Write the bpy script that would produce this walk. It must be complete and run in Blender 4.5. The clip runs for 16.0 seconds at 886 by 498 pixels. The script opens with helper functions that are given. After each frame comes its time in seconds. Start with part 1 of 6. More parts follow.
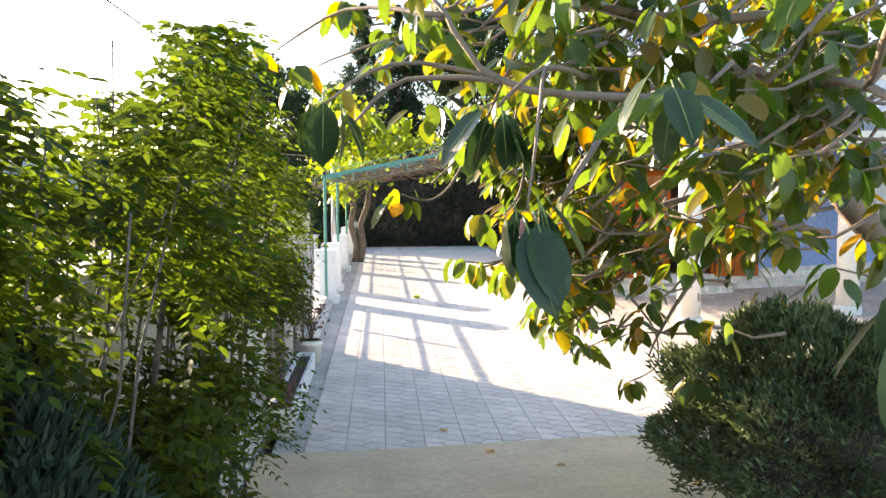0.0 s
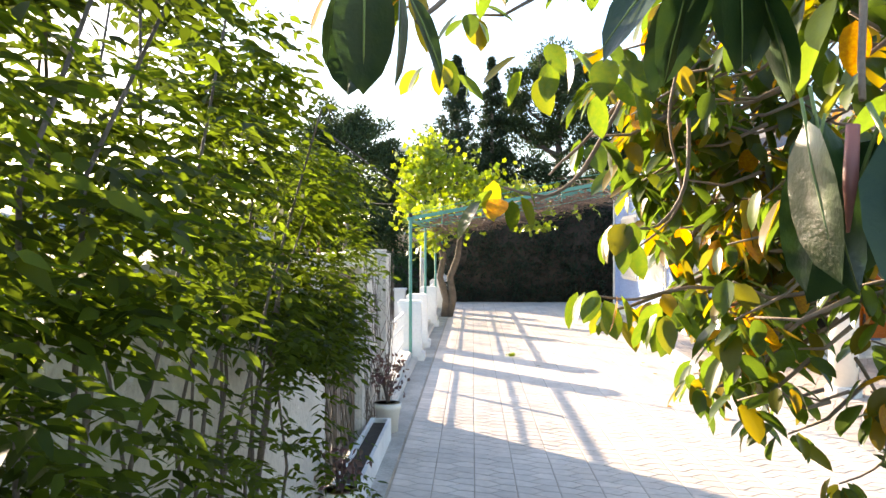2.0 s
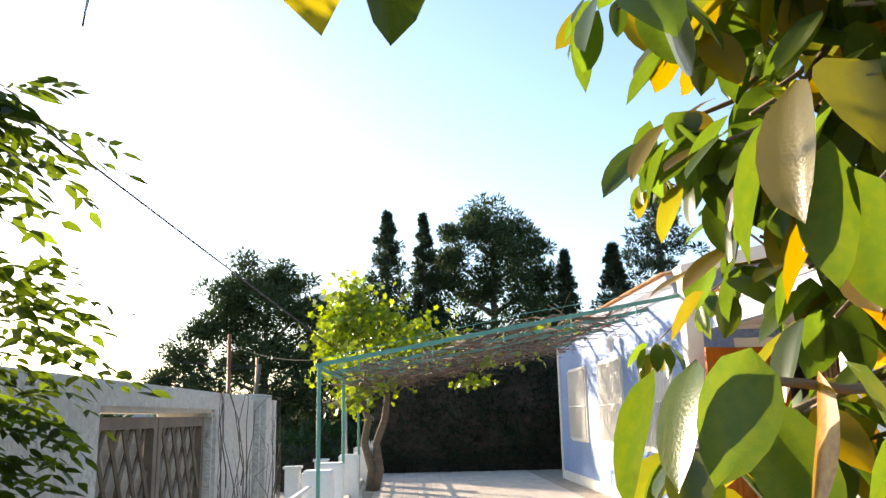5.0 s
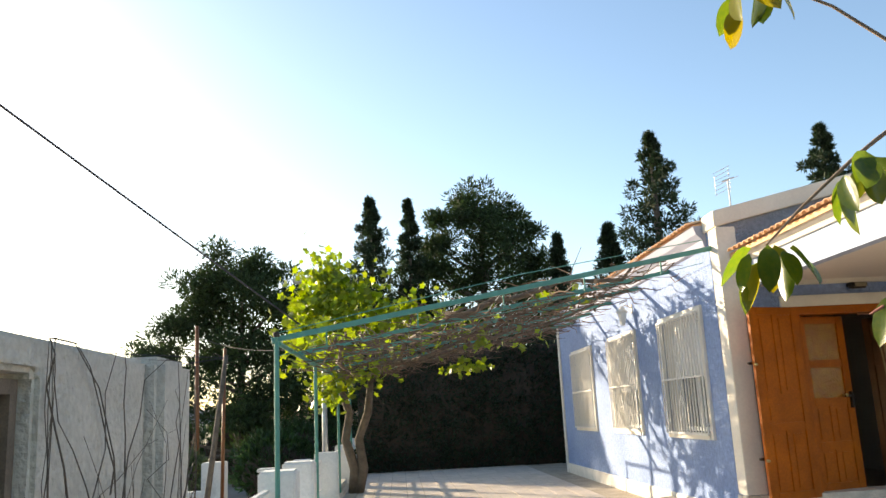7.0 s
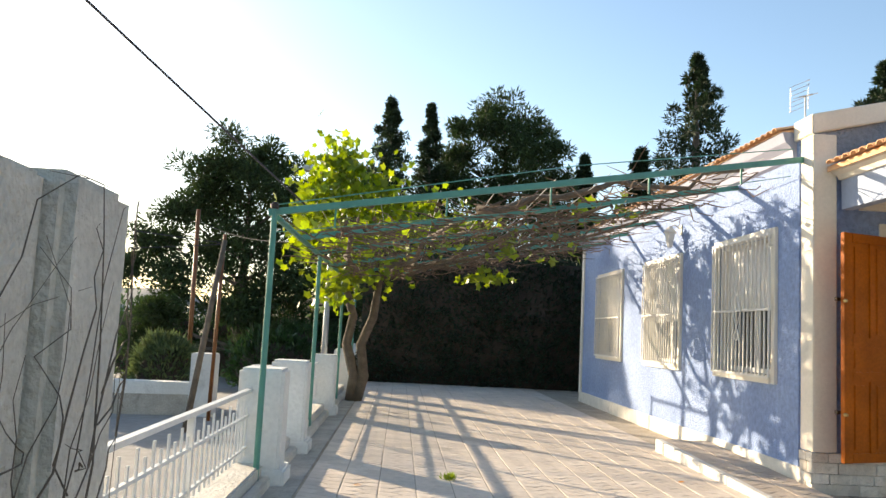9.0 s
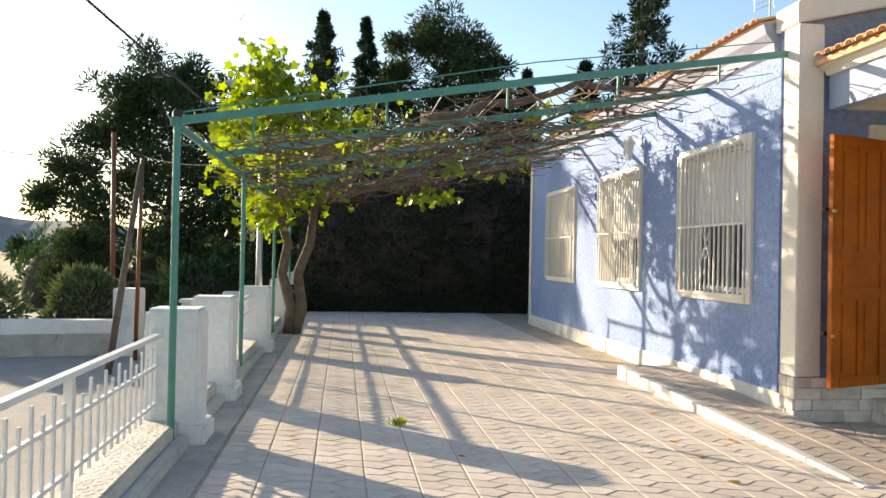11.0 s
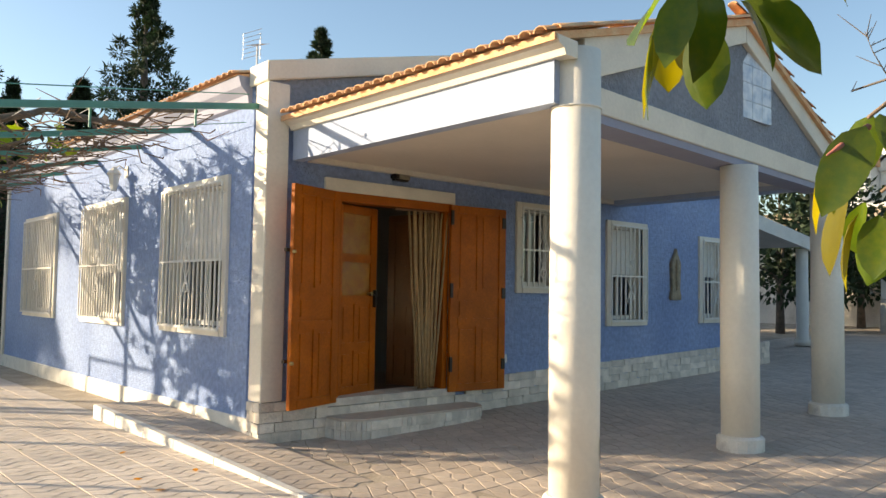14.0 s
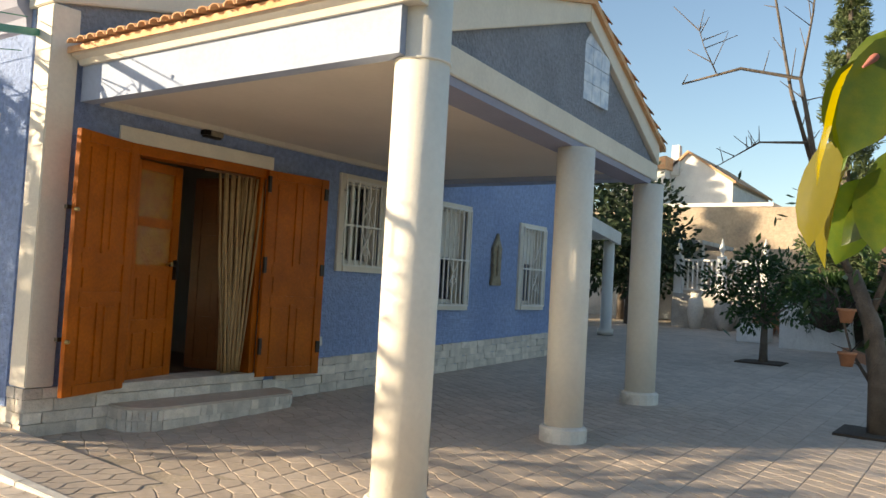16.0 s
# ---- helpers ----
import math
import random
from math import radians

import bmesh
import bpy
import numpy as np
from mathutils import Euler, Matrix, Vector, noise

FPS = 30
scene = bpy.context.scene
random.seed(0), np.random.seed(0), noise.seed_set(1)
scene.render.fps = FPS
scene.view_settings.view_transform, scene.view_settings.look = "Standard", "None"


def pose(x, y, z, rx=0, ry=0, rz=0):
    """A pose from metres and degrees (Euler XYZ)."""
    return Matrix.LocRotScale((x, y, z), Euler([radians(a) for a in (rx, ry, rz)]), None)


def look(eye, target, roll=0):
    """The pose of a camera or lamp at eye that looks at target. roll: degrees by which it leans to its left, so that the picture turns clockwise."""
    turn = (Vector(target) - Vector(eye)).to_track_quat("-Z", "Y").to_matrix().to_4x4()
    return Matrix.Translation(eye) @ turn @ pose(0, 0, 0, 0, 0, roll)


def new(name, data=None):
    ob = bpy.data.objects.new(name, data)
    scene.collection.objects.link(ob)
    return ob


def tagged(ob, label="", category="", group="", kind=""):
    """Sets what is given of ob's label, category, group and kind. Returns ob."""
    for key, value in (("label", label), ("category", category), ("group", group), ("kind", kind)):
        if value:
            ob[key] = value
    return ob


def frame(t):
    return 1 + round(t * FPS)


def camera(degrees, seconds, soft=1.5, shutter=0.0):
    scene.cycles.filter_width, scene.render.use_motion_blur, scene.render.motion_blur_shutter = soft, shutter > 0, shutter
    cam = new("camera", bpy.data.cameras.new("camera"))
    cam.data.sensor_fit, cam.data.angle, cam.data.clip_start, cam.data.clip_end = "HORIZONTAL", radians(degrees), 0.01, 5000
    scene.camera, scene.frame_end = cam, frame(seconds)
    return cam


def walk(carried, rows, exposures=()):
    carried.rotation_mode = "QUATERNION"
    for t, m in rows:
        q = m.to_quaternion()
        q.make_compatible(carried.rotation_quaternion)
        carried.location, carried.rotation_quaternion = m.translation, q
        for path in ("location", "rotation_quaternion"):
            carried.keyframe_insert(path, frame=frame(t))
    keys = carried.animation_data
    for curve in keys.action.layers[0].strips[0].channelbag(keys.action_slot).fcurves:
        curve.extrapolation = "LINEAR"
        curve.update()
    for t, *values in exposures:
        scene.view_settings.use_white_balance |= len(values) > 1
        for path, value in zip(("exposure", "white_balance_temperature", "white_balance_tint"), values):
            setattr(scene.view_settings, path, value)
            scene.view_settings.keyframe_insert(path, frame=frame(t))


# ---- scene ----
cam = camera(58.0, 16.0)
PATH = [
    (0, (0.146, 0.249, 2.007), (0.299, 2.237, 1.852), -0.3),
    (0.5, (0.157, 0.604, 1.963), (0.183, 2.602, 1.88), -1.5),
    (1, (0.132, 0.979, 1.884), (0.087, 2.968, 1.677), -1.7),
    (1.5, (0.099, 1.32, 1.846), (0.239, 3.311, 1.721), -0.2),
    (2, (0.146, 1.712, 1.775), (0.072, 3.711, 1.768), -0.0),
    (2.5, (0.164, 2.08, 1.722), (0.216, 4.078, 1.809), -3.4),
    (3, (0.183, 2.429, 1.692), (0.181, 4.41, 1.967), -2.9),
    (3.5, (0.174, 2.74, 1.646), (0.17, 4.715, 1.96), -2.9),
    (4, (0.207, 3.171, 1.618), (0.297, 5.128, 2.017), -2.0),
    (4.5, (0.281, 3.53, 1.593), (0.359, 5.493, 1.969), 1.4),
    (4.7, (0.286, 3.676, 1.584), (0.377, 5.635, 1.977), 0.1),
    (6.8, (0.34, 5.681, 1.386), (0.432, 7.632, 1.818), -3.4),
    (7, (0.389, 5.875, 1.397), (0.512, 7.83, 1.801), -2.9),
    (7.5, (0.372, 6.273, 1.349), (0.657, 8.203, 1.788), -4.2),
    (8, (0.344, 6.674, 1.3), (0.539, 8.621, 1.713), 1.3),
    (8.5, (0.293, 7.026, 1.308), (0.408, 9.003, 1.593), 1.7),
    (8.7, (0.269, 7.157, 1.299), (0.364, 9.139, 1.553), 2.9),
    (10.8, (0.328, 8.443, 1.344), (0.467, 10.438, 1.29), -0.2),
    (11, (0.311, 8.353, 1.322), (0.56, 10.337, 1.342), 1.1),
    (11.5, (0.271, 8.227, 1.303), (0.816, 10.148, 1.42), 2.0),
    (12, (0.264, 8.169, 1.367), (1.038, 10.008, 1.507), 1.4),
    (12.5, (0.305, 8.144, 1.382), (1.233, 9.91, 1.524), 1.3),
    (13, (0.378, 8.118, 1.391), (1.465, 9.791, 1.529), 1.4),
    (13.5, (0.44, 8.085, 1.405), (1.643, 9.676, 1.552), 1.6),
    (14, (0.488, 8.039, 1.384), (1.804, 9.54, 1.498), 0.9),
    (14.5, (0.517, 8.065, 1.358), (1.934, 9.476, 1.413), 1.1),
    (15, (0.573, 8.132, 1.345), (2.091, 9.433, 1.402), 2.2),
    (15.5, (0.681, 8.301, 1.35), (2.224, 9.571, 1.408), 0.7),
    (16, (0.898, 8.569, 1.342), (2.53, 9.723, 1.429), 3.2),
]
EXPOSURES = [(0, 2.45, 6900, 16), (3.0, 2.2, 6700, 16), (4.5, 1.85, 6600, 14), (7.0, 1.35, 6900, 10), (11, 1.3, 6900, 10), (13.5, 1.16, 7000, 10), (16, 1.02, 7100, 10)]
walk(cam, [(t, look(eye, target, roll)) for t, eye, target, roll in PATH], EXPOSURES)

# ---- world and sun ----
SUN_WAY = Vector((-0.675, 0.725, 0.24)).normalized()   # towards the low evening sun
world = bpy.data.worlds.new("world")
scene.world = world
world.use_nodes = True
wn = world.node_tree
sky = wn.nodes.new("ShaderNodeTexSky")
sky.sky_type = "NISHITA"
sky.sun_disc = False
sky.sun_elevation = math.asin(SUN_WAY.z)
sky.sun_rotation = math.atan2(SUN_WAY.x, SUN_WAY.y)
sky.air_density, sky.dust_density, sky.ozone_density = 1.0, 0.8, 2.0
wn.links.new(sky.outputs[0], wn.nodes["Background"].inputs[0])
wn.nodes["Background"].inputs[1].default_value = 0.125
sun_data = bpy.data.lights.new("sun", "SUN")
sun_data.energy, sun_data.angle, sun_data.color = 5.0, radians(0.55), (1.0, 0.84, 0.62)
sun_lamp = new("sun", sun_data)
sun_lamp.matrix_world = look((0, 0, 30), Vector((0, 0, 30)) - SUN_WAY)


# ---- materials ----
def mat(name, color, rough=0.7, var=0.25, scale=6.0, fine=0.0, bump=0.0, bump_scale=60.0, metal=0.0, second=None, stain=0.0,
        translucent=0.0, per_object=0.0, per_island=0.0, coat=0.0, bump_dist=0.01, random_to=None, gloss=0.5):
    """A painted or natural surface: a colour with drifting tone, fine grain and relief."""
    m = bpy.data.materials.new(name)
    m.use_nodes = True
    n, l = m.node_tree.nodes, m.node_tree.links
    b = n["Principled BSDF"]
    b.inputs["Roughness"].default_value = rough
    b.inputs["Metallic"].default_value = metal
    b.inputs["Coat Weight"].default_value = coat
    b.inputs["Specular IOR Level"].default_value = gloss
    tc = n.new("ShaderNodeTexCoord")
    big = n.new("ShaderNodeTexNoise")
    big.inputs["Scale"].default_value = scale
    big.inputs["Detail"].default_value = 6
    l.new(tc.outputs["Object"], big.inputs["Vector"])
    mix = n.new("ShaderNodeMix")
    mix.data_type = "RGBA"
    other = second or tuple(c * (1 - var) for c in color)
    mix.inputs["A"].default_value = (*color, 1)
    mix.inputs["B"].default_value = (*other, 1)
    ramp = n.new("ShaderNodeMapRange")
    ramp.inputs["From Min"].default_value, ramp.inputs["From Max"].default_value = 0.35, 0.68
    l.new(big.outputs["Fac"], ramp.inputs["Value"])
    l.new(ramp.outputs["Result"], mix.inputs["Factor"])
    out = mix.outputs["Result"]
    if fine:
        g = n.new("ShaderNodeTexNoise")
        g.inputs["Scale"].default_value, g.inputs["Detail"].default_value = scale * 14, 3
        l.new(tc.outputs["Object"], g.inputs["Vector"])
        hs = n.new("ShaderNodeHueSaturation")
        mr = n.new("ShaderNodeMapRange")
        mr.inputs["From Min"].default_value, mr.inputs["From Max"].default_value = 0.3, 0.7
        mr.inputs["To Min"].default_value, mr.inputs["To Max"].default_value = 1 - fine, 1 + fine
        l.new(g.outputs["Fac"], mr.inputs["Value"])
        l.new(mr.outputs["Result"], hs.inputs["Value"])
        l.new(out, hs.inputs["Color"])
        out = hs.outputs["Color"]
    if stain:
        g = n.new("ShaderNodeTexNoise")
        g.inputs["Scale"].default_value, g.inputs["Detail"].default_value, g.inputs["Roughness"].default_value = scale * 0.9, 8, 0.7
        g.inputs["Distortion"].default_value = 0.6
        l.new(tc.outputs["Object"], g.inputs["Vector"])
        mr = n.new("ShaderNodeMapRange")
        mr.inputs["From Min"].default_value, mr.inputs["From Max"].default_value = 0.56, 0.72
        mr.inputs["To Max"].default_value = stain
        l.new(g.outputs["Fac"], mr.inputs["Value"])
        mx = n.new("ShaderNodeMix")
        mx.data_type = "RGBA"
        mx.inputs["B"].default_value = (0.16, 0.14, 0.115, 1)
        l.new(mr.outputs["Result"], mx.inputs["Factor"])
        l.new(out, mx.inputs["A"])
        out = mx.outputs["Result"]
    if per_object or per_island:
        src = n.new("ShaderNodeObjectInfo").outputs["Random"] if per_object else n.new("ShaderNodeNewGeometry").outputs["Random Per Island"]
        amount = per_object or per_island
        if random_to:
            mx = n.new("ShaderNodeMix")
            mx.data_type = "RGBA"
            cr = n.new("ShaderNodeMapRange")
            cr.inputs["From Min"].default_value, cr.inputs["From Max"].default_value = 1 - amount, 1.0
            l.new(src, cr.inputs["Value"])
            l.new(cr.outputs["Result"], mx.inputs["Factor"])
            l.new(out, mx.inputs["A"])
            mx.inputs["B"].default_value = (*random_to, 1)
            out = mx.outputs["Result"]
        hs = n.new("ShaderNodeHueSaturation")
        mr = n.new("ShaderNodeMapRange")
        tone = min(amount, 0.45)
        mr.inputs["To Min"].default_value, mr.inputs["To Max"].default_value = 1 - tone, 1 + tone
        mu = n.new("ShaderNodeMath")
        mu.operation = "MULTIPLY"
        mu.inputs[1].default_value = 7.31
        fr = n.new("ShaderNodeMath")
        fr.operation = "FRACT"
        l.new(src, mu.inputs[0])
        l.new(mu.outputs[0], fr.inputs[0])
        l.new(fr.outputs[0], mr.inputs["Value"])
        l.new(mr.outputs["Result"], hs.inputs["Value"])
        l.new(out, hs.inputs["Color"])
        out = hs.outputs["Color"]
    l.new(out, b.inputs["Base Color"])
    if bump:
        t = n.new("ShaderNodeTexNoise")
        t.inputs["Scale"].default_value, t.inputs["Detail"].default_value = bump_scale, 4
        l.new(tc.outputs["Object"], t.inputs["Vector"])
        bp = n.new("ShaderNodeBump")
        bp.inputs["Strength"].default_value, bp.inputs["Distance"].default_value = bump, bump_dist
        l.new(t.outputs["Fac"], bp.inputs["Height"])
        l.new(bp.outputs["Normal"], b.inputs["Normal"])
    if translucent:
        tr = n.new("ShaderNodeBsdfTranslucent")
        ms = n.new("ShaderNodeMixShader")
        br = n.new("ShaderNodeHueSaturation")
        br.inputs["Value"].default_value = 1.9
        br.inputs["Saturation"].default_value = 1.1
        l.new(out, br.inputs["Color"])
        l.new(br.outputs["Color"], tr.inputs["Color"])
        ms.inputs[0].default_value = translucent
        l.new(b.outputs[0], ms.inputs[1])
        l.new(tr.outputs[0], ms.inputs[2])
        l.new(ms.outputs[0], n["Material Output"].inputs[0])
    return m


def glass_mat(name, tint=(0.8, 0.85, 0.85)):
    m = bpy.data.materials.new(name)
    m.use_nodes = True
    b = m.node_tree.nodes["Principled BSDF"]
    b.inputs["Base Color"].default_value = (*tint, 1)
    b.inputs["Roughness"].default_value = 0.03
    b.inputs["Transmission Weight"].default_value = 1.0
    b.inputs["IOR"].default_value = 1.45
    return m


M = {}
M["blue"] = mat("blue_roughcast", (0.27, 0.355, 0.565), 0.88, 0.22, 1.3, 0.16, 0.9, 38, bump_dist=0.03, second=(0.215, 0.295, 0.505))
M["blue_smooth"] = mat("blue_grey_render", (0.36, 0.42, 0.55), 0.8, 0.12, 2.0, 0.05, 0.3, 80)
M["grey_rough"] = mat("grey_roughcast", (0.26, 0.28, 0.33), 0.9, 0.2, 2.0, 0.15, 0.9, 40, bump_dist=0.03)
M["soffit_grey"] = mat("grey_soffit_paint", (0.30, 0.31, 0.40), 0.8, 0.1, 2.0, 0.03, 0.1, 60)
M["cream"] = mat("cream_masonry_paint", (0.74, 0.68, 0.58), 0.75, 0.1, 2.5, 0.04, 0.25, 70)
M["cream_frame"] = mat("cream_window_surround", (0.76, 0.71, 0.62), 0.7, 0.1, 5, 0.04, 0.2, 90)
M["white_iron"] = mat("white_painted_iron", (0.78, 0.76, 0.72), 0.45, 0.1, 12, 0.04, 0.1, 120)
M["white_pvc"] = mat("white_roller_slats", (0.74, 0.72, 0.68), 0.5, 0.08, 6, 0.02)
M["ceiling"] = mat("warm_white_ceiling", (0.72, 0.64, 0.54), 0.8, 0.06, 1.5, 0.02, 0.1, 60)
M["column"] = mat("cream_column_paint", (0.80, 0.75, 0.66), 0.6, 0.08, 2.0, 0.03, 0.15, 50)
M["column_worn"] = mat("bare_grey_patch", (0.27, 0.25, 0.22), 0.9, 0.2, 20, 0.1, 0.4, 90)
M["stone"] = mat("pale_split_stone", (0.78, 0.70, 0.60), 0.85, 0.25, 9, 0.1, 0.8, 45, per_object=0.16, bump_dist=0.02)
M["marble"] = mat("pale_marble_kerb", (0.74, 0.70, 0.63), 0.6, 0.15, 5, 0.06, 0.4, 50, stain=0.5)
M["tile_w"] = mat("pale_paving", (0.66, 0.565, 0.475), 0.72, 0.16, 1.1, 0.09, 0.3, 130, per_object=0.1)
M["tile_e"] = mat("tan_paving", (0.52, 0.43, 0.35), 0.72, 0.16, 1.1, 0.09, 0.3, 130, per_object=0.1)
M["tile_wj"] = mat("pale_paving_field", (0.66, 0.565, 0.475), 0.72, 0.16, 1.1, 0.09, 0.3, 130, per_island=0.1)
M["tile_ej"] = mat("tan_paving_field", (0.52, 0.43, 0.35), 0.72, 0.16, 1.1, 0.09, 0.3, 130, per_island=0.1)
M["grout"] = mat("sandy_grout", (0.46, 0.38, 0.29), 0.95, 0.3, 3, 0.2, 0.4, 90)
M["concrete_y"] = mat("ochre_concrete", (0.60, 0.47, 0.29), 0.85, 0.2, 1.6, 0.1, 0.3, 60, stain=0.25)
M["concrete"] = mat("weathered_concrete", (0.46, 0.43, 0.38), 0.9, 0.3, 3, 0.15, 0.6, 50, stain=0.5)
M["whitewash"] = mat("whitewashed_render", (0.74, 0.73, 0.70), 0.85, 0.12, 2.2, 0.06, 0.6, 30, stain=0.35, bump_dist=0.02)
M["whitewash_old"] = mat("aged_white_roughcast", (0.66, 0.62, 0.55), 0.9, 0.2, 2.0, 0.1, 0.9, 34, stain=0.3, bump_dist=0.03)
M["green_iron"] = mat("green_painted_steel", (0.07, 0.25, 0.20), 0.45, 0.2, 7, 0.06, 0.1, 60)
M["galv"] = mat("galvanised_steel", (0.42, 0.43, 0.44), 0.4, 0.15, 8, 0.05, metal=0.7)
M["terracotta"] = mat("terracotta_roof_tile", (0.58, 0.29, 0.14), 0.85, 0.3, 8, 0.12, 0.4, 60, per_object=0.2, second=(0.62, 0.42, 0.24))
M["pot"] = mat("terracotta_pot", (0.42, 0.2, 0.11), 0.85, 0.25, 9, 0.1, 0.3, 60)
M["wood"] = mat("varnished_pine", (0.44, 0.112, 0.006), 0.42, 0.3, 3, 0.14, 0.12, 30, second=(0.29, 0.072, 0.005), gloss=0.18)
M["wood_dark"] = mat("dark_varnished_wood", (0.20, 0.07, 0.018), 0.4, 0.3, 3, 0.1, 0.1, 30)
M["iron_dark"] = mat("dark_iron_fittings", (0.05, 0.04, 0.035), 0.4, 0.2, 20, 0.1, metal=0.8)
M["brass"] = mat("worn_brass", (0.5, 0.36, 0.16), 0.35, 0.2, 20, 0.1, metal=1.0)
M["curtain"] = mat("tan_bead_strand", (0.38, 0.235, 0.10), 0.6, 0.3, 18, 0.15, 0.3, 120, per_object=0.2)
M["room"] = mat("dim_plaster", (0.45, 0.40, 0.34), 0.9, 0.1, 2)
M["room_floor"] = mat("brown_floor_tile", (0.22, 0.13, 0.08), 0.4, 0.2, 3)
M["glass"] = glass_mat("window_glass")
M["amber_glass"] = glass_mat("amber_rippled_glass", (0.85, 0.62, 0.25))
M["asphalt"] = mat("pale_road", (0.33, 0.31, 0.29), 0.9, 0.2, 0.5, 0.12, 0.3, 90)
M["earth"] = mat("dry_earth", (0.30, 0.24, 0.15), 0.95, 0.4, 0.15, 0.15, 0.4, 5, second=(0.17, 0.19, 0.08))
M["hill"] = mat("hazy_hillside", (0.28, 0.27, 0.25), 0.95, 0.25, 0.02, 0.1)
M["bark"] = mat("grey_bark", (0.15, 0.12, 0.095), 0.9, 0.4, 8, 0.2, 0.8, 40, bump_dist=0.02)
M["bark_vine"] = mat("vine_bark", (0.16, 0.12, 0.085), 0.9, 0.4, 8, 0.2, 0.8, 40, bump_dist=0.02)
M["twig"] = mat("dry_vine_twig", (0.17, 0.11, 0.075), 0.9, 0.35, 4, 0.2, per_island=0.35)
M["ficus_bark"] = mat("ficus_bark", (0.24, 0.17, 0.12), 0.75, 0.3, 10, 0.15, 0.4, 60)
M["ficus"] = mat("glossy_ficus_leaf", (0.07, 0.112, 0.016), 0.26, 0.3, 9, 0.08, 0.1, 40, translucent=0.48, per_object=0.34, second=(0.10, 0.13, 0.016), random_to=(0.22, 0.17, 0.02))
M["ficus_dark"] = mat("thick_dark_ficus_leaf", (0.022, 0.048, 0.016), 0.34, 0.3, 7, 0.06, 0.12, 30, translucent=0.12, per_object=0.25, second=(0.035, 0.062, 0.014), gloss=0.4)
M["ficus_j"] = mat("glossy_ficus_foliage", (0.075, 0.115, 0.016), 0.28, 0.3, 9, 0.08, translucent=0.52, per_island=0.34, random_to=(0.24, 0.16, 0.02))
M["ficus_yellow"] = mat("yellowed_ficus_leaf", (0.56, 0.30, 0.012), 0.35, 0.3, 14, 0.1, translucent=0.5, per_object=0.2, second=(0.42, 0.16, 0.012))
M["ficus_rib"] = mat("ficus_midrib", (0.20, 0.26, 0.07), 0.4, 0.2, 9)
M["bud"] = mat("pink_ficus_sheath", (0.45, 0.16, 0.12), 0.5, 0.2, 9)
M["pinnate"] = mat("pinnate_shrub_leaf", (0.078, 0.108, 0.013), 0.5, 0.35, 3, 0.1, translucent=0.62, per_island=0.45, second=(0.034, 0.050, 0.008), gloss=0.25)
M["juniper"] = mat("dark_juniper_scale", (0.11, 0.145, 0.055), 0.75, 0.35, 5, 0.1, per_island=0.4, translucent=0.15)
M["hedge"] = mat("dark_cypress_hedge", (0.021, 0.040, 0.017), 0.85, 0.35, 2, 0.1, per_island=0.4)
M["pine"] = mat("pine_needles", (0.036, 0.062, 0.018), 0.8, 0.35, 0.6, 0.1, per_island=0.4, translucent=0.18)
M["cypress"] = mat("cypress_foliage", (0.025, 0.046, 0.017), 0.8, 0.35, 1.0, 0.1, per_island=0.4, translucent=0.12)
M["vine"] = mat("grape_vine_leaf", (0.13, 0.19, 0.018), 0.5, 0.3, 5, 0.1, translucent=0.42, per_island=0.42, second=(0.19, 0.22, 0.02))
M["citrus"] = mat("citrus_leaf", (0.03, 0.07, 0.016), 0.45, 0.3, 5, 0.1, translucent=0.2, per_island=0.4)
M["purple"] = mat("purple_potted_leaf", (0.10, 0.045, 0.05), 0.6, 0.3, 5, 0.1, translucent=0.3, per_island=0.4, second=(0.14, 0.09, 0.06))
M["sandstone"] = mat("sandy_render", (0.42, 0.34, 0.25), 0.9, 0.3, 0.8, 0.12, 0.7, 12, stain=0.4, bump_dist=0.05)
M["amber_panel"] = mat("amber_varnished_panel", (0.30, 0.105, 0.012), 0.22, 0.4, 9, 0.1, 0.5, 40, second=(0.38, 0.17, 0.02))
M["grass"] = mat("lawn_grass", (0.07, 0.13, 0.02), 0.9, 0.3, 3, 0.1, per_island=0.3)
# bare soil; the same dark colour paints the shade inside bushes
M["soil"] = mat("soil_and_core_shade", (0.07, 0.05, 0.035), 0.95, 0.3, 6, 0.2, 0.6, 40)
M["cable"] = mat("black_cable", (0.02, 0.02, 0.03), 0.6)
M["azulejo"] = mat("glazed_white_panel", (0.62, 0.64, 0.68), 0.25, 0.5, 9, 0.1, second=(0.32, 0.38, 0.5))
M["plaque"] = mat("bronze_plaque", (0.30, 0.25, 0.17), 0.5, 0.4, 14, 0.2, 0.5, 60)
M["lattice"] = mat("brown_lattice_iron", (0.22, 0.17, 0.13), 0.7, 0.3, 9, 0.15)
M["reed"] = mat("reed_screen", (0.5, 0.44, 0.36), 0.9, 0.3, 4, 0.2)


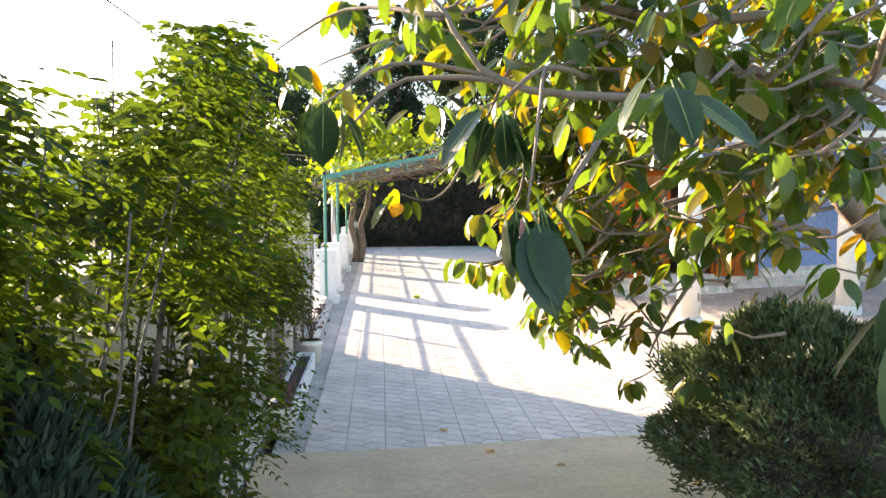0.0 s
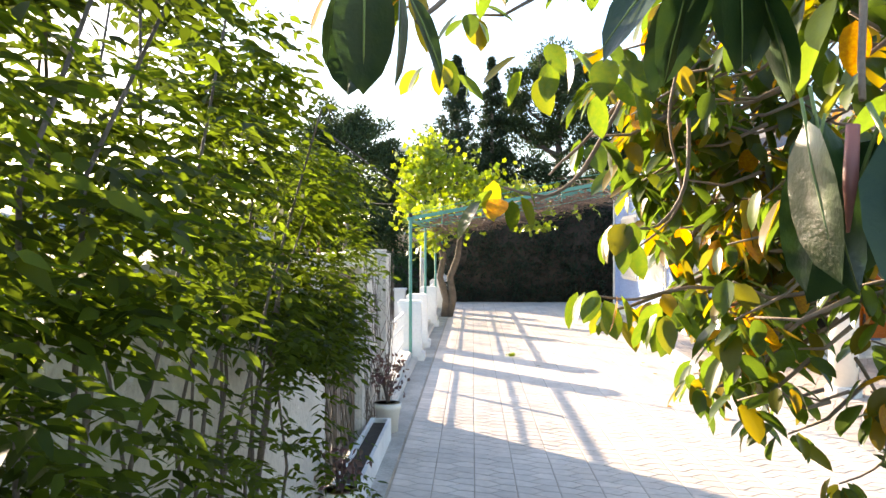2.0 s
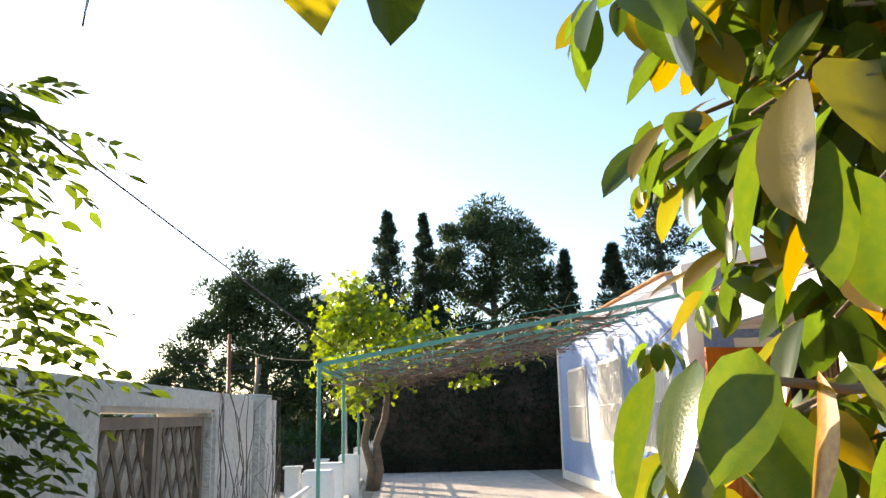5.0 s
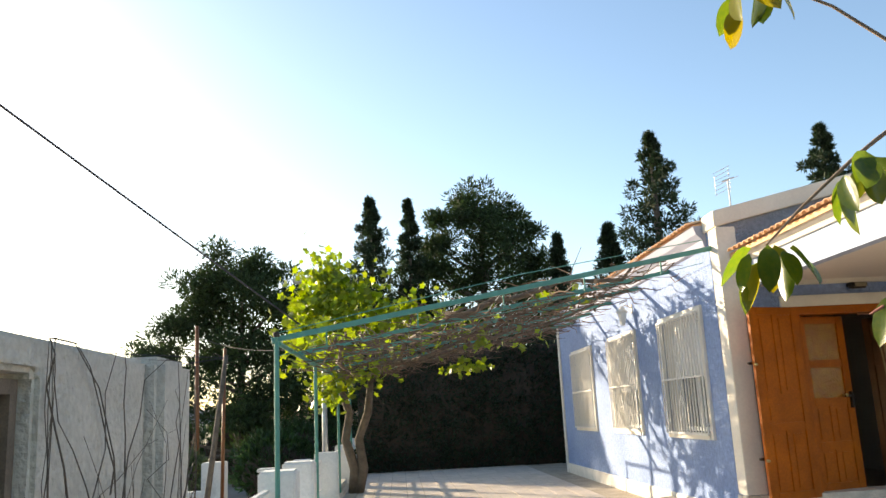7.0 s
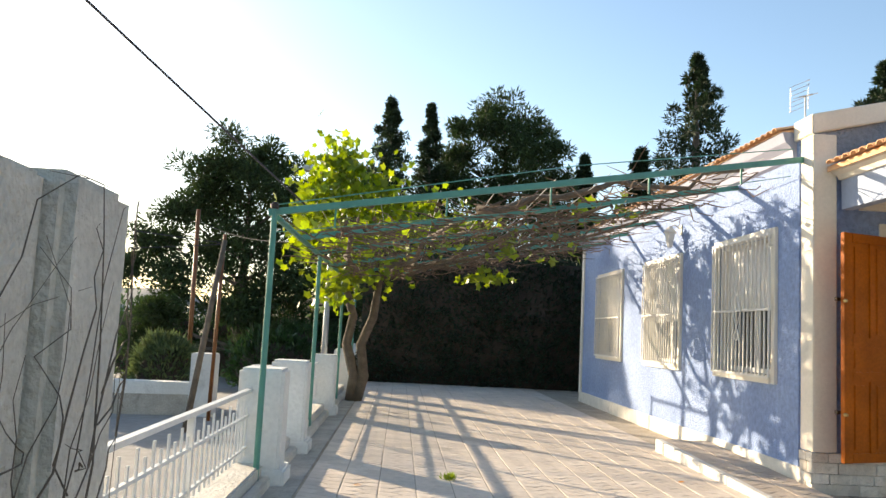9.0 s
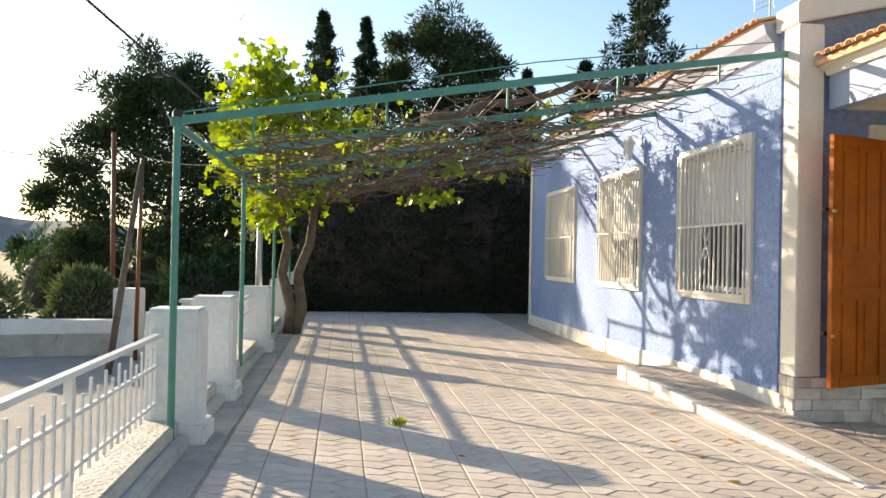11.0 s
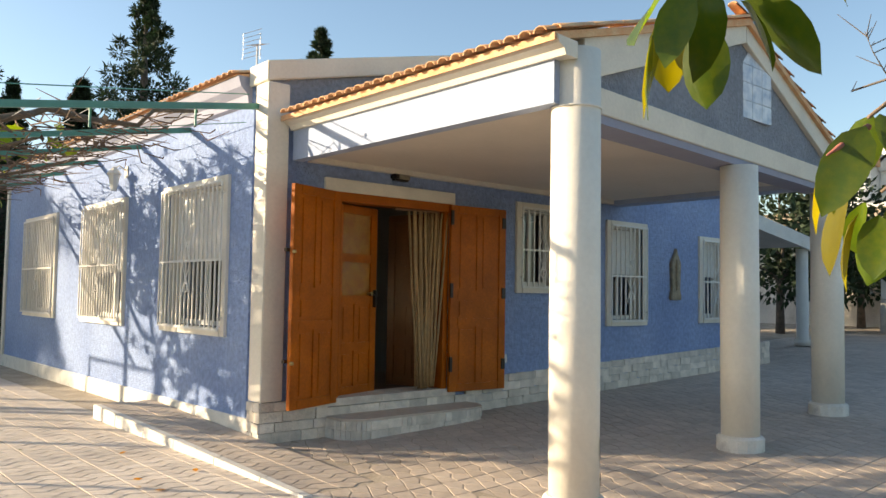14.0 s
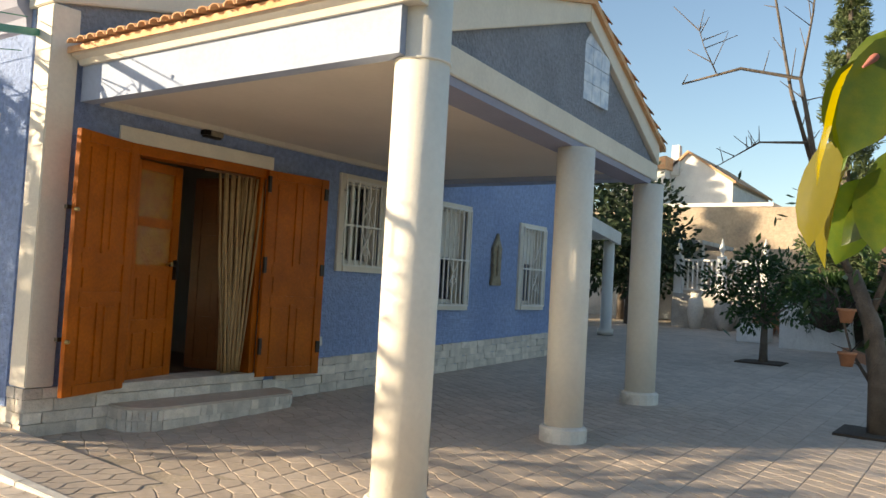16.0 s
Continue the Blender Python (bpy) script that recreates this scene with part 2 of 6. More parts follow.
# ---- building blocks ----
class Shape:
    """Vertices and faces of one part, in world metres."""

    def __init__(self):
        self.v, self.f = [], []

    def add(self, verts, faces):
        k = len(self.v)
        self.v += [tuple(p) for p in verts]
        self.f += [tuple(i + k for i in f) for f in faces]
        return self

    def box(self, x0, x1, y0, y1, z0, z1, m=None):
        p = [Vector((x, y, z)) for z in (z0, z1) for x, y in ((x0, y0), (x1, y0), (x1, y1), (x0, y1))]
        if m:
            p = [m @ q for q in p]
        return self.add(p, [(3, 2, 1, 0), (4, 5, 6, 7), (0, 1, 5, 4), (1, 2, 6, 5), (2, 3, 7, 6), (3, 0, 4, 7)])

    def tube(self, points, radii, n=8, cap=True):
        pts = [Vector(p) for p in points]
        rr = radii if isinstance(radii, (list, tuple)) else [radii] * len(pts)
        rings, last = [], None
        for i, p in enumerate(pts):
            d = (pts[min(i + 1, len(pts) - 1)] - pts[max(i - 1, 0)]).normalized()
            side = last if last else (Vector((0, 0, 1)) if abs(d.z) < 0.9 else Vector((1, 0, 0)))
            side = (side - d * side.dot(d)).normalized()
            last = side
            up = d.cross(side)
            rings.append([p + rr[i] * (math.cos(a) * side + math.sin(a) * up) for a in (2 * math.pi * j / n for j in range(n))])
        faces = [(i * n + j, i * n + (j + 1) % n, (i + 1) * n + (j + 1) % n, (i + 1) * n + j) for i in range(len(pts) - 1) for j in range(n)]
        if cap:
            faces += [tuple(range(n))[::-1], tuple(range((len(pts) - 1) * n, len(pts) * n))]
        return self.add([v for r in rings for v in r], faces)

    def lathe(self, x, y, profile, n=24):
        """profile: rows of radius and height."""
        return self.tube([(x, y, z) for r, z in profile], [r for r, z in profile], n)

    def prism(self, poly, axis, a, b):
        """A flat outline pushed along an axis from a to b."""
        def at(p, c):
            return {"x": (c, p[0], p[1]), "y": (p[0], c, p[1]), "z": (p[0], p[1], c)}[axis]
        k = len(poly)
        faces = [tuple(range(k))[::-1], tuple(range(k, 2 * k))]
        faces += [(i, (i + 1) % k, (i + 1) % k + k, i + k) for i in range(k)]
        return self.add([at(p, a) for p in poly] + [at(p, b) for p in poly], faces)


ROOT = {}


def thing(name, at, label="", category="", group="", kind=""):
    ob = new(name)
    ob.location = at
    ob.empty_display_size = 0.1
    ROOT[ob.name] = Vector(at)
    return tagged(ob, label, category, group, kind)


def mesh_of(name, shape, material, origin=(0, 0, 0), bevel=0.0, smooth=False):
    me = bpy.data.meshes.new(name)
    o = Vector(origin)
    me.from_pydata([tuple(Vector(p) - o) for p in shape.v], [], shape.f)
    bm = bmesh.new()
    bm.from_mesh(me)
    bmesh.ops.recalc_face_normals(bm, faces=bm.faces)
    if bevel:
        bmesh.ops.bevel(bm, geom=bm.edges[:], offset=bevel, segments=2, affect="EDGES", clamp_overlap=True)
    for f in bm.faces:
        f.smooth = smooth
    bm.to_mesh(me)
    bm.free()
    me.materials.append(material)
    return me


def part(name, shape, material, parent=None, label="", bevel=0.0, smooth=False, kind="", category=""):
    """One mesh object out of a Shape, under a thing or under a part of it."""
    o = ROOT.get(parent.name, Vector((0, 0, 0))) if parent else Vector((0, 0, 0))
    ob = new(name, mesh_of(name, shape, material, o, bevel, smooth))
    if parent:
        ob.parent = parent
        ROOT[ob.name] = o
    return tagged(ob, label, category, kind=kind)


def fast_mesh(name, verts, faces, material, smooth=False):
    """A large mesh straight from arrays of vertices and equal-sided faces."""
    me = bpy.data.meshes.new(name)
    verts, faces = np.asarray(verts, dtype=np.float32), np.asarray(faces, dtype=np.int32)
    me.vertices.add(len(verts))
    me.vertices.foreach_set("co", verts.ravel())
    k = faces.shape[1]
    me.loops.add(faces.size)
    me.loops.foreach_set("vertex_index", faces.ravel())
    me.polygons.add(len(faces))
    me.polygons.foreach_set("loop_start", np.arange(0, faces.size, k, dtype=np.int32))
    me.update(calc_edges=True)
    me.validate()
    if smooth:
        me.polygons.foreach_set("use_smooth", np.ones(len(faces), dtype=bool))
    me.materials.append(material)
    return me


def stuff(name, verts, faces, material, parent=None, label="", category="", smooth=False):
    ob = new(name, fast_mesh(name, verts, faces, material, smooth))
    if parent:
        o = ROOT[parent.name]
        ob.data.transform(Matrix.Translation(-o))
        ob.parent = parent
        ROOT[ob.name] = o
    return tagged(ob, label, category, kind="stuff")

# ---- the ground ----
XW, YF, YN, XE = 4.10, 14.63, 24.2, 13.1      # the house's west, south, north and east faces


def rise(x):
    """The paving climbs gently towards the east garden."""
    return 0.035 * min(max(0.0, x - 4.6), 26.0)


def ground_height(x, y):
    far = max(0.0, math.hypot(x, y - 15) - 90)
    roll = 6.0 * noise.noise(Vector((x * 0.008, y * 0.008, 0.3))) * min(1.0, far / 200)
    return -0.66 - 0.025 * max(0.0, -x - 14) * (1 if x > -120 else 0) - (0 if x > -120 else 2.65) + roll


gx = [-2600, -1400, -800, -450, -250, -160, -120, -90, -60, -40, -25, -14, -8, -1.2, 6, 14, 25, 40, 70, 110, 180, 350, 800, 2600]
gy = [-2600, -1200, -500, -200, -100, -50, -20, 0, 15, 30, 50, 80, 120, 180, 260, 400, 700, 1300, 2600]
gs = Shape()
gs.add([(x, y, ground_height(x, y)) for y in gy for x in gx],
       [(j * len(gx) + i, j * len(gx) + i + 1, (j + 1) * len(gx) + i + 1, (j + 1) * len(gx) + i) for j in range(len(gy) - 1) for i in range(len(gx) - 1)])
part("ground", gs, M["earth"], None, "dry earth and scrub plain reaching the horizon", kind="structure", category="ground")
road = Shape().box(-12.5, -1.25, -12, 75, -0.95, -0.64)
part("road", road, M["asphalt"], None, "pale dusty asphalt road beside the boundary wall", kind="structure", category="road")

# the paved terrace: a slab with a sloping top towards the east
slab = Shape()
sx = [-0.62, 4.6, 12.0, 20.0, 30.6, 40.0]
for a, b in zip(sx, sx[1:]):
    slab.prism([(a, -1.0), (b, -1.0), (b, rise(b) - 0.0045), (a, rise(a) - 0.0045)], "y", -3.0 if a < 0 else 2.0, 30.5)
patio = part("floor", slab, M["grout"], None, "sandy mortar bed under the terrace paving", kind="structure", category="floor")

# ochre concrete apron where the walk begins
apr = Shape().prism([(-0.62, -3.0), (4.6, -3.0), (4.6, 5.75), (2.42, 5.9), (2.24, 6.42), (1.1, 6.33), (0.24, 6.24), (-0.8, 6.2)], "z", -0.3, 0.012)
part("pavement", apr, M["concrete_y"], None, "ochre concrete drive strewn with fallen leaves", kind="structure", category="pavement", bevel=0.006)

# ---- the house ----


def wall_boxes(shape, axis, c0, c1, u0, u1, z0, z1, holes):
    """A wall between two faces c0 and c1, along u, with openings cut through it."""
    us = sorted({u0, u1, *[h[0] for h in holes], *[h[1] for h in holes]})
    zs = sorted({z0, z1, *[h[2] for h in holes], *[h[3] for h in holes if h[3] < z1]})
    index, verts, faces = {}, [], []

    def vert(i, j, c):
        if (i, j, c) not in index:
            index[i, j, c] = len(verts)
            d = (c0, c1)[c]
            verts.append((d, us[i], zs[j]) if axis == "x" else (us[i], d, zs[j]))
        return index[i, j, c]

    def solid(i, j):
        if not (0 <= i < len(us) - 1 and 0 <= j < len(zs) - 1):
            return False
        um, zm = (us[i] + us[i + 1]) / 2, (zs[j] + zs[j + 1]) / 2
        return not any(h[0] < um < h[1] and h[2] < zm < h[3] for h in holes)

    for i in range(len(us) - 1):
        for j in range(len(zs) - 1):
            if not solid(i, j):
                continue
            for c in (0, 1):
                faces.append((vert(i, j, c), vert(i + 1, j, c), vert(i + 1, j + 1, c), vert(i, j + 1, c)))
            for di, dj, (p, q) in ((-1, 0, ((0, 0), (0, 1))), (1, 0, ((1, 0), (1, 1))), (0, -1, ((0, 0), (1, 0))), (0, 1, ((0, 1), (1, 1)))):
                if not solid(i + di, j + dj):
                    a, b = (i + p[0], j + p[1]), (i + q[0], j + q[1])
                    faces.append((vert(*a, 0), vert(*b, 0), vert(*b, 1), vert(*a, 1)))
    return shape.add(verts, faces)


WEST = [(15.45, 16.89), (18.24, 19.72), (21.15, 22.75)]
house = thing("house", (XW, YF, 0), "single-storey blue roughcast house with cream trim", "house")
holes_w = [(a, b, 1.02, 2.46) for a, b in WEST]
part("wall", wall_boxes(Shape(), "x", XW, XW + 0.30, YF + 0.30, YN, 0.18, 3.42, holes_w), M["blue"], house, "sunlit blue roughcast west wall")
FRONT = [(4.84, 6.32, 0.36, 2.38), (7.50, 8.14, 1.51, 2.42), (9.24, 9.99, 1.085, 2.335), (11.53, 12.18, 1.10, 2.25)]
part("wall", wall_boxes(Shape(), "y", YF, YF + 0.30, XW + 0.02, XE, 0.05, 3.15, FRONT), M["blue"], house, "deep blue roughcast wall under the porch")
part("wall", Shape().box(XE - 0.3, XE, YF + 0.3, YN, 0.0, 3.42), M["blue"], house)
part("wall", Shape().box(XW + 0.3, XE - 0.3, YN - 0.3, YN, 0.0, 3.42), M["blue"], house)
# front gable above the porch roof
GX, GZ = 8.85, 4.52
part("gable", Shape().prism([(XW + 0.02, 3.15), (XE, 3.15), (XE, 3.42), (GX, GZ - 0.1), (XW + 0.02, 3.42)], "y", YF + 0.02, YF + 0.30), M["grey_rough"], house, "grey roughcast gable above the porch")
cop = Shape()
cop.prism([(XW - 0.04, 3.34), (XW - 0.04, 3.53), (GX, GZ + 0.12), (XE + 0.05, 3.53), (XE + 0.05, 3.34), (GX, GZ - 0.08)], "y", YF - 0.03, YF + 0.34)
part("coping", cop, M["cream"], house, "cream painted gable coping", bevel=0.01)
part("pilaster", Shape().box(XW - 0.035, XW + 0.19, YF - 0.04, YF + 0.2, 0.38, 3.335), M["cream"], house, "cream corner pilaster", bevel=0.008)
part("corner_strip", Shape().box(XW - 0.03, XW + 0.14, YN - 0.14, YN + 0.03, 0.18, 3.34), M["cream"], house, bevel=0.008)
part("plinth_base", Shape().box(XW - 0.025, XW + 0.05, YF + 0.01, YN + 0.02, -0.05, 0.20), M["marble"], house, "pale stone skirting along the sunlit wall", bevel=0.006)
# a moulded eaves course and the roof
eave = Shape()
eave.prism([(XW + 0.05, 3.14), (XW - 0.04, 3.19), (XW - 0.05, 3.27), (XW - 0.12, 3.34), (XW - 0.15, 3.44), (XW + 0.3, 3.44), (XW + 0.3, 3.14)], "y", YF + 0.345, YN + 0.05)
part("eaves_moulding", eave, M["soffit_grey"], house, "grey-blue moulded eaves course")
deck = Shape()
deck.prism([(XW - 0.17, 3.442), (GX, GZ + 0.02), (XE + 0.12, 3.45), (XE + 0.12, 3.40), (GX, GZ - 0.06), (XW + 0.31, 3.443), (XW - 0.17, 3.441)], "y", YF + 0.345, YN + 0.1)
roof = part("roof", deck, M["terracotta"], house, "low terracotta tiled roof")
part("ceiling_slab", Shape().box(XW + 0.3, XE - 0.3, YF + 0.3, YN - 0.3, 2.75, 2.85), M["room"], house)
part("room_floor", Shape().box(XW + 0.3, XE - 0.3, YF + 0.05, YN - 0.3, 0.2, 0.345), M["room_floor"], house)
part("inner_wall", Shape().box(XW + 0.3, XE - 0.3, 18.0, 18.1, 0.345, 2.75), M["room"], house)
part("inner_wall", Shape().box(7.0, 7.1, YF + 0.3, 18.0, 0.345, 2.75), M["room"], house)

# roof tiles: barrel tiles along the west edge and the verge
def tile_mesh(length=0.36, r0=0.058, r1=0.048):
    s = Shape()
    n = 7
    ring = []
    for k, (y, r) in enumerate(((0, r0), (length, r1))):
        for j in range(n):
            a = math.pi * j / (n - 1)
            ring.append((r * math.cos(a), y, r * math.sin(a)))
        for j in range(n):
            a = math.pi * j / (n - 1)
            ring.append(((r - 0.014) * math.cos(a), y, (r - 0.014) * math.sin(a)))
    f = []
    for j in range(n - 1):
        f += [(j, j + 1, 2 * n + j + 1, 2 * n + j), (n + j, 3 * n + j, 3 * n + j + 1, n + j + 1), (j, n + j, n + j + 1, j + 1), (2 * n + j, 2 * n + j + 1, 3 * n + j + 1, 3 * n + j)]
    s.add(ring, f)
    return mesh_of("roof_tile", s, M["terracotta"], smooth=True)


TILE = tile_mesh()


def lay_tile(parent, at, turn, pitch):
    ob = new("roof_tile", TILE)
    ob.parent = parent
    o = ROOT[parent.name]
    ob.matrix_local = Matrix.Translation(Vector(at) - o) @ Euler((radians(pitch), 0, radians(turn))).to_matrix().to_4x4() @ Matrix.Diagonal((1, 1, 0.62, 1))


for i in range(66):
    y = YF + 0.42 + i * 0.13
    for k in range(2):
        lay_tile(roof, (XW - 0.20 + 0.32 * k, y + random.uniform(-0.006, 0.006), 3.45 + 0.32 * k * 0.22 + 0.006), -90, 12.6)
for i in range(24):      # along the front coping
    u = i / 23
    x = XW + 0.1 + u * (GX - XW)
    lay_tile(roof, (x, YF + 0.16, 3.50 + u * (GZ - 3.40) + 0.03), -90, 12.6)

# ---- the porch ----
PY, PX0, PX1, PXM = 11.33, 4.33, 9.52, 7.15
porch = thing("porch", (PX0, PY, 0), "columned porch with a tiled gable roof and cream beams", "porch")
part("side_beam", Shape().box(PX0, PX0 + 0.11, PY + 0.06, YF - 0.045, 2.62, 2.90), M["blue_smooth"], porch, "pale blue-grey side beam")
cor = Shape().prism([(PX0 + 0.1, 2.90), (PX0 - 0.03, 2.90), (PX0 - 0.05, 2.94), (PX0 - 0.10, 2.96), (PX0 - 0.12, 3.01), (PX0 + 0.1, 3.01)], "y", PY - 0.06, YF - 0.05)
part("cornice", cor, M["cream"], porch, "cream moulded cornice under the eave tiles")
part("side_beam", Shape().box(PX1 - 0.28, PX1, PY + 0.28, YF - 0.005, 2.62, 2.95), M["blue_smooth"], porch)
fb = Shape().box(PX0 + 0.282, PX1, PY, PY + 0.28, 2.62, 2.80)
part("front_beam", fb, M["cream"], porch, "cream front beam", bevel=0.006)
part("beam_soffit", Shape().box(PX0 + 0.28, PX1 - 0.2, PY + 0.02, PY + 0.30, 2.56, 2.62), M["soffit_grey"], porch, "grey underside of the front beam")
part("ceiling_panel", Shape().box(PX0 + 0.11, PX1 - 0.28, PY + 0.30, YF - 0.08, 2.68, 2.76), M["ceiling"], porch, "smooth warm white porch ceiling")
part("ceiling_cove", Shape().box(PX0 + 0.19, PX1 - 0.28, YF - 0.08, YF - 0.005, 2.63, 2.76), M["cream"], porch)
PZ = 3.80
gab = Shape().prism([(PX0 + 0.1, 2.80), (PX1 - 0.05, 2.80), (PXM, PZ - 0.06)], "y", PY + 0.04, PY + 0.26)
part("gable", gab, M["grey_rough"], porch, "grey roughcast porch gable")
for x0, x1 in ((PX0 + 0.24, PXM), (PX1 + 0.0, PXM)):
    low = 3.02 if x0 > PXM else 3.09
    rim = Shape().prism([(x0, 2.80), (x0, low), (x1, PZ + 0.08), (x1, PZ - 0.12)], "y", PY - 0.012, PY + 0.27)
    part("raking_trim", rim, M["cream"], porch, "cream raking trim of the gable", bevel=0.006)
proof = Shape()
proof.prism([(PX0 - 0.14, 3.02), (PXM, PZ + 0.09), (PX1 + 0.14, 3.02), (PX1 + 0.14, 2.97), (PXM, PZ + 0.03), (PX0 - 0.14, 2.97)], "y", PY - 0.05, YF - 0.05)
porch_roof = part("roof", proof, M["terracotta"], porch, "terracotta tiled porch roof")
for i in range(25):
    y = PY + 0.03 + i * 0.128
    for k in range(2):
        lay_tile(porch_roof, (PX0 - 0.20 + 0.32 * k, y + random.uniform(-0.008, 0.008), 3.02 + 0.32 * k * 0.30), -90, 16.0)
for side in (0, 1):
    for i in range(9):
        u = i / 8
        x = (PX0 - 0.1 + u * (PXM - PX0)) if not side else (PX1 + 0.1 - u * (PX1 - PXM))
        lay_tile(porch_roof, (x, PY - 0.02, 3.05 + u * (PZ - 2.98)), -90 if not side else 90, 16.0)


def column(x, y, z0, top, worn):
    c = thing("column", (x, y, z0), "round cream-painted porch column on a pale base" + (", paint flaked near the foot" if worn else ""), "column", "porch columns")
    part("shaft", Shape().lathe(x, y, [(0.162, z0 + 0.12), (0.165, z0 + 1.2), (0.160, top)], 32), M["column"], c, smooth=True)
    base = Shape()
    n = 16
    base.add([(x + r * math.cos(2 * math.pi * j / n), y + r * math.sin(2 * math.pi * j / n), z) for z, r in ((z0 - 0.03, 0.2), (z0 + 0.105, 0.2), (z0 + 0.125, 0.18)) for j in range(n)],
             [(i * n + j, i * n + (j + 1) % n, (i + 1) * n + (j + 1) % n, (i + 1) * n + j) for i in range(2) for j in range(n)] + [tuple(range(2 * n, 3 * n))])
    part("base", base, M["marble"], c, "faceted pale stone base")
    if worn:
        s = Shape()
        for a0, zz, w, h in ((-0.98, 0.42, 0.36, 0.16), (-0.78, 0.22, 0.22, 0.11)):
            pts = []
            for k in range(12):
                t = 2 * math.pi * k / 12
                a = a0 + w * 0.5 * math.cos(t) * (0.8 + 0.3 * random.random())
                pts.append((x + 0.1685 * math.cos(a), y + 0.1685 * math.sin(a), z0 + zz + h * 0.5 * math.sin(t) * (0.8 + 0.3 * random.random())))
            s.add(pts, [tuple(range(12))])
        part("flaked_patch", s, M["column_worn"], c, "patch of bare grey render")
        part("collar", Shape().lathe(x, y, [(0.17, 2.60), (0.17, 2.615)], 32), M["column"], c, smooth=True)
    return c


COLS = [(4.55, 11.37, 0.0), (7.08, 11.60, rise(7.08)), (9.36, 11.82, rise(9.36))]
for k, (x, y, z) in enumerate(COLS):
    column(x, y, z, 2.99 if k == 0 else 2.555, k == 0)


def askew(x, y):
    """How far the porch front leaves the square, fading out at the house wall."""
    return 0.092 * (x - 4.55) * min(1.0, max(0.0, (YF - y) / (YF - PY)))


for ob in [*porch.children, *porch_roof.children]:
    if ob.parent == porch_roof:
        p = ob.matrix_basis.translation + Vector((PX0, PY, 0))
        ob.matrix_basis = Matrix.Translation((0, askew(p.x, p.y), 0)) @ ob.matrix_basis
    else:
        for v in ob.data.vertices:
            v.co.y += askew(v.co.x + PX0, v.co.y + PY)
for i, (x, y) in enumerate(((5.3, 13.4), (6.6, 13.4), (7.9, 13.4), (5.3, 12.4), (6.6, 12.4), (7.9, 12.4))):
    c = thing("ceiling_light", (x, y, 2.7), "small round recessed downlight, unlit", "ceiling light", "porch downlights")
    part("ring", Shape().lathe(x, y, [(0.045, 2.692), (0.045, 2.701)], 16), M["white_iron"], c)
    part("lens", Shape().lathe(x, y, [(0.03, 2.689), (0.03, 2.693)], 12), M["soffit_grey"], c)

# ---- boundary wall, gate wall, railings ----
BX = -0.80
low = Shape().box(BX - 0.28, BX + 0.02, 10.34, 29.8, -0.7, 0.17)
part("wall_west", low, M["whitewash_old"], None, "low weathered concrete boundary kerb carrying the railing", kind="structure", category="wall", bevel=0.015)
part("kerb", Shape().box(BX + 0.02, BX + 0.10, 10.36, 29.8, -0.1, 0.08), M["whitewash_old"], None, "worn concrete step along the boundary", kind="structure", category="kerb", bevel=0.012)
gut = Shape().box(BX + 0.10, BX + 0.32, 6.0, 29.8, -0.1, 0.006)
part("gutter", gut, M["concrete"], None, "grimy concrete strip beside the paving", kind="structure", category="gutter")

for i, (y, w, h) in enumerate(((14.2, 0.36, 0.93), (15.85, 0.36, 0.93), (19.45, 0.34, 0.88), (23.6, 0.34, 0.86), (27.3, 0.34, 0.9))):
    p = thing("gate_pillar", (BX, y, 0), "whitewashed square masonry pillar with chipped corners", "pillar", "boundary pillars")
    part("shaft", Shape().box(BX - 0.22, BX + 0.15, y - w / 2, y + w / 2, 0.1, h), M["whitewash"], p, bevel=0.025)
    part("foot", Shape().box(BX - 0.25, BX + 0.20, y - w / 2 - 0.04, y + w / 2 + 0.04, -0.05, 0.13), M["whitewash"], p, bevel=0.02)


def railing(y0, y1, n_uprights):
    r = thing("railing", (BX - 0.12, y0, 0.15), "white-painted iron railing with pointed pickets", "railing", "boundary railings")
    x = BX - 0.12
    part("top_rail", Shape().box(x - 0.022, x + 0.022, y0, y1, 0.735, 0.765), M["white_iron"], r)
    for z in (0.30, 0.55):
        part("rail", Shape().box(x - 0.012, x + 0.012, y0, y1, z - 0.01, z + 0.01), M["white_iron"], r)
    k = max(1, round((y1 - y0) / 1.45))
    for i in range(1, k):
        y = y0 + (y1 - y0) * i / k
        part("post", Shape().box(x - 0.02, x + 0.02, y - 0.02, y + 0.02, 0.14, 0.735), M["white_iron"], r)
    m = int((y1 - y0) / 0.125)
    for i in range(m):
        y = y0 + (i + 0.5) * (y1 - y0) / m
        part("picket", Shape().box(x - 0.006, x + 0.006, y - 0.012, y + 0.012, 0.24, 0.63 if i % 2 else 0.69), M["white_iron"], r)


railing(10.42, 14.0, 3)
railing(16.05, 19.26, 2)
railing(19.65, 23.4, 3)
railing(23.8, 27.1, 3)

# high garden wall with the lattice gate, north part with its rounded coping
gw = Shape()
wall_boxes(gw, "x", BX - 0.36, BX - 0.02, -3.0, 9.82, -0.7, 1.72, [(6.92, 8.66, 0.05, 1.60)])
part("wall_garden", gw, M["whitewash_old"], None, "tall rough whitewashed garden wall", kind="structure", category="wall", bevel=0.02)
pil = thing("gate_pier", (BX, 10.08, 0), "rough white masonry pier at the wall's end", "pillar")
part("shaft", Shape().box(BX - 0.42, BX + 0.06, 9.82, 10.36, -0.1, 1.74), M["whitewash_old"], pil, bevel=0.04)

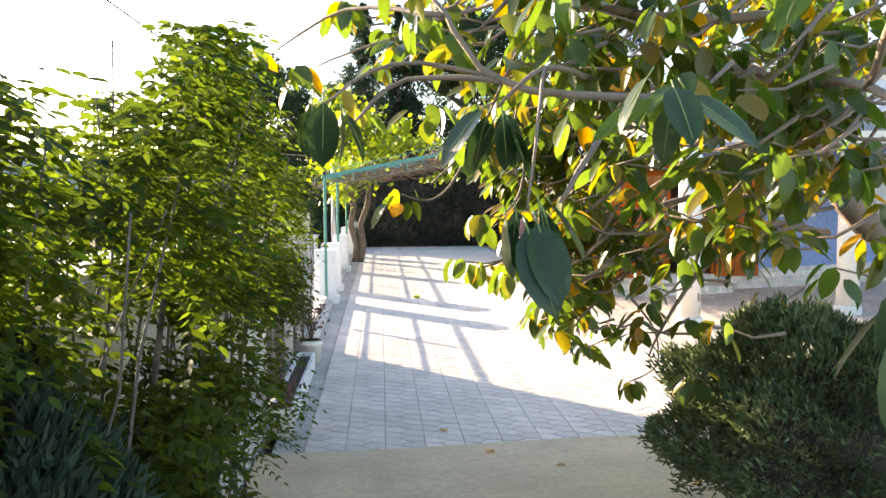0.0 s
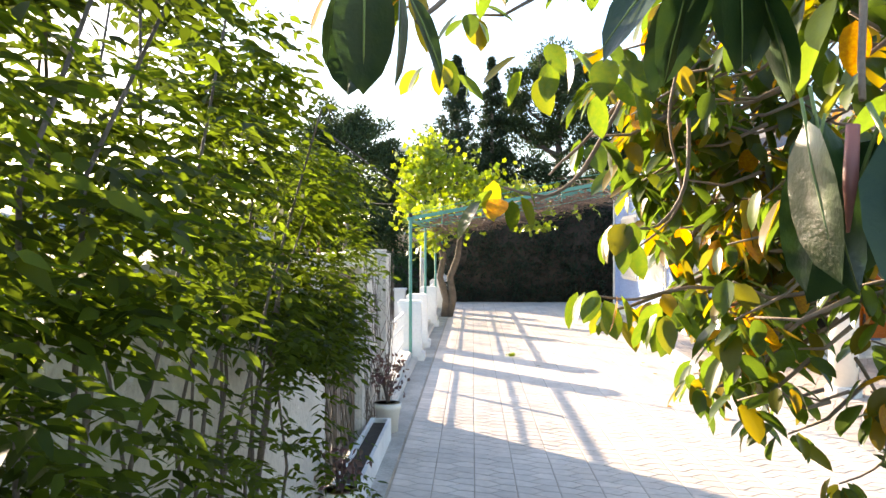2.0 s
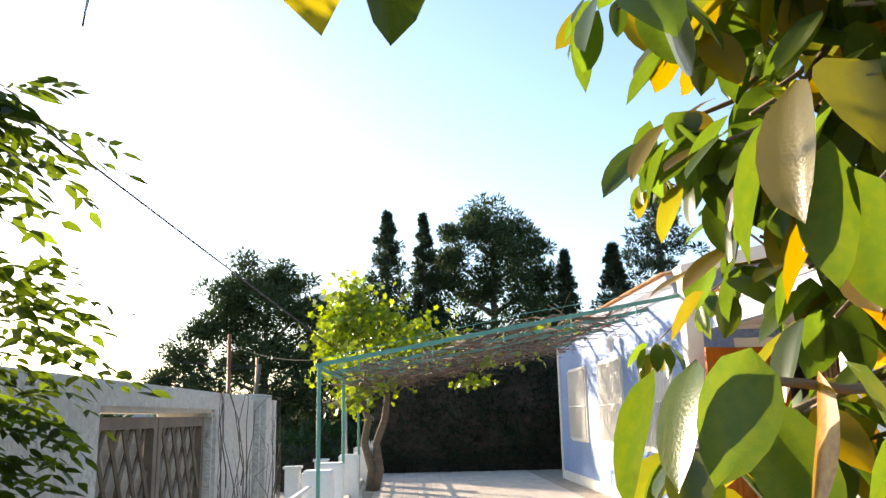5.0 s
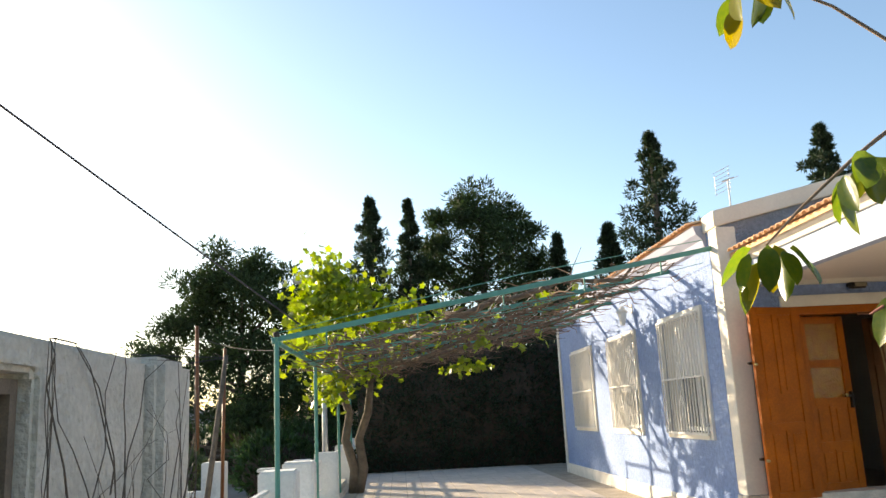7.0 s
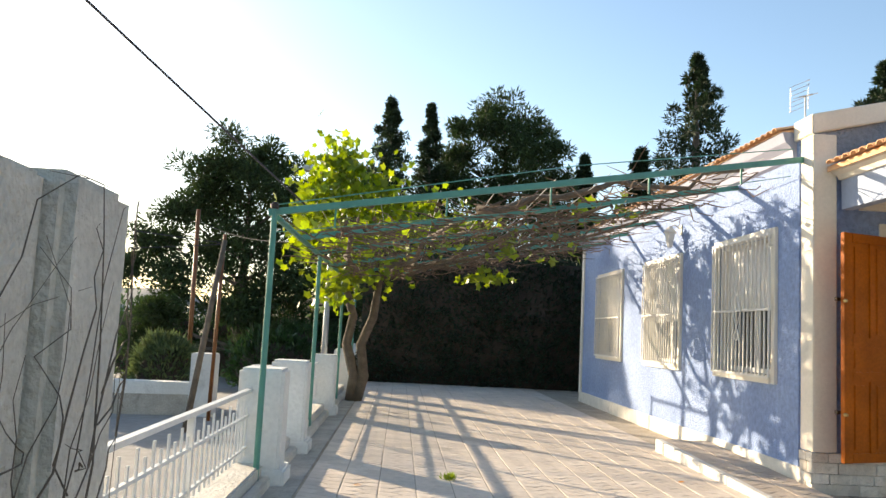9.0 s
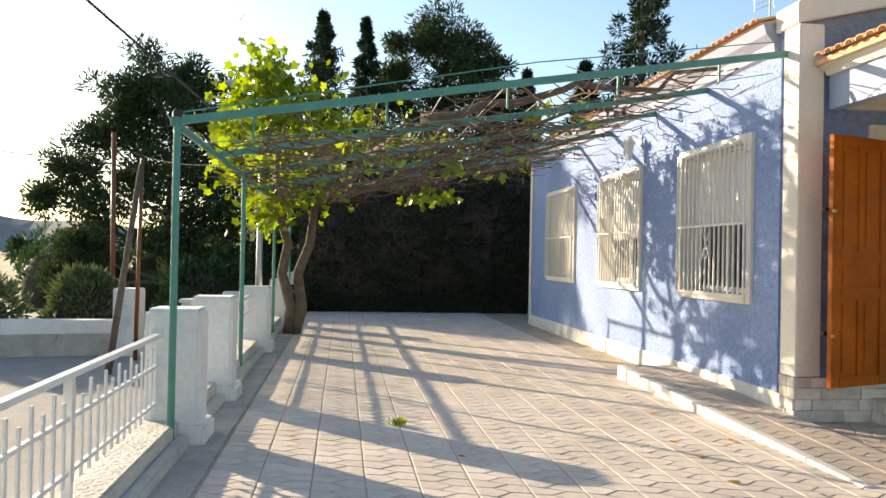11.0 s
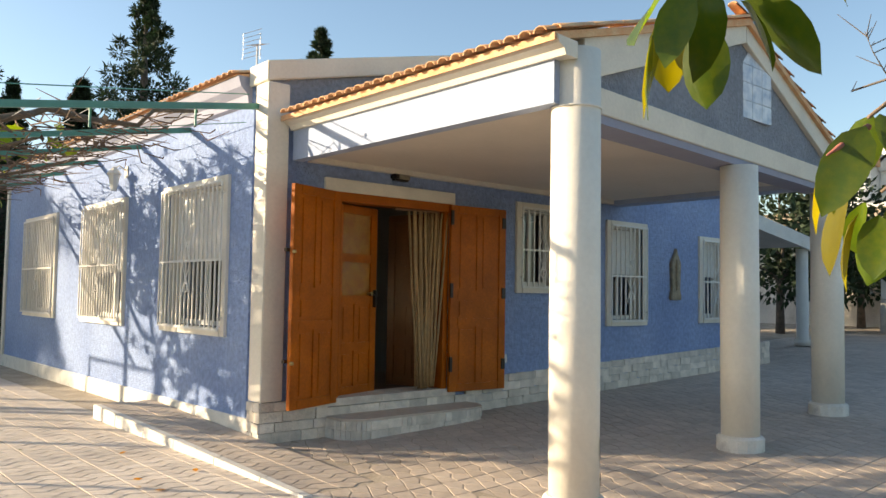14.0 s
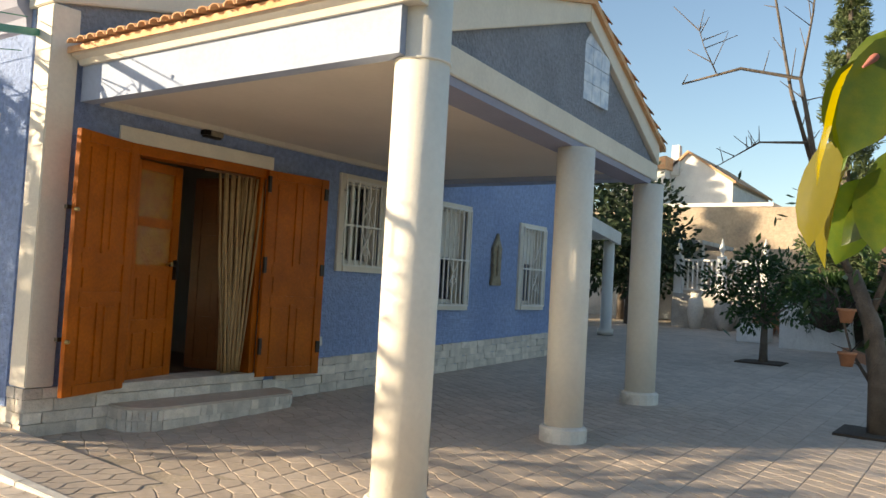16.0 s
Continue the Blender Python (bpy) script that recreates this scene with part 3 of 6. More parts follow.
gate = thing("lattice_gate", (BX - 0.1, 6.92, 0.06), "rusty brown diamond-lattice iron gate in the white wall", "gate")
for y0, y1 in ((6.93, 7.78), (7.80, 8.65)):
    fr = Shape()
    x = BX - 0.10
    fr.box(x - 0.02, x + 0.02, y0, y0 + 0.05, 0.08, 1.58).box(x - 0.02, x + 0.02, y1 - 0.05, y1, 0.08, 1.58)
    fr.box(x - 0.02, x + 0.02, y0 + 0.05, y1 - 0.05, 1.53, 1.58).box(x - 0.02, x + 0.02, y0 + 0.05, y1 - 0.05, 0.08, 0.13)
    leaf = part("gate_leaf", fr, M["lattice"], gate)
    part("backing", Shape().box(x - 0.035, x - 0.028, y0 + 0.03, y1 - 0.03, 0.1, 1.54), M["reed"], leaf, "bleached reed matting behind the lattice")
    for sgn in (1, -1):
        for k in range(-6, 8):
            a0 = y0 + 0.05 + k * 0.165 if sgn > 0 else y1 - 0.05 - k * 0.165
            # a diagonal slat clipped to the frame
            z_lo, z_hi = 0.13, 1.53
            slope = 0.62 * sgn
            ya, yb = a0, a0 + slope * (z_hi - z_lo)
            t0, t1 = 0.0, 1.0
            lo, hi = y0 + 0.05, y1 - 0.05
            if abs(yb - ya) > 1e-6:
                ta, tb = sorted(((lo - ya) / (yb - ya), (hi - ya) / (yb - ya)))
                t0, t1 = max(0.0, ta), min(1.0, tb)
            if t1 - t0 > 0.05:
                p0 = (x - 0.008 * sgn, ya + (yb - ya) * t0, z_lo + (z_hi - z_lo) * t0)
                p1 = (x - 0.008 * sgn, ya + (yb - ya) * t1, z_lo + (z_hi - z_lo) * t1)
                part("slat", Shape().tube([p0, p1], 0.010, 4), M["lattice"], leaf)

# ---- the pergola ----
perg = thing("pergola", (BX, 14.0, 0), "green steel pergola carrying a bare tangled vine", "pergola")
POSTS = [(-0.80, 13.86), (-0.78, 17.35), (-0.76, 21.2), (-0.74, 24.6)]
for x, y in POSTS:
    pp = part("post", Shape().lathe(x, y, [(0.025, 0.06), (0.025, 2.22)], 12), M["green_iron"], perg)
part("cap", Shape().lathe(-0.80, 13.86, [(0.034, 2.22), (0.034, 2.26), (0.02, 2.275)], 12), M["iron_dark"], perg, "black post cap")
RIGHT = [14.80, 16.36, 17.78, 19.38, 20.9, 22.4]
LEFT = [13.86, 15.7, 17.35, 19.3, 21.2, 23.0]
for a, b in zip(LEFT, RIGHT):
    p0, p1 = Vector((-0.85, a, 2.19)), Vector((XW - 0.01, b, 3.13))
    d = (p1 - p0).normalized()
    side = Vector((0, 0, 1)).cross(d).normalized()
    up = d.cross(side)
    s = Shape()
    q = [p + side * sx * 0.022 + up * su * 0.027 for p in (p0, p1) for sx, su in ((-1, -1), (1, -1), (1, 1), (-1, 1))]
    s.add(q, [(3, 2, 1, 0), (4, 5, 6, 7), (0, 1, 5, 4), (1, 2, 6, 5), (2, 3, 7, 6), (3, 0, 4, 7)])
    part("beam", s, M["green_iron"], perg)
part("edge_beam", Shape().tube([(-0.80, 14.0, 2.17), (-0.74, 24.6, 2.17)], 0.026, 8), M["green_iron"], perg)
for k in range(9):
    u = (k + 0.6) / 9.4
    x = -0.8 + 4.9 * u
    z = 2.26 + 0.94 * u
    part("wire", Shape().tube([(x, 14.02 + 0.85 * u, z), (x, 18.5, z - 0.03), (x, 23.0 - u, z)], 0.004, 5), M["galv"], perg)
for k in range(5):
    u = (k + 0.5) / 5.2
    x, y, z = -0.8 + 4.9 * u, 14.02 + 0.85 * u, 2.19 + 0.94 * u
    part("hanger", Shape().box(x - 0.008, x + 0.008, y - 0.008, y + 0.008, z - 0.16, z + 0.05), M["green_iron"], perg)
part("guy_wire", Shape().tube([(-0.8, 14.0, 2.28), (1.8, 14.45, 2.86), (4.0, 14.85, 3.24)], 0.005, 5), M["green_iron"], perg)
part("guy_wire", Shape().tube([(-0.8, 14.0, 2.05), (1.6, 14.5, 2.45), (4.0, 14.9, 2.98)], 0.004, 5), M["green_iron"], perg)

# ---- side apron with its marble kerb ----
part("side_apron", Shape().add([(3.42, 12.75, -0.02), (XW - 0.03, 12.75, -0.02), (XW - 0.03, 17.0, -0.02), (3.42, 17.0, -0.02), (3.42, 12.75, -0.003), (XW - 0.03, 12.75, -0.003), (XW - 0.03, 17.0, 0.135), (3.42, 17.0, 0.135)],
     [(3, 2, 1, 0), (4, 5, 6, 7), (0, 1, 5, 4), (1, 2, 6, 5), (2, 3, 7, 6), (3, 0, 4, 7)]), M["grout"], None, "sandy mortar bed of the sloping side apron", kind="structure", category="pavement")
ys = [12.75, 13.35, 14.1, 14.9, 15.6, 16.35, 17.02]
kerb_root = thing("trim", (3.38, 12.75, 0), "pale marble kerb stones that taper into the paving", "kerb", kind="structure")
for a, b in zip(ys, ys[1:]):
    z0, z1 = 0.012 + 0.135 * (a - 12.75) / 4.25, 0.012 + 0.135 * (b - 12.75) / 4.25
    s = Shape().add([(3.40, a + 0.003, -0.03), (3.48, a + 0.003, -0.03), (3.48, b - 0.003, -0.03), (3.40, b - 0.003, -0.03), (3.40, a + 0.003, z0), (3.48, a + 0.003, z0), (3.48, b - 0.003, z1), (3.40, b - 0.003, z1)],
                    [(3, 2, 1, 0), (4, 5, 6, 7), (0, 1, 5, 4), (1, 2, 6, 5), (2, 3, 7, 6), (3, 0, 4, 7)])
    part("kerb_stone", s, M["marble"], kerb_root, bevel=0.006)

# ---- windows and doors ----


def placer(axis):
    """Maps (along the wall, out of the wall, up) to the world."""
    if axis == "x":
        return lambda u, d, z: (XW - d, u, z)
    return lambda u, d, z: (u, YF - d, z)


def bx(s, P, u0, u1, d0, d1, z0, z1):
    a, b = P(u0, d0, z0), P(u1, d1, z1)
    return s.box(min(a[0], b[0]), max(a[0], b[0]), min(a[1], b[1]), max(a[1], b[1]), z0, z1)


def window(axis, u0, u1, z0, z1, label, shut=0.5, scroll=True, border=0.085):
    P = placer(axis)
    w = thing("window", P((u0 + u1) / 2, 0, z0), label, "window", "barred windows")
    b = border
    s = Shape()
    bx(s, P, u0 - b, u0, -0.02, 0.035, z0 - b, z1 + b)
    bx(s, P, u1, u1 + b, -0.02, 0.035, z0 - b, z1 + b)
    bx(s, P, u0, u1, -0.02, 0.035, z1, z1 + b)
    part("surround", s, M["cream_frame"], w, "cream painted surround", bevel=0.004)
    part("sill", bx(Shape(), P, u0 - 0.0, u1 + 0.0, -0.2, 0.05, z0 - b, z0), M["cream_frame"], w, bevel=0.004)
    s = Shape()
    bx(s, P, u0, u0 + 0.02, -0.20, -0.022, z0, z1)
    bx(s, P, u1 - 0.02, u1, -0.20, -0.022, z0, z1)
    bx(s, P, u0 + 0.02, u1 - 0.02, -0.20, -0.022, z1 - 0.02, z1)
    part("reveal", s, M["cream_frame"], w)
    # sliding sashes
    f = Shape()
    um = (u0 + u1) / 2
    for a, c in ((u0 + 0.02, u0 + 0.06), (um - 0.03, um + 0.03), (u1 - 0.06, u1 - 0.02)):
        bx(f, P, a, c, -0.19, -0.15, z0, z1 - 0.02)
    bx(f, P, u0 + 0.06, um - 0.03, -0.19, -0.15, z0, z0 + 0.05)
    bx(f, P, um + 0.03, u1 - 0.06, -0.19, -0.15, z0, z0 + 0.05)
    part("sash_frame", f, M["white_pvc"], w, "white aluminium sash")
    for a, c in ((u0 + 0.06, um - 0.03), (um + 0.03, u1 - 0.06)):
        g = part("pane", bx(Shape(), P, a, c, -0.172, -0.168, z0 + 0.05, z1 - 0.02), M["glass"], w)
        g.visible_shadow = False
    # roller shutter, partly down
    zs = z1 - 0.02 - (z1 - z0 - 0.02) * shut
    k = int((z1 - 0.02 - zs) / 0.05)
    shutter = part("roller_shutter", bx(Shape(), P, u0 + 0.02, u1 - 0.02, -0.125, -0.12, zs, z1 - 0.02), M["white_pvc"], w, "white roller shutter, half lowered")
    for i in range(k):
        zz = z1 - 0.02 - i * 0.05
        part("slat", bx(Shape(), P, u0 + 0.021, u1 - 0.021, -0.12, -0.108, zz - 0.046, zz - 0.004), M["white_pvc"], shutter)
    # the iron grille stands proud of the wall
    D = 0.075
    gr = Shape()
    e = 0.03
    for z in (z0 - 0.02, z1 + 0.02, z0 + (z1 - z0) * 0.47):
        bx(gr, P, u0 - e, u1 + e, D - 0.006, D + 0.006, z - 0.011, z + 0.011)
    for u in (u0 - e, u1 + e):
        for z in (z0 + 0.1, z1 - 0.1):
            bx(gr, P, u - 0.008, u + 0.008, 0.03, D + 0.006, z - 0.008, z + 0.008)
    grille = part("grille", gr, M["white_iron"], w, "white iron security grille")
    n = max(5, round((u1 - u0 + 2 * e) / 0.098))
    for i in range(n + 1):
        u = u0 - e + (u1 - u0 + 2 * e) * i / n
        part("bar", bx(Shape(), P, u - 0.008, u + 0.008, D - 0.014, D + 0.002, z0 - 0.02, z1 + 0.02), M["white_iron"], grille)
    if scroll:
        um2 = u0 + (u1 - u0) * 0.5
        hw, zc, hh = 0.085, z0 + (z1 - z0) * 0.47, 0.36
        for sg in (1, -1):
            pts = []
            for j in range(13):
                t = j / 12
                pts.append(P(um2 + sg * hw * math.cos(math.pi * 2 * t), D + 0.012, zc + hh * (2 * t - 1)))
            part("scroll", Shape().tube(pts, 0.007, 6), M["white_iron"], grille)
        ring = [P(um2 + 0.05 * math.cos(a), D + 0.014, zc - 0.28 + 0.05 * math.sin(a)) for a in (2 * math.pi * j / 14 for j in range(15))]
        part("scroll", Shape().tube(ring, 0.007, 6), M["white_iron"], grille)
    return w


for (a, b), sh in zip(WEST, (0.52, 0.58, 0.5)):
    window("x", a, b, 1.02, 2.46, "cream-framed barred window in the sunlit blue wall, shutter half down", sh)
window("y", 7.50, 8.14, 1.51, 2.42, "small cream-framed barred window beside the door", 0.0, True, 0.09)
window("y", 9.24, 9.99, 1.085, 2.335, "cream-framed barred window past the porch, shutter half down", 0.5)
window("y", 11.53, 12.18, 1.10, 2.25, "cream-framed barred window at the house's far end, shutter half down", 0.45)

# front door: surround, frame, shutters, inner doors, strand curtain
DX0, DX1, DZ0, DZ1 = 4.84, 6.32, 0.36, 2.38
part("door_surround", Shape().box(DX0 - 0.13, DX1 + 0.09, YF - 0.035, YF - 0.004, DZ1, DZ1 + 0.13), M["cream_frame"], house, "cream lintel band over the door", bevel=0.004)
door = thing("door", ((DX0 + DX1) / 2, YF, DZ0), "varnished pine double door standing open, with panelled outer shutters", "door")
fr = Shape()
fr.box(DX0, DX0 + 0.07, YF - 0.03, YF + 0.12, DZ0, DZ1).box(DX1 - 0.07, DX1, YF - 0.03, YF + 0.12, DZ0, DZ1)
fr.box(DX0 - 0.04, DX1 + 0.04, YF - 0.045, YF + 0.12, DZ1 - 0.09, DZ1 + 0.0)
part("door_frame", fr, M["wood"], door, "orange varnished pine frame", bevel=0.004)


def panel_leaf(name, hinge, angle, width, z0, z1, rows, thick=0.045, wood=M["wood"], glazed=(), label=""):
    """A framed and panelled leaf; it runs from its hinge along local x, turned about z."""
    m = Matrix.Translation((hinge[0], hinge[1], 0)) @ Euler((0, 0, radians(angle))).to_matrix().to_4x4()
    st = 0.10 if width > 0.6 else 0.08
    s = Shape()
    s.box(0, st, -thick / 2, thick / 2, z0, z1, m).box(width - st, width, -thick / 2, thick / 2, z0, z1, m)
    edges = [z0] + [z0 + (z1 - z0) * r for r in rows] + [z1]
    rail = 0.085
    zr = []
    for i, z in enumerate(edges):
        lo = z if i == 0 else (z - rail if i == len(edges) - 1 else z - rail / 2)
        s.box(st, width - st, -thick / 2 + 0.001, thick / 2 - 0.001, lo, lo + rail, m)
        zr.append((lo, lo + rail))
    leaf = part(name, s, wood, door, label or "panelled varnished pine leaf", bevel=0.004)
    for i, ((a0, a1), (b0, b1)) in enumerate(zip(zr, zr[1:])):
        if i in glazed:
            g = part("pane", Shape().box(st, width - st, -0.004, 0.004, a1, b0, m), M["amber_panel"], leaf, "amber rippled glass pane")
            continue
        part("panel", Shape().box(st, width - st, -0.008, 0.008, a1, b0, m), wood, leaf)
        tall = (b0 - a1) > 0.35
        cols = 2 if tall else 1
        mid = (width - 2 * st)
        if tall:
            part("muntin", Shape().box(width / 2 - 0.03, width / 2 + 0.03, -thick / 2 + 0.002, thick / 2 - 0.002, a1, b0, m), wood, leaf, bevel=0.003)
        for c in range(cols):
            x0 = st + mid * c / cols + (0.03 if c else 0) + 0.03
            x1 = st + mid * (c + 1) / cols - (0.03 if (cols == 2 and c == 0) else 0) - 0.03
            part("raised_panel", Shape().box(x0, x1, -0.017, 0.017, a1 + 0.03, b0 - 0.03, m), wood, leaf, bevel=0.006)
    return leaf, m


lf, ml = panel_leaf("shutter_leaf", (DX0 + 0.01, YF - 0.065), 180 + 20, 0.70, 0.33, 2.37, (0.37, 0.52), label="pine shutter leaf folded back towards the corner")
for z in (0.75, 1.75):
    part("latch", Shape().box(0.62, 0.74, -0.05, -0.024, z, z + 0.03, ml).box(0.60, 0.63, -0.06, -0.024, z - 0.03, z + 0.06, ml), M["iron_dark"], lf, "dark iron bolt")
    part("knob", Shape().tube([ml @ Vector((0.70, 0.022, z)), ml @ Vector((0.70, 0.05, z))], [0.018, 0.013], 10), M["brass"], lf)
rt, mr_ = panel_leaf("shutter_leaf", (DX1 - 0.01, YF - 0.065), -5, 0.79, 0.33, 2.37, (0.37, 0.52), label="pine shutter leaf folded back against the wall")
for z in (0.55, 1.35, 2.15):
    part("hinge", Shape().box(-0.01, 0.02, -0.05, -0.02, z, z + 0.16, mr_), M["iron_dark"], rt, "dark iron hinge")
    part("hinge", Shape().box(0.73, 0.78, -0.035, -0.02, z, z + 0.12, mr_), M["iron_dark"], rt)
il, mi = panel_leaf("inner_leaf", (DX0 + 0.075, YF + 0.09), 16, 0.66, 0.36, 2.28, (0.25, 0.5, 0.72), glazed=(2, 3), label="glazed pine inner door standing ajar")
part("handle", Shape().box(0.60, 0.63, -0.06, -0.022, 1.24, 1.42, mi).box(0.50, 0.62, -0.075, -0.055, 1.36, 1.38, mi), M["iron_dark"], il, "dark lever handle")
part("knob", Shape().tube([mi @ Vector((0.52, -0.02, 1.38)), mi @ Vector((0.52, -0.075, 1.38))], [0.012, 0.02], 10), M["brass"], il)
# darker wood than its twin leaf: the hall's shade is put into the colour
ir, mj = panel_leaf("inner_leaf", (DX1 - 0.075, YF + 0.09), 104, 0.66, 0.36, 2.28, (0.25, 0.5, 0.72), wood=M["wood_dark"], label="pine inner door swung into the hall, hall shade put into its colour")
cur = thing("strand_curtain", (5.95, YF + 0.02, 0.4), "tan bead-strand door curtain gathered to one side", "curtain")
for i in range(26):
    u = i / 25
    top = 5.66 + 0.52 * u
    wav = 0.03 * math.sin(i * 1.7)
    pts = []
    for k in range(8):
        t = k / 7
        pinch = 0.32 + 0.68 * abs(1 - 1.25 * t) if t < 0.8 else 0.32
        x = 6.06 + (top - 5.94) * (1 - 0.62 * t) - 0.02 * t + 0.006 * math.sin(9 * t + i)
        pts.append((x, YF + 0.0 + wav + 0.012 * math.sin(5 * t + i * 2.1), 2.27 - t * (1.86 + 0.03 * random.random())))
    part("strand", Shape().tube(pts, [0.011 + 0.003 * (k % 2) for k in range(8)], 6), M["curtain"], cur, smooth=True)
part("rail", Shape().box(5.6, 6.22, YF + 0.0, YF + 0.02, 2.265, 2.285), M["wood_dark"], cur)

# threshold and the rounded step of split stone
part("threshold", Shape().box(DX0 - 0.3, DX1 + 0.12, YF - 0.05, YF - 0.002, 0.29, 0.345).box(DX0 + 0.001, DX1 - 0.001, YF - 0.06, YF + 0.31, 0.335, 0.366), M["stone"], house, "pale stone threshold", bevel=0.006)
step = thing("doorstep", (5.65, YF - 0.3, 0), "low rounded doorstep faced with pale split stone", "step")
arc = [(4.78, YF - 0.03)]
for j in range(9):
    a = math.pi + (math.pi / 2) * j / 8
    arc.append((5.02 + 0.24 * math.cos(a), YF - 0.18 + 0.24 * math.sin(a)))
for j in range(9):
    a = 1.5 * math.pi + (math.pi / 2) * j / 8
    arc.append((6.36 + 0.24 * math.cos(a), YF - 0.18 + 0.24 * math.sin(a)))
arc.append((6.60, YF - 0.03))
part("tread", Shape().prism([(x + (0.012 if x > 5.6 else -0.012), y - (0.012 if y < YF - 0.1 else 0)) for x, y in arc], "z", 0.185, 0.205), M["tile_e"], step, "tan tiled tread", bevel=0.004)
part("core", Shape().prism(arc, "z", -0.02, 0.184), M["stone"], step)


def facing(parent, pts, heights, min_len=0.10, max_len=0.26, proud=0.014, z_of=lambda s: 0.0):
    """Split-stone blocks laid in courses along a path of points, facing outwards to the right of the way."""
    for (p, q) in zip(pts, pts[1:]):
        p, q = Vector((*p, 0)), Vector((*q, 0))
        d = q - p
        L = d.length
        if L < 1e-4:
            continue
        d.normalize()
        out = Vector((d.y, -d.x, 0))
        z = 0.0
        for h in heights:
            s = 0.0
            while s < L - 1e-4:
                w = min(random.uniform(min_len, max_len), L - s)
                if L - s - w < min_len * 0.6:
                    w = L - s
                pr = proud + random.uniform(-0.006, 0.010)
                g = 0.0025
                a, b = p + d * (s + g), p + d * (s + w - g)
                zz = z + z_of((a.x + b.x) / 2)
                base = [a - out * 0.01, b - out * 0.01, b + out * pr, a + out * pr]
                sh = Shape().add([(v.x, v.y, zz + g) for v in base] + [(v.x, v.y, zz + h - g) for v in base],
                                 [(3, 2, 1, 0), (4, 5, 6, 7), (0, 1, 5, 4), (1, 2, 6, 5), (2, 3, 7, 6), (3, 0, 4, 7)])
                part("stone", sh, M["stone"], parent)
                s += w
            z += h


facing(step, arc, (0.095, 0.087), 0.05, 0.22, 0.01)
plinth = thing("trim_plinth", (XW, YF, 0), "plinth of pale split-stone courses under the blue wall", "plinth", kind="structure")
facing(plinth, [(XW - 0.03, YF - 0.012), (4.79, YF - 0.012)], (0.10, 0.09, 0.10, 0.085), 0.12, 0.26, 0.024)
facing(plinth, [(6.61, YF - 0.012), (13.62, YF - 0.012)], (0.10, 0.09, 0.10, 0.085), 0.14, 0.32, 0.02, rise)
facing(plinth, [(4.79, YF - 0.012), (6.61, YF - 0.012)], (0.10, 0.09, 0.095), 0.14, 0.3, 0.02)
facing(plinth, [(XW - 0.036, YF + 0.20), (XW - 0.036, YF - 0.035)], (0.10, 0.09, 0.10, 0.085), 0.1, 0.14, 0.006)

# small fittings on the walls
lan = thing("wall_lantern", (XW - 0.08, 18.25, 2.8), "small cream carriage lantern on the sunlit wall", "wall lamp")
part("bracket", Shape().tube([(XW, 18.25, 2.88), (XW - 0.10, 18.25, 2.94), (XW - 0.16, 18.25, 2.90)], 0.010, 8).box(XW - 0.015, XW + 0.0, 18.20, 18.30, 2.80, 2.94), M["cream"], lan)
part("body", Shape().tube([(XW - 0.16, 18.25, 2.62), (XW - 0.16, 18.25, 2.66), (XW - 0.16, 18.25, 2.82)], [0.035, 0.045, 0.075], 6), M["white_pvc"], lan)
part("hood", Shape().tube([(XW - 0.16, 18.25, 2.82), (XW - 0.16, 18.25, 2.85), (XW - 0.16, 18.25, 2.92)], [0.095, 0.08, 0.015], 6), M["cream"], lan)
bulk = thing("bulkhead_light", (5.62, YF, 2.60), "brown bulkhead light above the door, unlit", "wall lamp")
part("body", Shape().box(5.51, 5.73, YF - 0.09, YF, 2.56, 2.64), M["iron_dark"], bulk, bevel=0.02)
part("lens", Shape().box(5.57, 5.71, YF - 0.098, YF - 0.088, 2.575, 2.625), M["plaque"], bulk, bevel=0.004)
soc = thing("wall_socket", (7.22, YF, 0.63), "white weatherproof socket on the blue wall", "socket")
part("plate", Shape().box(7.18, 7.26, YF - 0.035, YF, 0.60, 0.70), M["white_pvc"], soc, bevel=0.006)
part("lid", Shape().box(7.19, 7.25, YF - 0.043, YF - 0.035, 0.61, 0.665), M["white_pvc"], soc)
pq = thing("wall_plaque", (10.775, YF, 1.35), "small bronze relief plaque on the blue wall", "plaque")
part("plate", Shape().prism([(10.655, 1.36), (10.915, 1.36), (10.915, 1.42), (10.885, 1.5), (10.905, 1.9), (10.835, 2.02), (10.795, 2.12), (10.745, 2.02), (10.665, 1.9), (10.685, 1.5), (10.655, 1.42)], "y", YF - 0.05, YF), M["plaque"], pq, bevel=0.008)
part("relief", Shape().lathe(10.785, YF - 0.05, [(0.02, 1.5), (0.035, 1.6), (0.03, 1.75), (0.035, 1.85), (0.02, 1.95)], 8), M["plaque"], pq)
PANEL_Y = PY + askew(7.45, PY)
pn = thing("tile_panel", (7.45, PANEL_Y, 3.0), "worn glazed tile picture set into the porch gable", "tile panel")
for i in range(3):
    for j in range(4):
        x0, z0 = 7.17 + i * 0.18, 3.02 + j * 0.165
        if j == 3 and i != 1:
            s = Shape().prism([(x0, z0), (x0 + 0.177, z0), (x0 + (0.177 if i == 0 else 0.02), z0 + 0.16), (x0 + (0.15 if i == 0 else 0.0), z0 + 0.16)], "y", PANEL_Y + 0.012, PANEL_Y + 0.046)
        else:
            s = Shape().box(x0, x0 + 0.177, PANEL_Y + 0.012, PANEL_Y + 0.046, z0, z0 + 0.162)
        part("tile", s, M["azulejo"], pn, bevel=0.002)
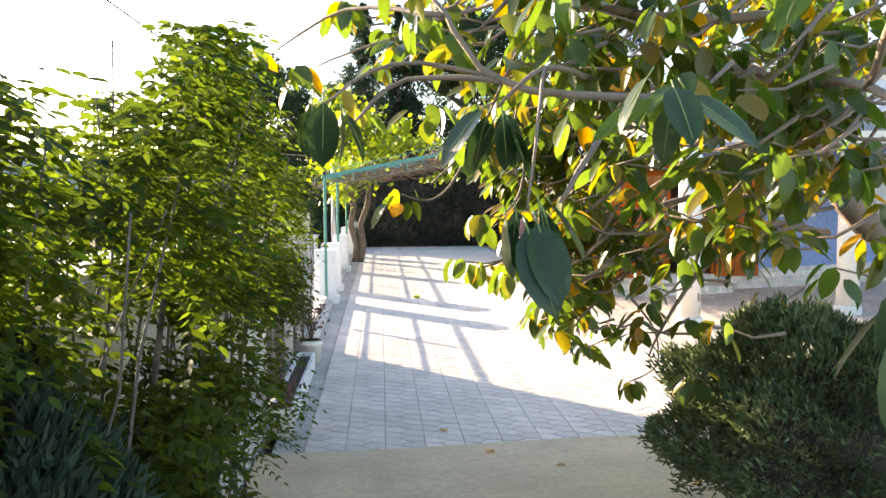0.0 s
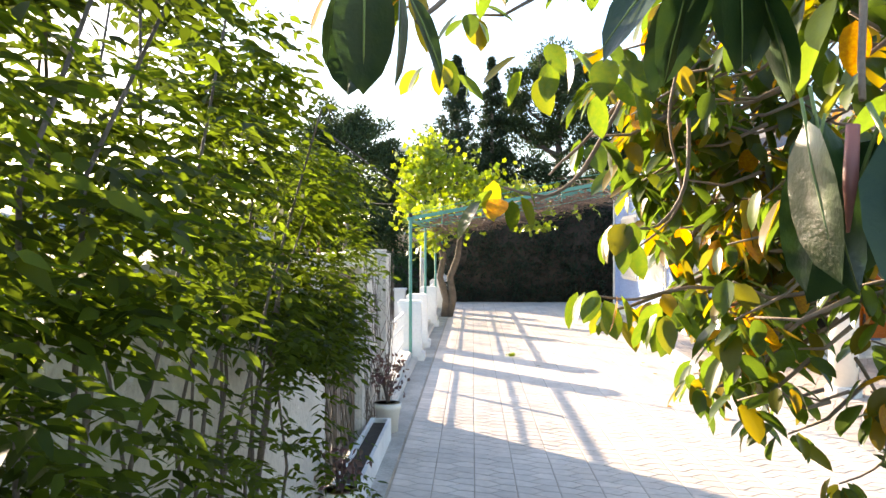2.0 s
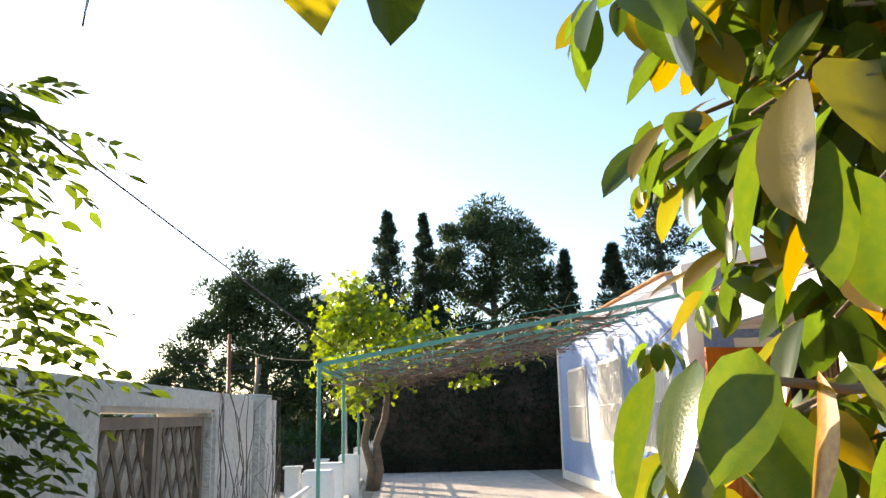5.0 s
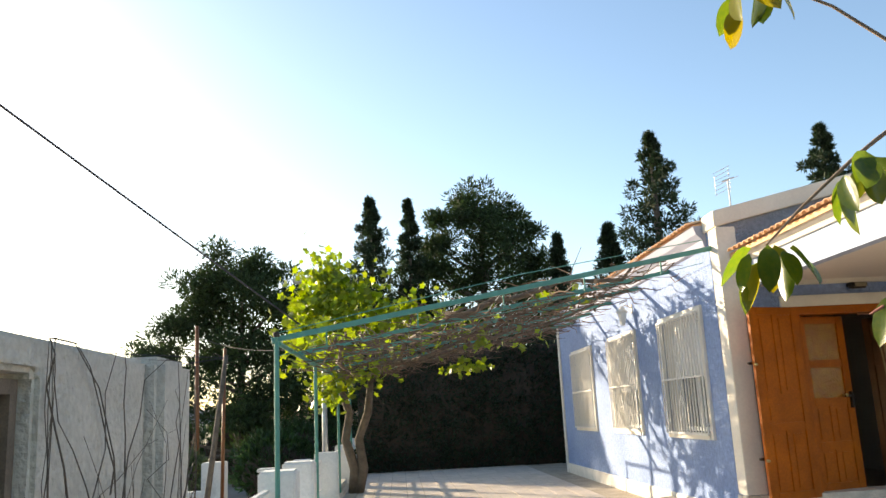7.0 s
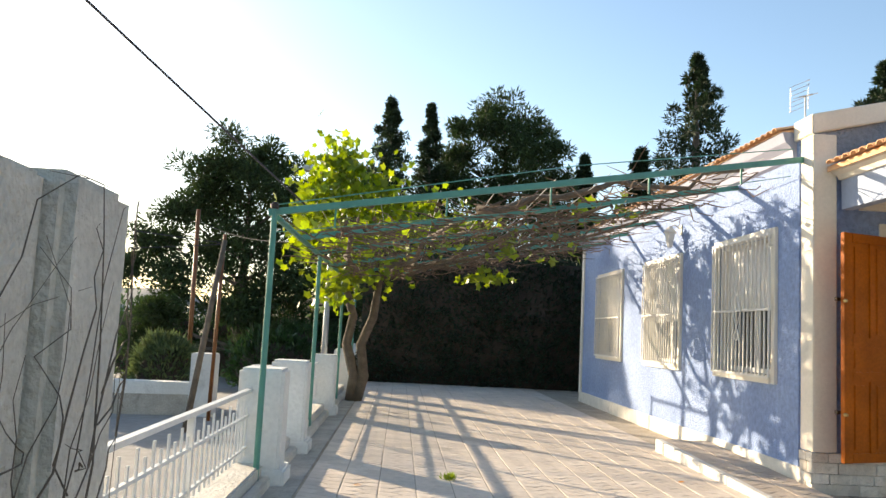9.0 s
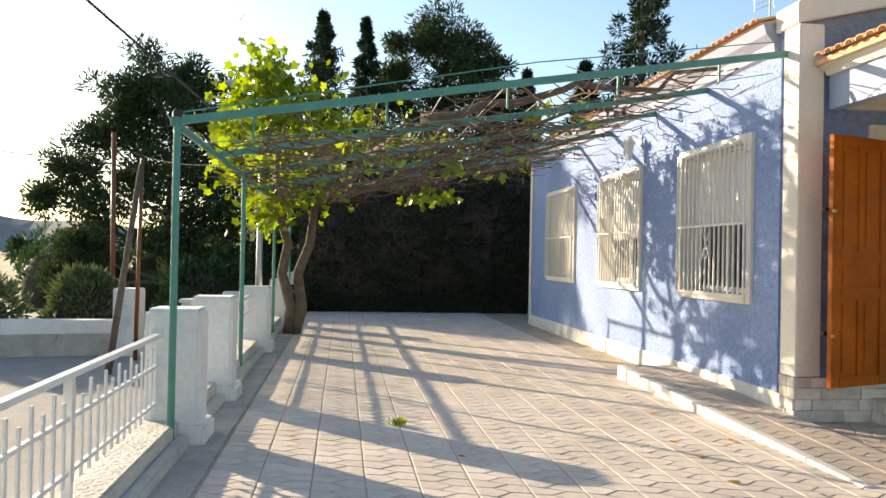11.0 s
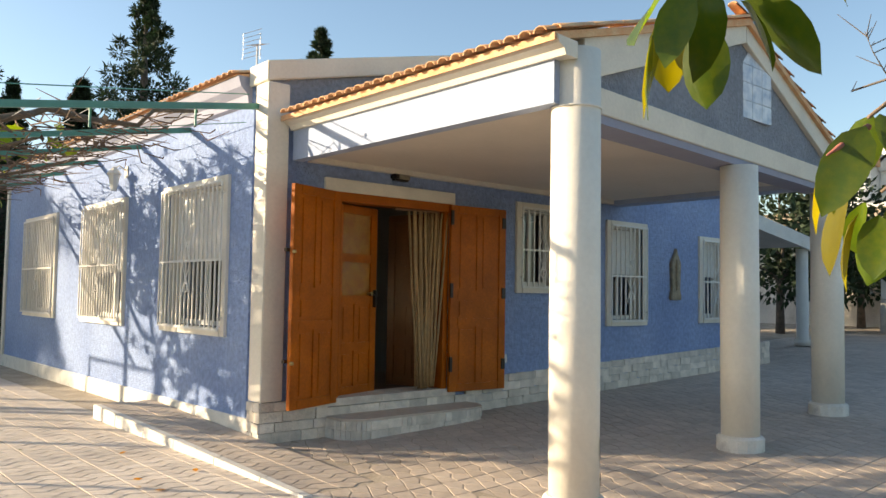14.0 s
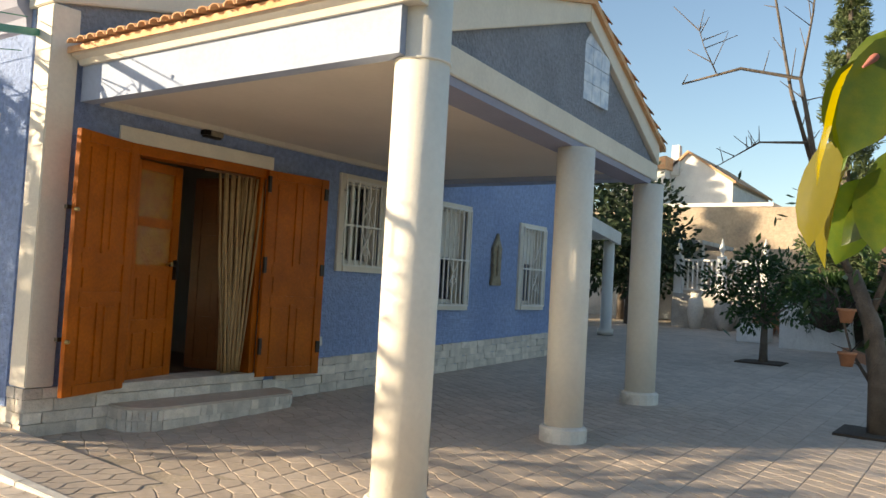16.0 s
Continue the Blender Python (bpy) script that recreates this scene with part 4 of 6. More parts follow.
ant = thing("tv_antenna", (6.2, 18.9, 3.9), "metal television antenna on the tiled roof", "antenna")
AX, AY, AZ = 6.2, 18.9, 5.12
part("mast", Shape().tube([(AX, AY, 3.85), (AX, AY, AZ)], 0.014, 8), M["galv"], ant)
part("boom", Shape().tube([(AX - 0.12, AY - 0.06, AZ - 0.04), (AX + 0.16, AY + 0.1, AZ + 0.07)], 0.012, 6), M["galv"], ant)
for i in range(6):
    c = Vector((AX - 0.12, AY - 0.06, AZ - 0.04)).lerp(Vector((AX + 0.16, AY + 0.1, AZ + 0.07)), i / 5)
    part("element", Shape().tube([c + Vector((0.05, -0.09, 0)), c + Vector((-0.05, 0.09, 0))], 0.004, 5), M["galv"], ant)
for dz in (-0.16, -0.1, -0.04, 0.04, 0.1, 0.16):
    c = Vector((AX - 0.13, AY - 0.07, AZ - 0.03 + dz * 1.2))
    part("reflector", Shape().tube([c + Vector((0.09, -0.14, 0.03)), c + Vector((-0.09, 0.14, -0.03))], 0.004, 5), M["galv"], ant)
for sx in (-0.08, 0.08):
    part("reflector_frame", Shape().tube([(AX - 0.13 + sx, AY - 0.07 - 1.4 * sx, AZ - 0.26), (AX - 0.13 + sx, AY - 0.07 - 1.4 * sx, AZ + 0.14)], 0.004, 5), M["galv"], ant)

# ---- planting ----
RNG = np.random.default_rng(7)


def unit(n):
    v = RNG.normal(size=(n, 3))
    return v / np.linalg.norm(v, axis=1, keepdims=True)


def blades(base, way, length, width, twist=None):
    """Slender four-sided blades: arrays of root, direction, length and width."""
    n = len(base)
    way = way / np.linalg.norm(way, axis=1, keepdims=True)
    side = np.cross(way, unit(n) if twist is None else twist)
    side /= np.linalg.norm(side, axis=1, keepdims=True) + 1e-9
    L, W = np.reshape(length, (-1, 1)) * np.ones((n, 1)), np.reshape(width, (-1, 1)) * np.ones((n, 1))
    v = np.stack([base, base + way * L * 0.45 + side * W / 2, base + way * L, base + way * L * 0.45 - side * W / 2], axis=1).reshape(-1, 3)
    return v, np.arange(4 * n).reshape(n, 4)


def join(*sets):
    vs, fs, k = [], [], 0
    for v, f in sets:
        vs.append(v)
        fs.append(f + k)
        k += len(v)
    return np.concatenate(vs), np.concatenate(fs)


# a ficus leaf: pointed oval, folded along its rib, hanging over at the tip
def leaf_mesh(name, L, W, bend, fold, material):
    rows, half = 7, 2
    s = Shape()
    v = []
    for i in range(rows):
        t = i / (rows - 1)
        w = W * (max(0.0, math.sin(math.pi * t ** 0.9)) ** 0.62) * 0.5
        y, z = L * t, -bend * L * t * t
        for j in range(-half, half + 1):
            a = j / half
            v.append((a * w, y, z + abs(a) * w * fold + 0.006 * math.sin(t * 9 + a)))
    n = 2 * half + 1
    f = [(i * n + j, i * n + j + 1, (i + 1) * n + j + 1, (i + 1) * n + j) for i in range(rows - 1) for j in range(n - 1)]
    s.add(v, f)
    me = bpy.data.meshes.new(name)
    me.from_pydata(s.v, [], s.f)
    me.polygons.foreach_set("use_smooth", np.ones(len(me.polygons), dtype=bool))
    me.materials.append(material)
    return me


LEAVES = [leaf_mesh("leaf", 1, 0.52, 0.10, 0.22, M["ficus"]), leaf_mesh("leaf", 1, 0.48, 0.22, 0.16, M["ficus"]), leaf_mesh("leaf", 1, 0.56, 0.16, 0.30, M["ficus"])]
DARK = [leaf_mesh("leaf", 1, 0.50, 0.10, 0.16, M["ficus_dark"]), leaf_mesh("leaf", 1, 0.46, 0.18, 0.22, M["ficus_dark"])]
YELLOW = leaf_mesh("leaf", 1, 0.54, 0.12, 0.2, M["ficus_yellow"])
RIB = mesh_of("midrib", Shape().tube([(0, -0.14, 0.012), (0, 0.0, 0.004), (0, 0.33, -0.008), (0, 0.66, -0.045), (0, 0.97, -0.098)], [0.012, 0.012, 0.011, 0.008, 0.003], 5), M["ficus_rib"], smooth=True)

ficus = thing("ficus_tree", (3.9, 4.75, 0), "spreading rubber-fig tree with large glossy leaves, some yellowed", "tree")
wood = []


def limb(points, r0, r1, name="limb"):
    pts = [Vector(p) for p in points]
    # smooth and slightly crooked
    fine = []
    for i in range(len(pts) - 1):
        p0, p1, p2, p3 = pts[max(i - 1, 0)], pts[i], pts[i + 1], pts[min(i + 2, len(pts) - 1)]
        for k in range(4):
            t = k / 4
            q = 0.5 * ((2 * p1) + (p2 - p0) * t + (2 * p0 - 5 * p1 + 4 * p2 - p3) * t * t + (3 * p1 - p0 - 3 * p2 + p3) * t ** 3)
            fine.append(q + Vector([random.uniform(-1, 1) * r0 * 0.35 for _ in range(3)]))
    fine.append(pts[-1])
    rr = [r0 + (r1 - r0) * i / (len(fine) - 1) for i in range(len(fine))]
    part(name, Shape().tube(fine, rr, 8), M["ficus_bark"], ficus, smooth=True)
    return fine


limb([(3.9, 4.75, -0.02), (3.8, 4.75, 0.7), (3.45, 4.7, 1.45), (2.65, 4.57, 2.07)], 0.16, 0.07, "trunk")
limb([(2.75, 4.57, 2.02), (1.95, 3.77, 2.44), (1.51, 3.37, 2.46), (1.08, 3.02, 2.31), (0.6, 3.26, 2.4), (0.4, 3.42, 2.67), (0.25, 3.62, 2.94)], 0.026, 0.007)
limb([(2.65, 4.57, 2.07), (2.15, 4.02, 2.74), (1.51, 3.56, 2.69), (1.05, 3.72, 2.78), (0.75, 4.12, 2.9), (0.25, 4.72, 2.84), (-0.23, 5.0, 2.7)], 0.032, 0.005)
limb([(2.65, 4.62, 2.07), (2.15, 4.72, 2.62), (1.45, 4.72, 2.97), (0.95, 4.42, 2.82), (0.65, 4.44, 2.27), (0.41, 4.48, 2.02)], 0.018, 0.004)
limb([(1.85, 4.72, 2.82), (1.25, 4.77, 2.92), (0.95, 4.74, 2.52), (0.88, 4.72, 2.24), (0.93, 4.77, 1.94), (0.75, 4.81, 1.74)], 0.009, 0.004)
limb([(2.75, 4.72, 1.72), (2.25, 4.62, 1.77), (1.85, 4.62, 1.42), (1.65, 4.62, 1.04)], 0.03, 0.005)
limb([(2.25, 4.62, 1.77), (1.6, 4.82, 1.57), (1.2, 4.85, 1.39)], 0.02, 0.005)
limb([(2.75, 4.92, 1.92), (2.15, 5.32, 1.92), (1.35, 5.42, 1.67), (0.77, 5.37, 1.48)], 0.03, 0.006)
limb([(2.75, 4.92, 2.02), (2.35, 5.42, 2.42), (1.75, 5.62, 2.62), (1.25, 5.52, 2.87)], 0.03, 0.006)
limb([(2.75, 4.92, 2.07), (3.2, 6.65, 2.45), (3.05, 8.0, 2.44), (2.6, 8.4, 2.74), (2.13, 8.5, 2.88)], 0.04, 0.006)
limb([(0.6, 3.26, 2.4), (0.25, 3.52, 2.44), (0.03, 3.37, 2.24)], 0.014, 0.005)
limb([(0.4, 3.42, 2.67), (0.0, 3.92, 2.8), (-0.4, 4.32, 2.66)], 0.012, 0.004)
limb([(1.08, 3.02, 2.31), (0.85, 2.77, 2.17), (0.68, 2.6, 1.96)], 0.016, 0.007)

limb([(0.6, 3.42, 2.44), (0.2, 3.5, 2.5), (-0.07, 3.33, 2.32)], 0.011, 0.005)
limb([(0.95, 3.3, 2.42), (0.72, 3.05, 2.42), (0.55, 3.02, 2.28)], 0.014, 0.006)
limb([(0.72, 3.05, 2.42), (0.64, 2.76, 2.2), (0.585, 2.63, 1.94)], 0.007, 0.004)
limb([(0.65, 4.42, 2.27), (0.5, 4.3, 2.02), (0.38, 4.33, 1.94), (0.25, 4.36, 1.97)], 0.008, 0.004)
limb([(0.95, 4.72, 2.25), (0.93, 4.7, 2.0), (0.82, 4.65, 1.85), (0.70, 4.60, 1.85)], 0.009, 0.004)
limb([(1.2, 4.8, 1.6), (0.95, 4.72, 1.62), (0.75, 4.68, 1.58), (0.60, 4.68, 1.59)], 0.008, 0.004)
limb([(1.6, 4.8, 1.35), (1.85, 5.1, 1.1), (1.9, 5.2, 0.85), (1.74, 5.25, 0.74)], 0.008, 0.004)

leaf_rows = []


def rosette(at, n, size, droop=0.6, spread=1.0, yellow=0.0, heading=None):
    """Leaves set round a shoot tip, falling outwards."""
    at = Vector(at)
    for k in range(n):
        a = 2.399 * k + random.uniform(-0.3, 0.3)
        tilt = -droop - random.uniform(-0.35, 0.45)
        if heading is not None:
            a = heading + random.uniform(-1.0, 1.0)
        L = size * random.uniform(0.75, 1.12)
        stem = 0.05 * random.uniform(0.5, 1.3)
        out = Vector((math.cos(a), math.sin(a), 0))
        base = at + out * stem * spread + Vector((0, 0, random.uniform(-0.05, 0.04)))
        m = Matrix.Translation(base) @ Euler((tilt, random.uniform(-0.5, 0.5), a - math.pi / 2)).to_matrix().to_4x4() @ Matrix.Diagonal((L, L, L, 1))
        leaf_rows.append((m, random.random() < yellow or (yellow < 0 and k == 2)))


# shoots that the walk passes closely
limb([(1.95, 3.77, 2.44), (1.7, 2.72, 2.32), (1.35, 1.92, 2.02), (1.23, 1.78, 1.82)], 0.02, 0.006)
limb([(1.7, 2.72, 2.32), (1.4, 2.12, 2.52), (1.15, 1.92, 2.52)], 0.014, 0.006)
OLD_LEAVES = len(leaf_rows)
rosette((0.585, 2.63, 1.92), 9, 0.25, 1.2, spread=1.4)
rosette((0.55, 3.02, 2.26), 7, 0.24, 1.2)
rosette((1.21, 1.76, 1.78), 7, 0.24, 1.1)
rosette((1.13, 1.9, 2.54), 7, 0.22, 0.8)
rosette((-0.07, 3.33, 2.30), 7, 0.24, 1.35, spread=1.4)
rosette((0.95, 2.45, 2.28), 6, 0.22, 0.9)
OLD_LEAVES_END = len(leaf_rows)
rosette((-0.02, 3.80, 2.40), 5, 0.13, 1.1, yellow=0.35)
rosette((-0.22, 3.95, 2.52), 6, 0.15, 0.8, yellow=0.3)
rosette((-0.5, 4.1, 2.66), 6, 0.16, 0.8, yellow=0.2)
rosette((0.25, 4.36, 1.96), 7, 0.145, 0.8, spread=1.5, yellow=-1)
rosette((0.02, 4.55, 2.42), 7, 0.14, 0.9, spread=1.6, yellow=0.15)
rosette((0.38, 4.35, 2.38), 7, 0.14, 1.0, spread=1.6)
rosette((0.55, 4.1, 2.28), 8, 0.16, 1.0, spread=1.6)
rosette((0.47, 3.75, 2.58), 5, 0.15, 1.0, yellow=0.3)
rosette((0.70, 4.60, 1.84), 8, 0.17, 0.9, spread=1.5)
rosette((0.60, 4.68, 1.58), 6, 0.15, 1.2, spread=1.8, yellow=0.15)
rosette((0.85, 4.68, 1.55), 8, 0.16, 1.0)
rosette((0.80, 5.37, 1.48), 8, 0.15, 0.9)
rosette((1.74, 5.25, 0.74), 8, 0.13, 1.0)
rosette((1.66, 6.10, 0.80), 7, 0.13, 1.0)
rosette((1.18, 4.85, 1.4), 8, 0.15, 1.0, yellow=0.2)
rosette((1.84, 8.86, 1.96), 10, 0.20, 1.15, spread=1.5)
rosette((2.12, 8.62, 2.22), 9, 0.18, 1.1, spread=1.3)
rosette((1.83, 8.66, 2.97), 8, 0.18, 1.15, spread=1.3)
rosette((2.30, 8.72, 1.76), 8, 0.20, 1.0, spread=1.3)
rosette((2.48, 8.76, 1.62), 7, 0.20, 1.1, spread=1.2)
rosette((2.62, 8.62, 2.0), 6, 0.18, 0.9)
limb([(3.05, 7.9, 2.44), (2.5, 8.5, 2.45), (2.12, 8.65, 2.26), (1.84, 8.86, 1.98)], 0.014, 0.004)
limb([(2.95, 8.0, 2.4), (2.6, 8.5, 2.05), (2.30, 8.72, 1.78)], 0.014, 0.004)
limb([(2.7, 8.6, 2.0), (2.56, 8.7, 1.75), (2.48, 8.76, 1.64)], 0.009, 0.004)
limb([(2.5, 8.5, 2.45), (2.1, 8.6, 2.85), (1.83, 8.66, 2.98)], 0.009, 0.004)
# the crown: shoots spread through the limbs' reach, with side twigs
seeds = []
# the last three clumps are unseen, added to keep skylight off the porch
for cx, cy, cz, sx, sy, sz, n in ((1.4, 3.82, 2.67, 0.75, 0.5, 0.35, 70), (1.35, 5.27, 2.17, 0.42, 0.5, 0.75, 130), (1.0, 5.32, 2.42, 0.25, 0.4, 0.6, 40), (1.95, 4.12, 1.92, 0.5, 0.5, 0.6, 50),
                                  (0.65, 3.82, 2.72, 0.5, 0.5, 0.22, 24), (1.4, 4.92, 1.52, 0.45, 0.5, 0.35, 40), (2.8, 6.65, 2.8, 0.5, 0.9, 0.35, 22), (0.25, 4.72, 2.87, 0.45, 0.35, 0.15, 8),
                                  (1.15, 3.32, 2.07, 0.4, 0.35, 0.25, 16), (1.25, 5.52, 2.52, 0.35, 0.4, 0.4, 14), (1.65, 3.32, 2.27, 0.45, 0.35, 0.4, 44), (3.85, 5.62, 3.32, 0.9, 1.3, 0.6, 150), (3.05, 5.02, 3.82, 1.1, 1.2, 0.5, 110), (4.85, 6.02, 2.92, 0.6, 0.9, 0.6, 70)):
    for _ in range(n):
        seeds.append((cx + random.gauss(0, sx * 0.6), cy + random.gauss(0, sy * 0.6), cz + random.gauss(0, sz * 0.6)))
twigs = Shape()
for p in seeds:
    if p[0] < 0.5 and 1.2 < p[2] < 2.42:
        continue
    if (p[0] < (0.9 if p[1] < 4.8 else 0.63) and p[2] < 2.37 and p[1] < 6.4) or p[2] < 0.6:
        continue
    rosette(p, random.randint(5, 8), random.uniform(0.11, 0.17), random.uniform(0.5, 1.1), yellow=0.035)
    root = Vector(p) + Vector((random.uniform(0.15, 0.4), random.uniform(-0.15, 0.15), random.uniform(-0.1, 0.3)))
    mid = (root + Vector(p)) / 2 + Vector((0, 0, -0.04))
    twigs.tube([root, mid, p], [0.010, 0.007, 0.004], 5)
part("twig_mass", twigs, M["ficus_bark"], ficus, "slender brown twigs", kind="stuff", smooth=True)

base_co = [np.array([tuple(v.co) for v in me.vertices]) for me in LEAVES]
base_f = np.array([tuple(p.vertices) for p in LEAVES[0].polygons])
jv, jf, kk = [], [], 0
fo = ROOT[ficus.name]
for i, (m, yel) in enumerate(leaf_rows):
    if i < 290 or yel:
        old = OLD_LEAVES <= i < OLD_LEAVES_END
        ob = new("leaf", YELLOW if yel else DARK[i % 2] if old else LEAVES[i % 3])
        ob.parent = ficus
        ob.matrix_local = Matrix.Translation(-fo) @ m
        if old:
            rib = new("midrib", RIB)
            rib.parent = ob
        if yel:
            tagged(ob, "yellowed leaf")
    else:
        a = np.array(m)
        co = base_co[i % 3] @ a[:3, :3].T + a[:3, 3]
        jv.append(co)
        jf.append(base_f + kk)
        kk += len(co)
stuff("foliage", np.concatenate(jv), np.concatenate(jf), M["ficus_j"], ficus, "dense glossy green leaves", smooth=True)
for p, d in (((0.57, 2.62, 1.91), (-0.01, -0.01, -0.12)), ((2.30, 8.72, 1.76), (-0.16, 0.02, -0.08))):
    p, d = Vector(p), Vector(d)
    part("leaf_bud", Shape().tube([p, p + d * 0.5, p + d], [0.008, 0.009, 0.002], 8), M["bud"], ficus, "pink leaf sheath", smooth=True)

# the pinnate-leaved shrub along the garden wall
shrub = thing("pinnate_shrub", (-0.62, 3.6, 0), "tall feathery-leaved green shrub against the white wall", "shrub")


def shrub_top(y):
    """The crown is highest in the middle of its run and thins out at the far end."""
    return 2.12 + 0.42 * math.exp(-((y - 3.1) / 1.1) ** 2)


stems, heads = Shape(), []
for k in range(26):
    y = 1.6 + 3.8 * random.random()
    x = -0.76 + 0.2 * random.random()
    top = shrub_top(y) * random.uniform(0.82, 1.0)
    lean = random.uniform(0.0, 0.4)
    pts = []
    for j in range(6):
        t = j / 5
        pts.append((x + lean * t * t + random.uniform(-0.03, 0.03), y + random.uniform(-0.12, 0.12) + 0.2 * t * math.sin(k), t * top))
    stems.tube(pts, [0.010 - 0.0015 * j for j in range(6)], 6)
    heads.append(pts)
for base, mid, tip in (((-0.75, 4.4, 0.9), (-0.6, 3.7, 1.12), (-0.5, 2.9, 1.2)), ((-0.78, 3.2, 0.7), (-0.6, 2.8, 1.25), (-0.45, 2.5, 1.75)), ((-0.78, 5.0, 0.6), (-0.6, 4.6, 1.2), (-0.5, 4.4, 1.75))):
    stems.tube([base, mid, tip], [0.016, 0.013, 0.008], 7)
part("stem", stems, M["bark"], shrub, "thin brown stems", kind="stuff", smooth=True)
vs, fs, k4 = [], [], 0
n_leaf = 7600
for i in range(n_leaf):
    y = random.uniform(1.55, 2.9) if random.random() < 0.42 else random.uniform(2.6, 5.55)
    top = shrub_top(y)
    low = random.random() < (0.42 if y < 3.4 else 0.26)
    z = random.uniform(0.55, 1.5) if low else top - 0.85 * random.random() ** 1.25
    near = -0.5 if y < 2.1 else (-0.30 if y < 3.4 else -0.38) if z > 1.3 else -0.38
    p = Vector((random.uniform(-0.74, near), y, z))
    # gaps between the boughs
    if noise.noise(Vector((p.x * 2.6, p.y * 2.4, p.z * 2.6))) < -0.10 + 0.22 * (z > top - 0.2) + (0.12 if low else 0.0) - (0.07 if y < 2.9 else 0.0):
        continue
    if low and p.y > 3.9 and random.random() < 0.5:
        continue
    a = random.uniform(-1.6, 1.6)
    d = Vector((math.cos(a), math.sin(a) * 1.1, random.uniform(-0.35, 0.55))).normalized()
    side = d.cross(Vector((0, 0, 1))).normalized()
    R = random.uniform(0.11, 0.19)
    n = random.choice((4, 4, 5))
    for q in range(n + 1):
        u = (q + 0.7) / (n + 0.7)
        c = p + d * R * u + Vector((0, 0, -0.22 * R * u * u * 2))
        for sg in ((-1, 1) if q < n else (0,)):
            w = (d * 0.55 + side * sg + Vector((0, 0, -0.35 + random.uniform(-0.2, 0.2)))).normalized() if sg else (d + Vector((0, 0, -0.5))).normalized()
            L = random.uniform(0.030, 0.052)
            o = w.cross(Vector((random.gauss(0, 0.6), random.gauss(0, 0.6), 1)) + d * 0.3).normalized() * L * 0.19
            vs += [c, c + w * L * 0.25 + o, c + w * L * 0.6 + o * 0.85, c + w * L + Vector((0, 0, -0.12 * L)), c + w * L * 0.6 - o * 0.85, c + w * L * 0.25 - o]
            fs.append((k4, k4 + 1, k4 + 2, k4 + 3, k4 + 4, k4 + 5))
            k4 += 6
stuff("foliage", np.array([tuple(v) for v in vs]), np.array(fs), M["pinnate"], shrub, "feathery bright green leaflets")


def tufted(name, at, label, category, surface, n, size, material, core=None, per=5, core_mat=None):
    """A dense conifer bush: sprays of scale-leaf blades over a surface of points and outward ways."""
    t = thing(name, at, label, category)
    base, way = surface(n)
    b = np.repeat(base, per, axis=0) + RNG.normal(size=(n * per, 3)) * size * 0.25
    w = np.repeat(way, per, axis=0) + RNG.normal(size=(n * per, 3)) * 0.55
    v, f = blades(b, w, size * RNG.uniform(0.6, 1.3, n * per), size * 0.24)
    stuff("foliage", v, f, material, t)
    # a dark solid core stands in for the shade deep among the leaves
    if core:
        part("inner_mass", core, core_mat or material, t, smooth=True)
    return t


def ellipsoid(c, r, bumps=0.12, lower=-0.5):
    def make(n):
        u = unit(n)
        u[:, 2] = np.where(u[:, 2] < lower, -u[:, 2], u[:, 2])
        k = 1 + bumps * np.sin(u[:, 0] * 7 + 1) * np.sin(u[:, 1] * 6) + bumps * 0.7 * np.sin(u[:, 2] * 11 + u[:, 0] * 4)
        p = np.array(c) + u * np.array(r) * k[:, None] * RNG.uniform(0.86, 1.02, (n, 1))
        return p, u + np.array((0, 0, 0.55))
    return make


def lump(c, r, n=12):
    s = Shape()
    prof = [(max(0.02, math.sin(math.pi * (i + 0.3) / 8.6)), -math.cos(math.pi * (i + 0.3) / 8.6)) for i in range(9)]
    v = []
    for q, z in prof:
        for j in range(n):
            a = 2 * math.pi * j / n
            v.append((c[0] + r[0] * q * math.cos(a), c[1] + r[1] * q * math.sin(a), c[2] + r[2] * z))
    f = [(i * n + j, i * n + (j + 1) % n, (i + 1) * n + (j + 1) % n, (i + 1) * n + j) for i in range(8) for j in range(n)] + [tuple(range(n))[::-1], tuple(range(8 * n, 9 * n))]
    return s.add(v, f)


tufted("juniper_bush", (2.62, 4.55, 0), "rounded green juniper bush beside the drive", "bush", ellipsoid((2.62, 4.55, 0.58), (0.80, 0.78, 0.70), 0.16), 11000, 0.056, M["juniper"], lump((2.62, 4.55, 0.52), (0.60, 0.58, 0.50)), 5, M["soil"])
# near-black hedge foliage instead of juniper green: wall shade painted into this bush
tufted("juniper_bush", (-0.58, 1.75, 0), "dark upright juniper bush, the wall's shade put into its colour", "bush", ellipsoid((-0.58, 1.75, 0.85), (0.26, 0.36, 0.86)), 5200, 0.05, M["hedge"], lump((-0.58, 1.75, 0.80), (0.19, 0.28, 0.78)), 5, M["soil"])

# clipped hedge that closes the terrace
def hedge_surface(x0, x1, y, z1):
    def make(n):
        x, z = RNG.uniform(x0, x1, n), RNG.uniform(0, z1, n)
        top = RNG.random(n) < 0.12
        z = np.where(top, z1, z)
        yy = y + 0.12 * np.sin(x * 3.1) * np.sin(z * 2.3) + RNG.normal(size=n) * 0.06 + np.where(top, RNG.uniform(0, 0.9, n), 0)
        w = np.stack([RNG.normal(size=n) * 0.4, np.where(top, 0, -1.0), np.where(top, 1.2, 0.35)], axis=1)
        return np.stack([x, yy, z + 0.1 * np.sin(x * 2.2)], axis=1), w
    return make


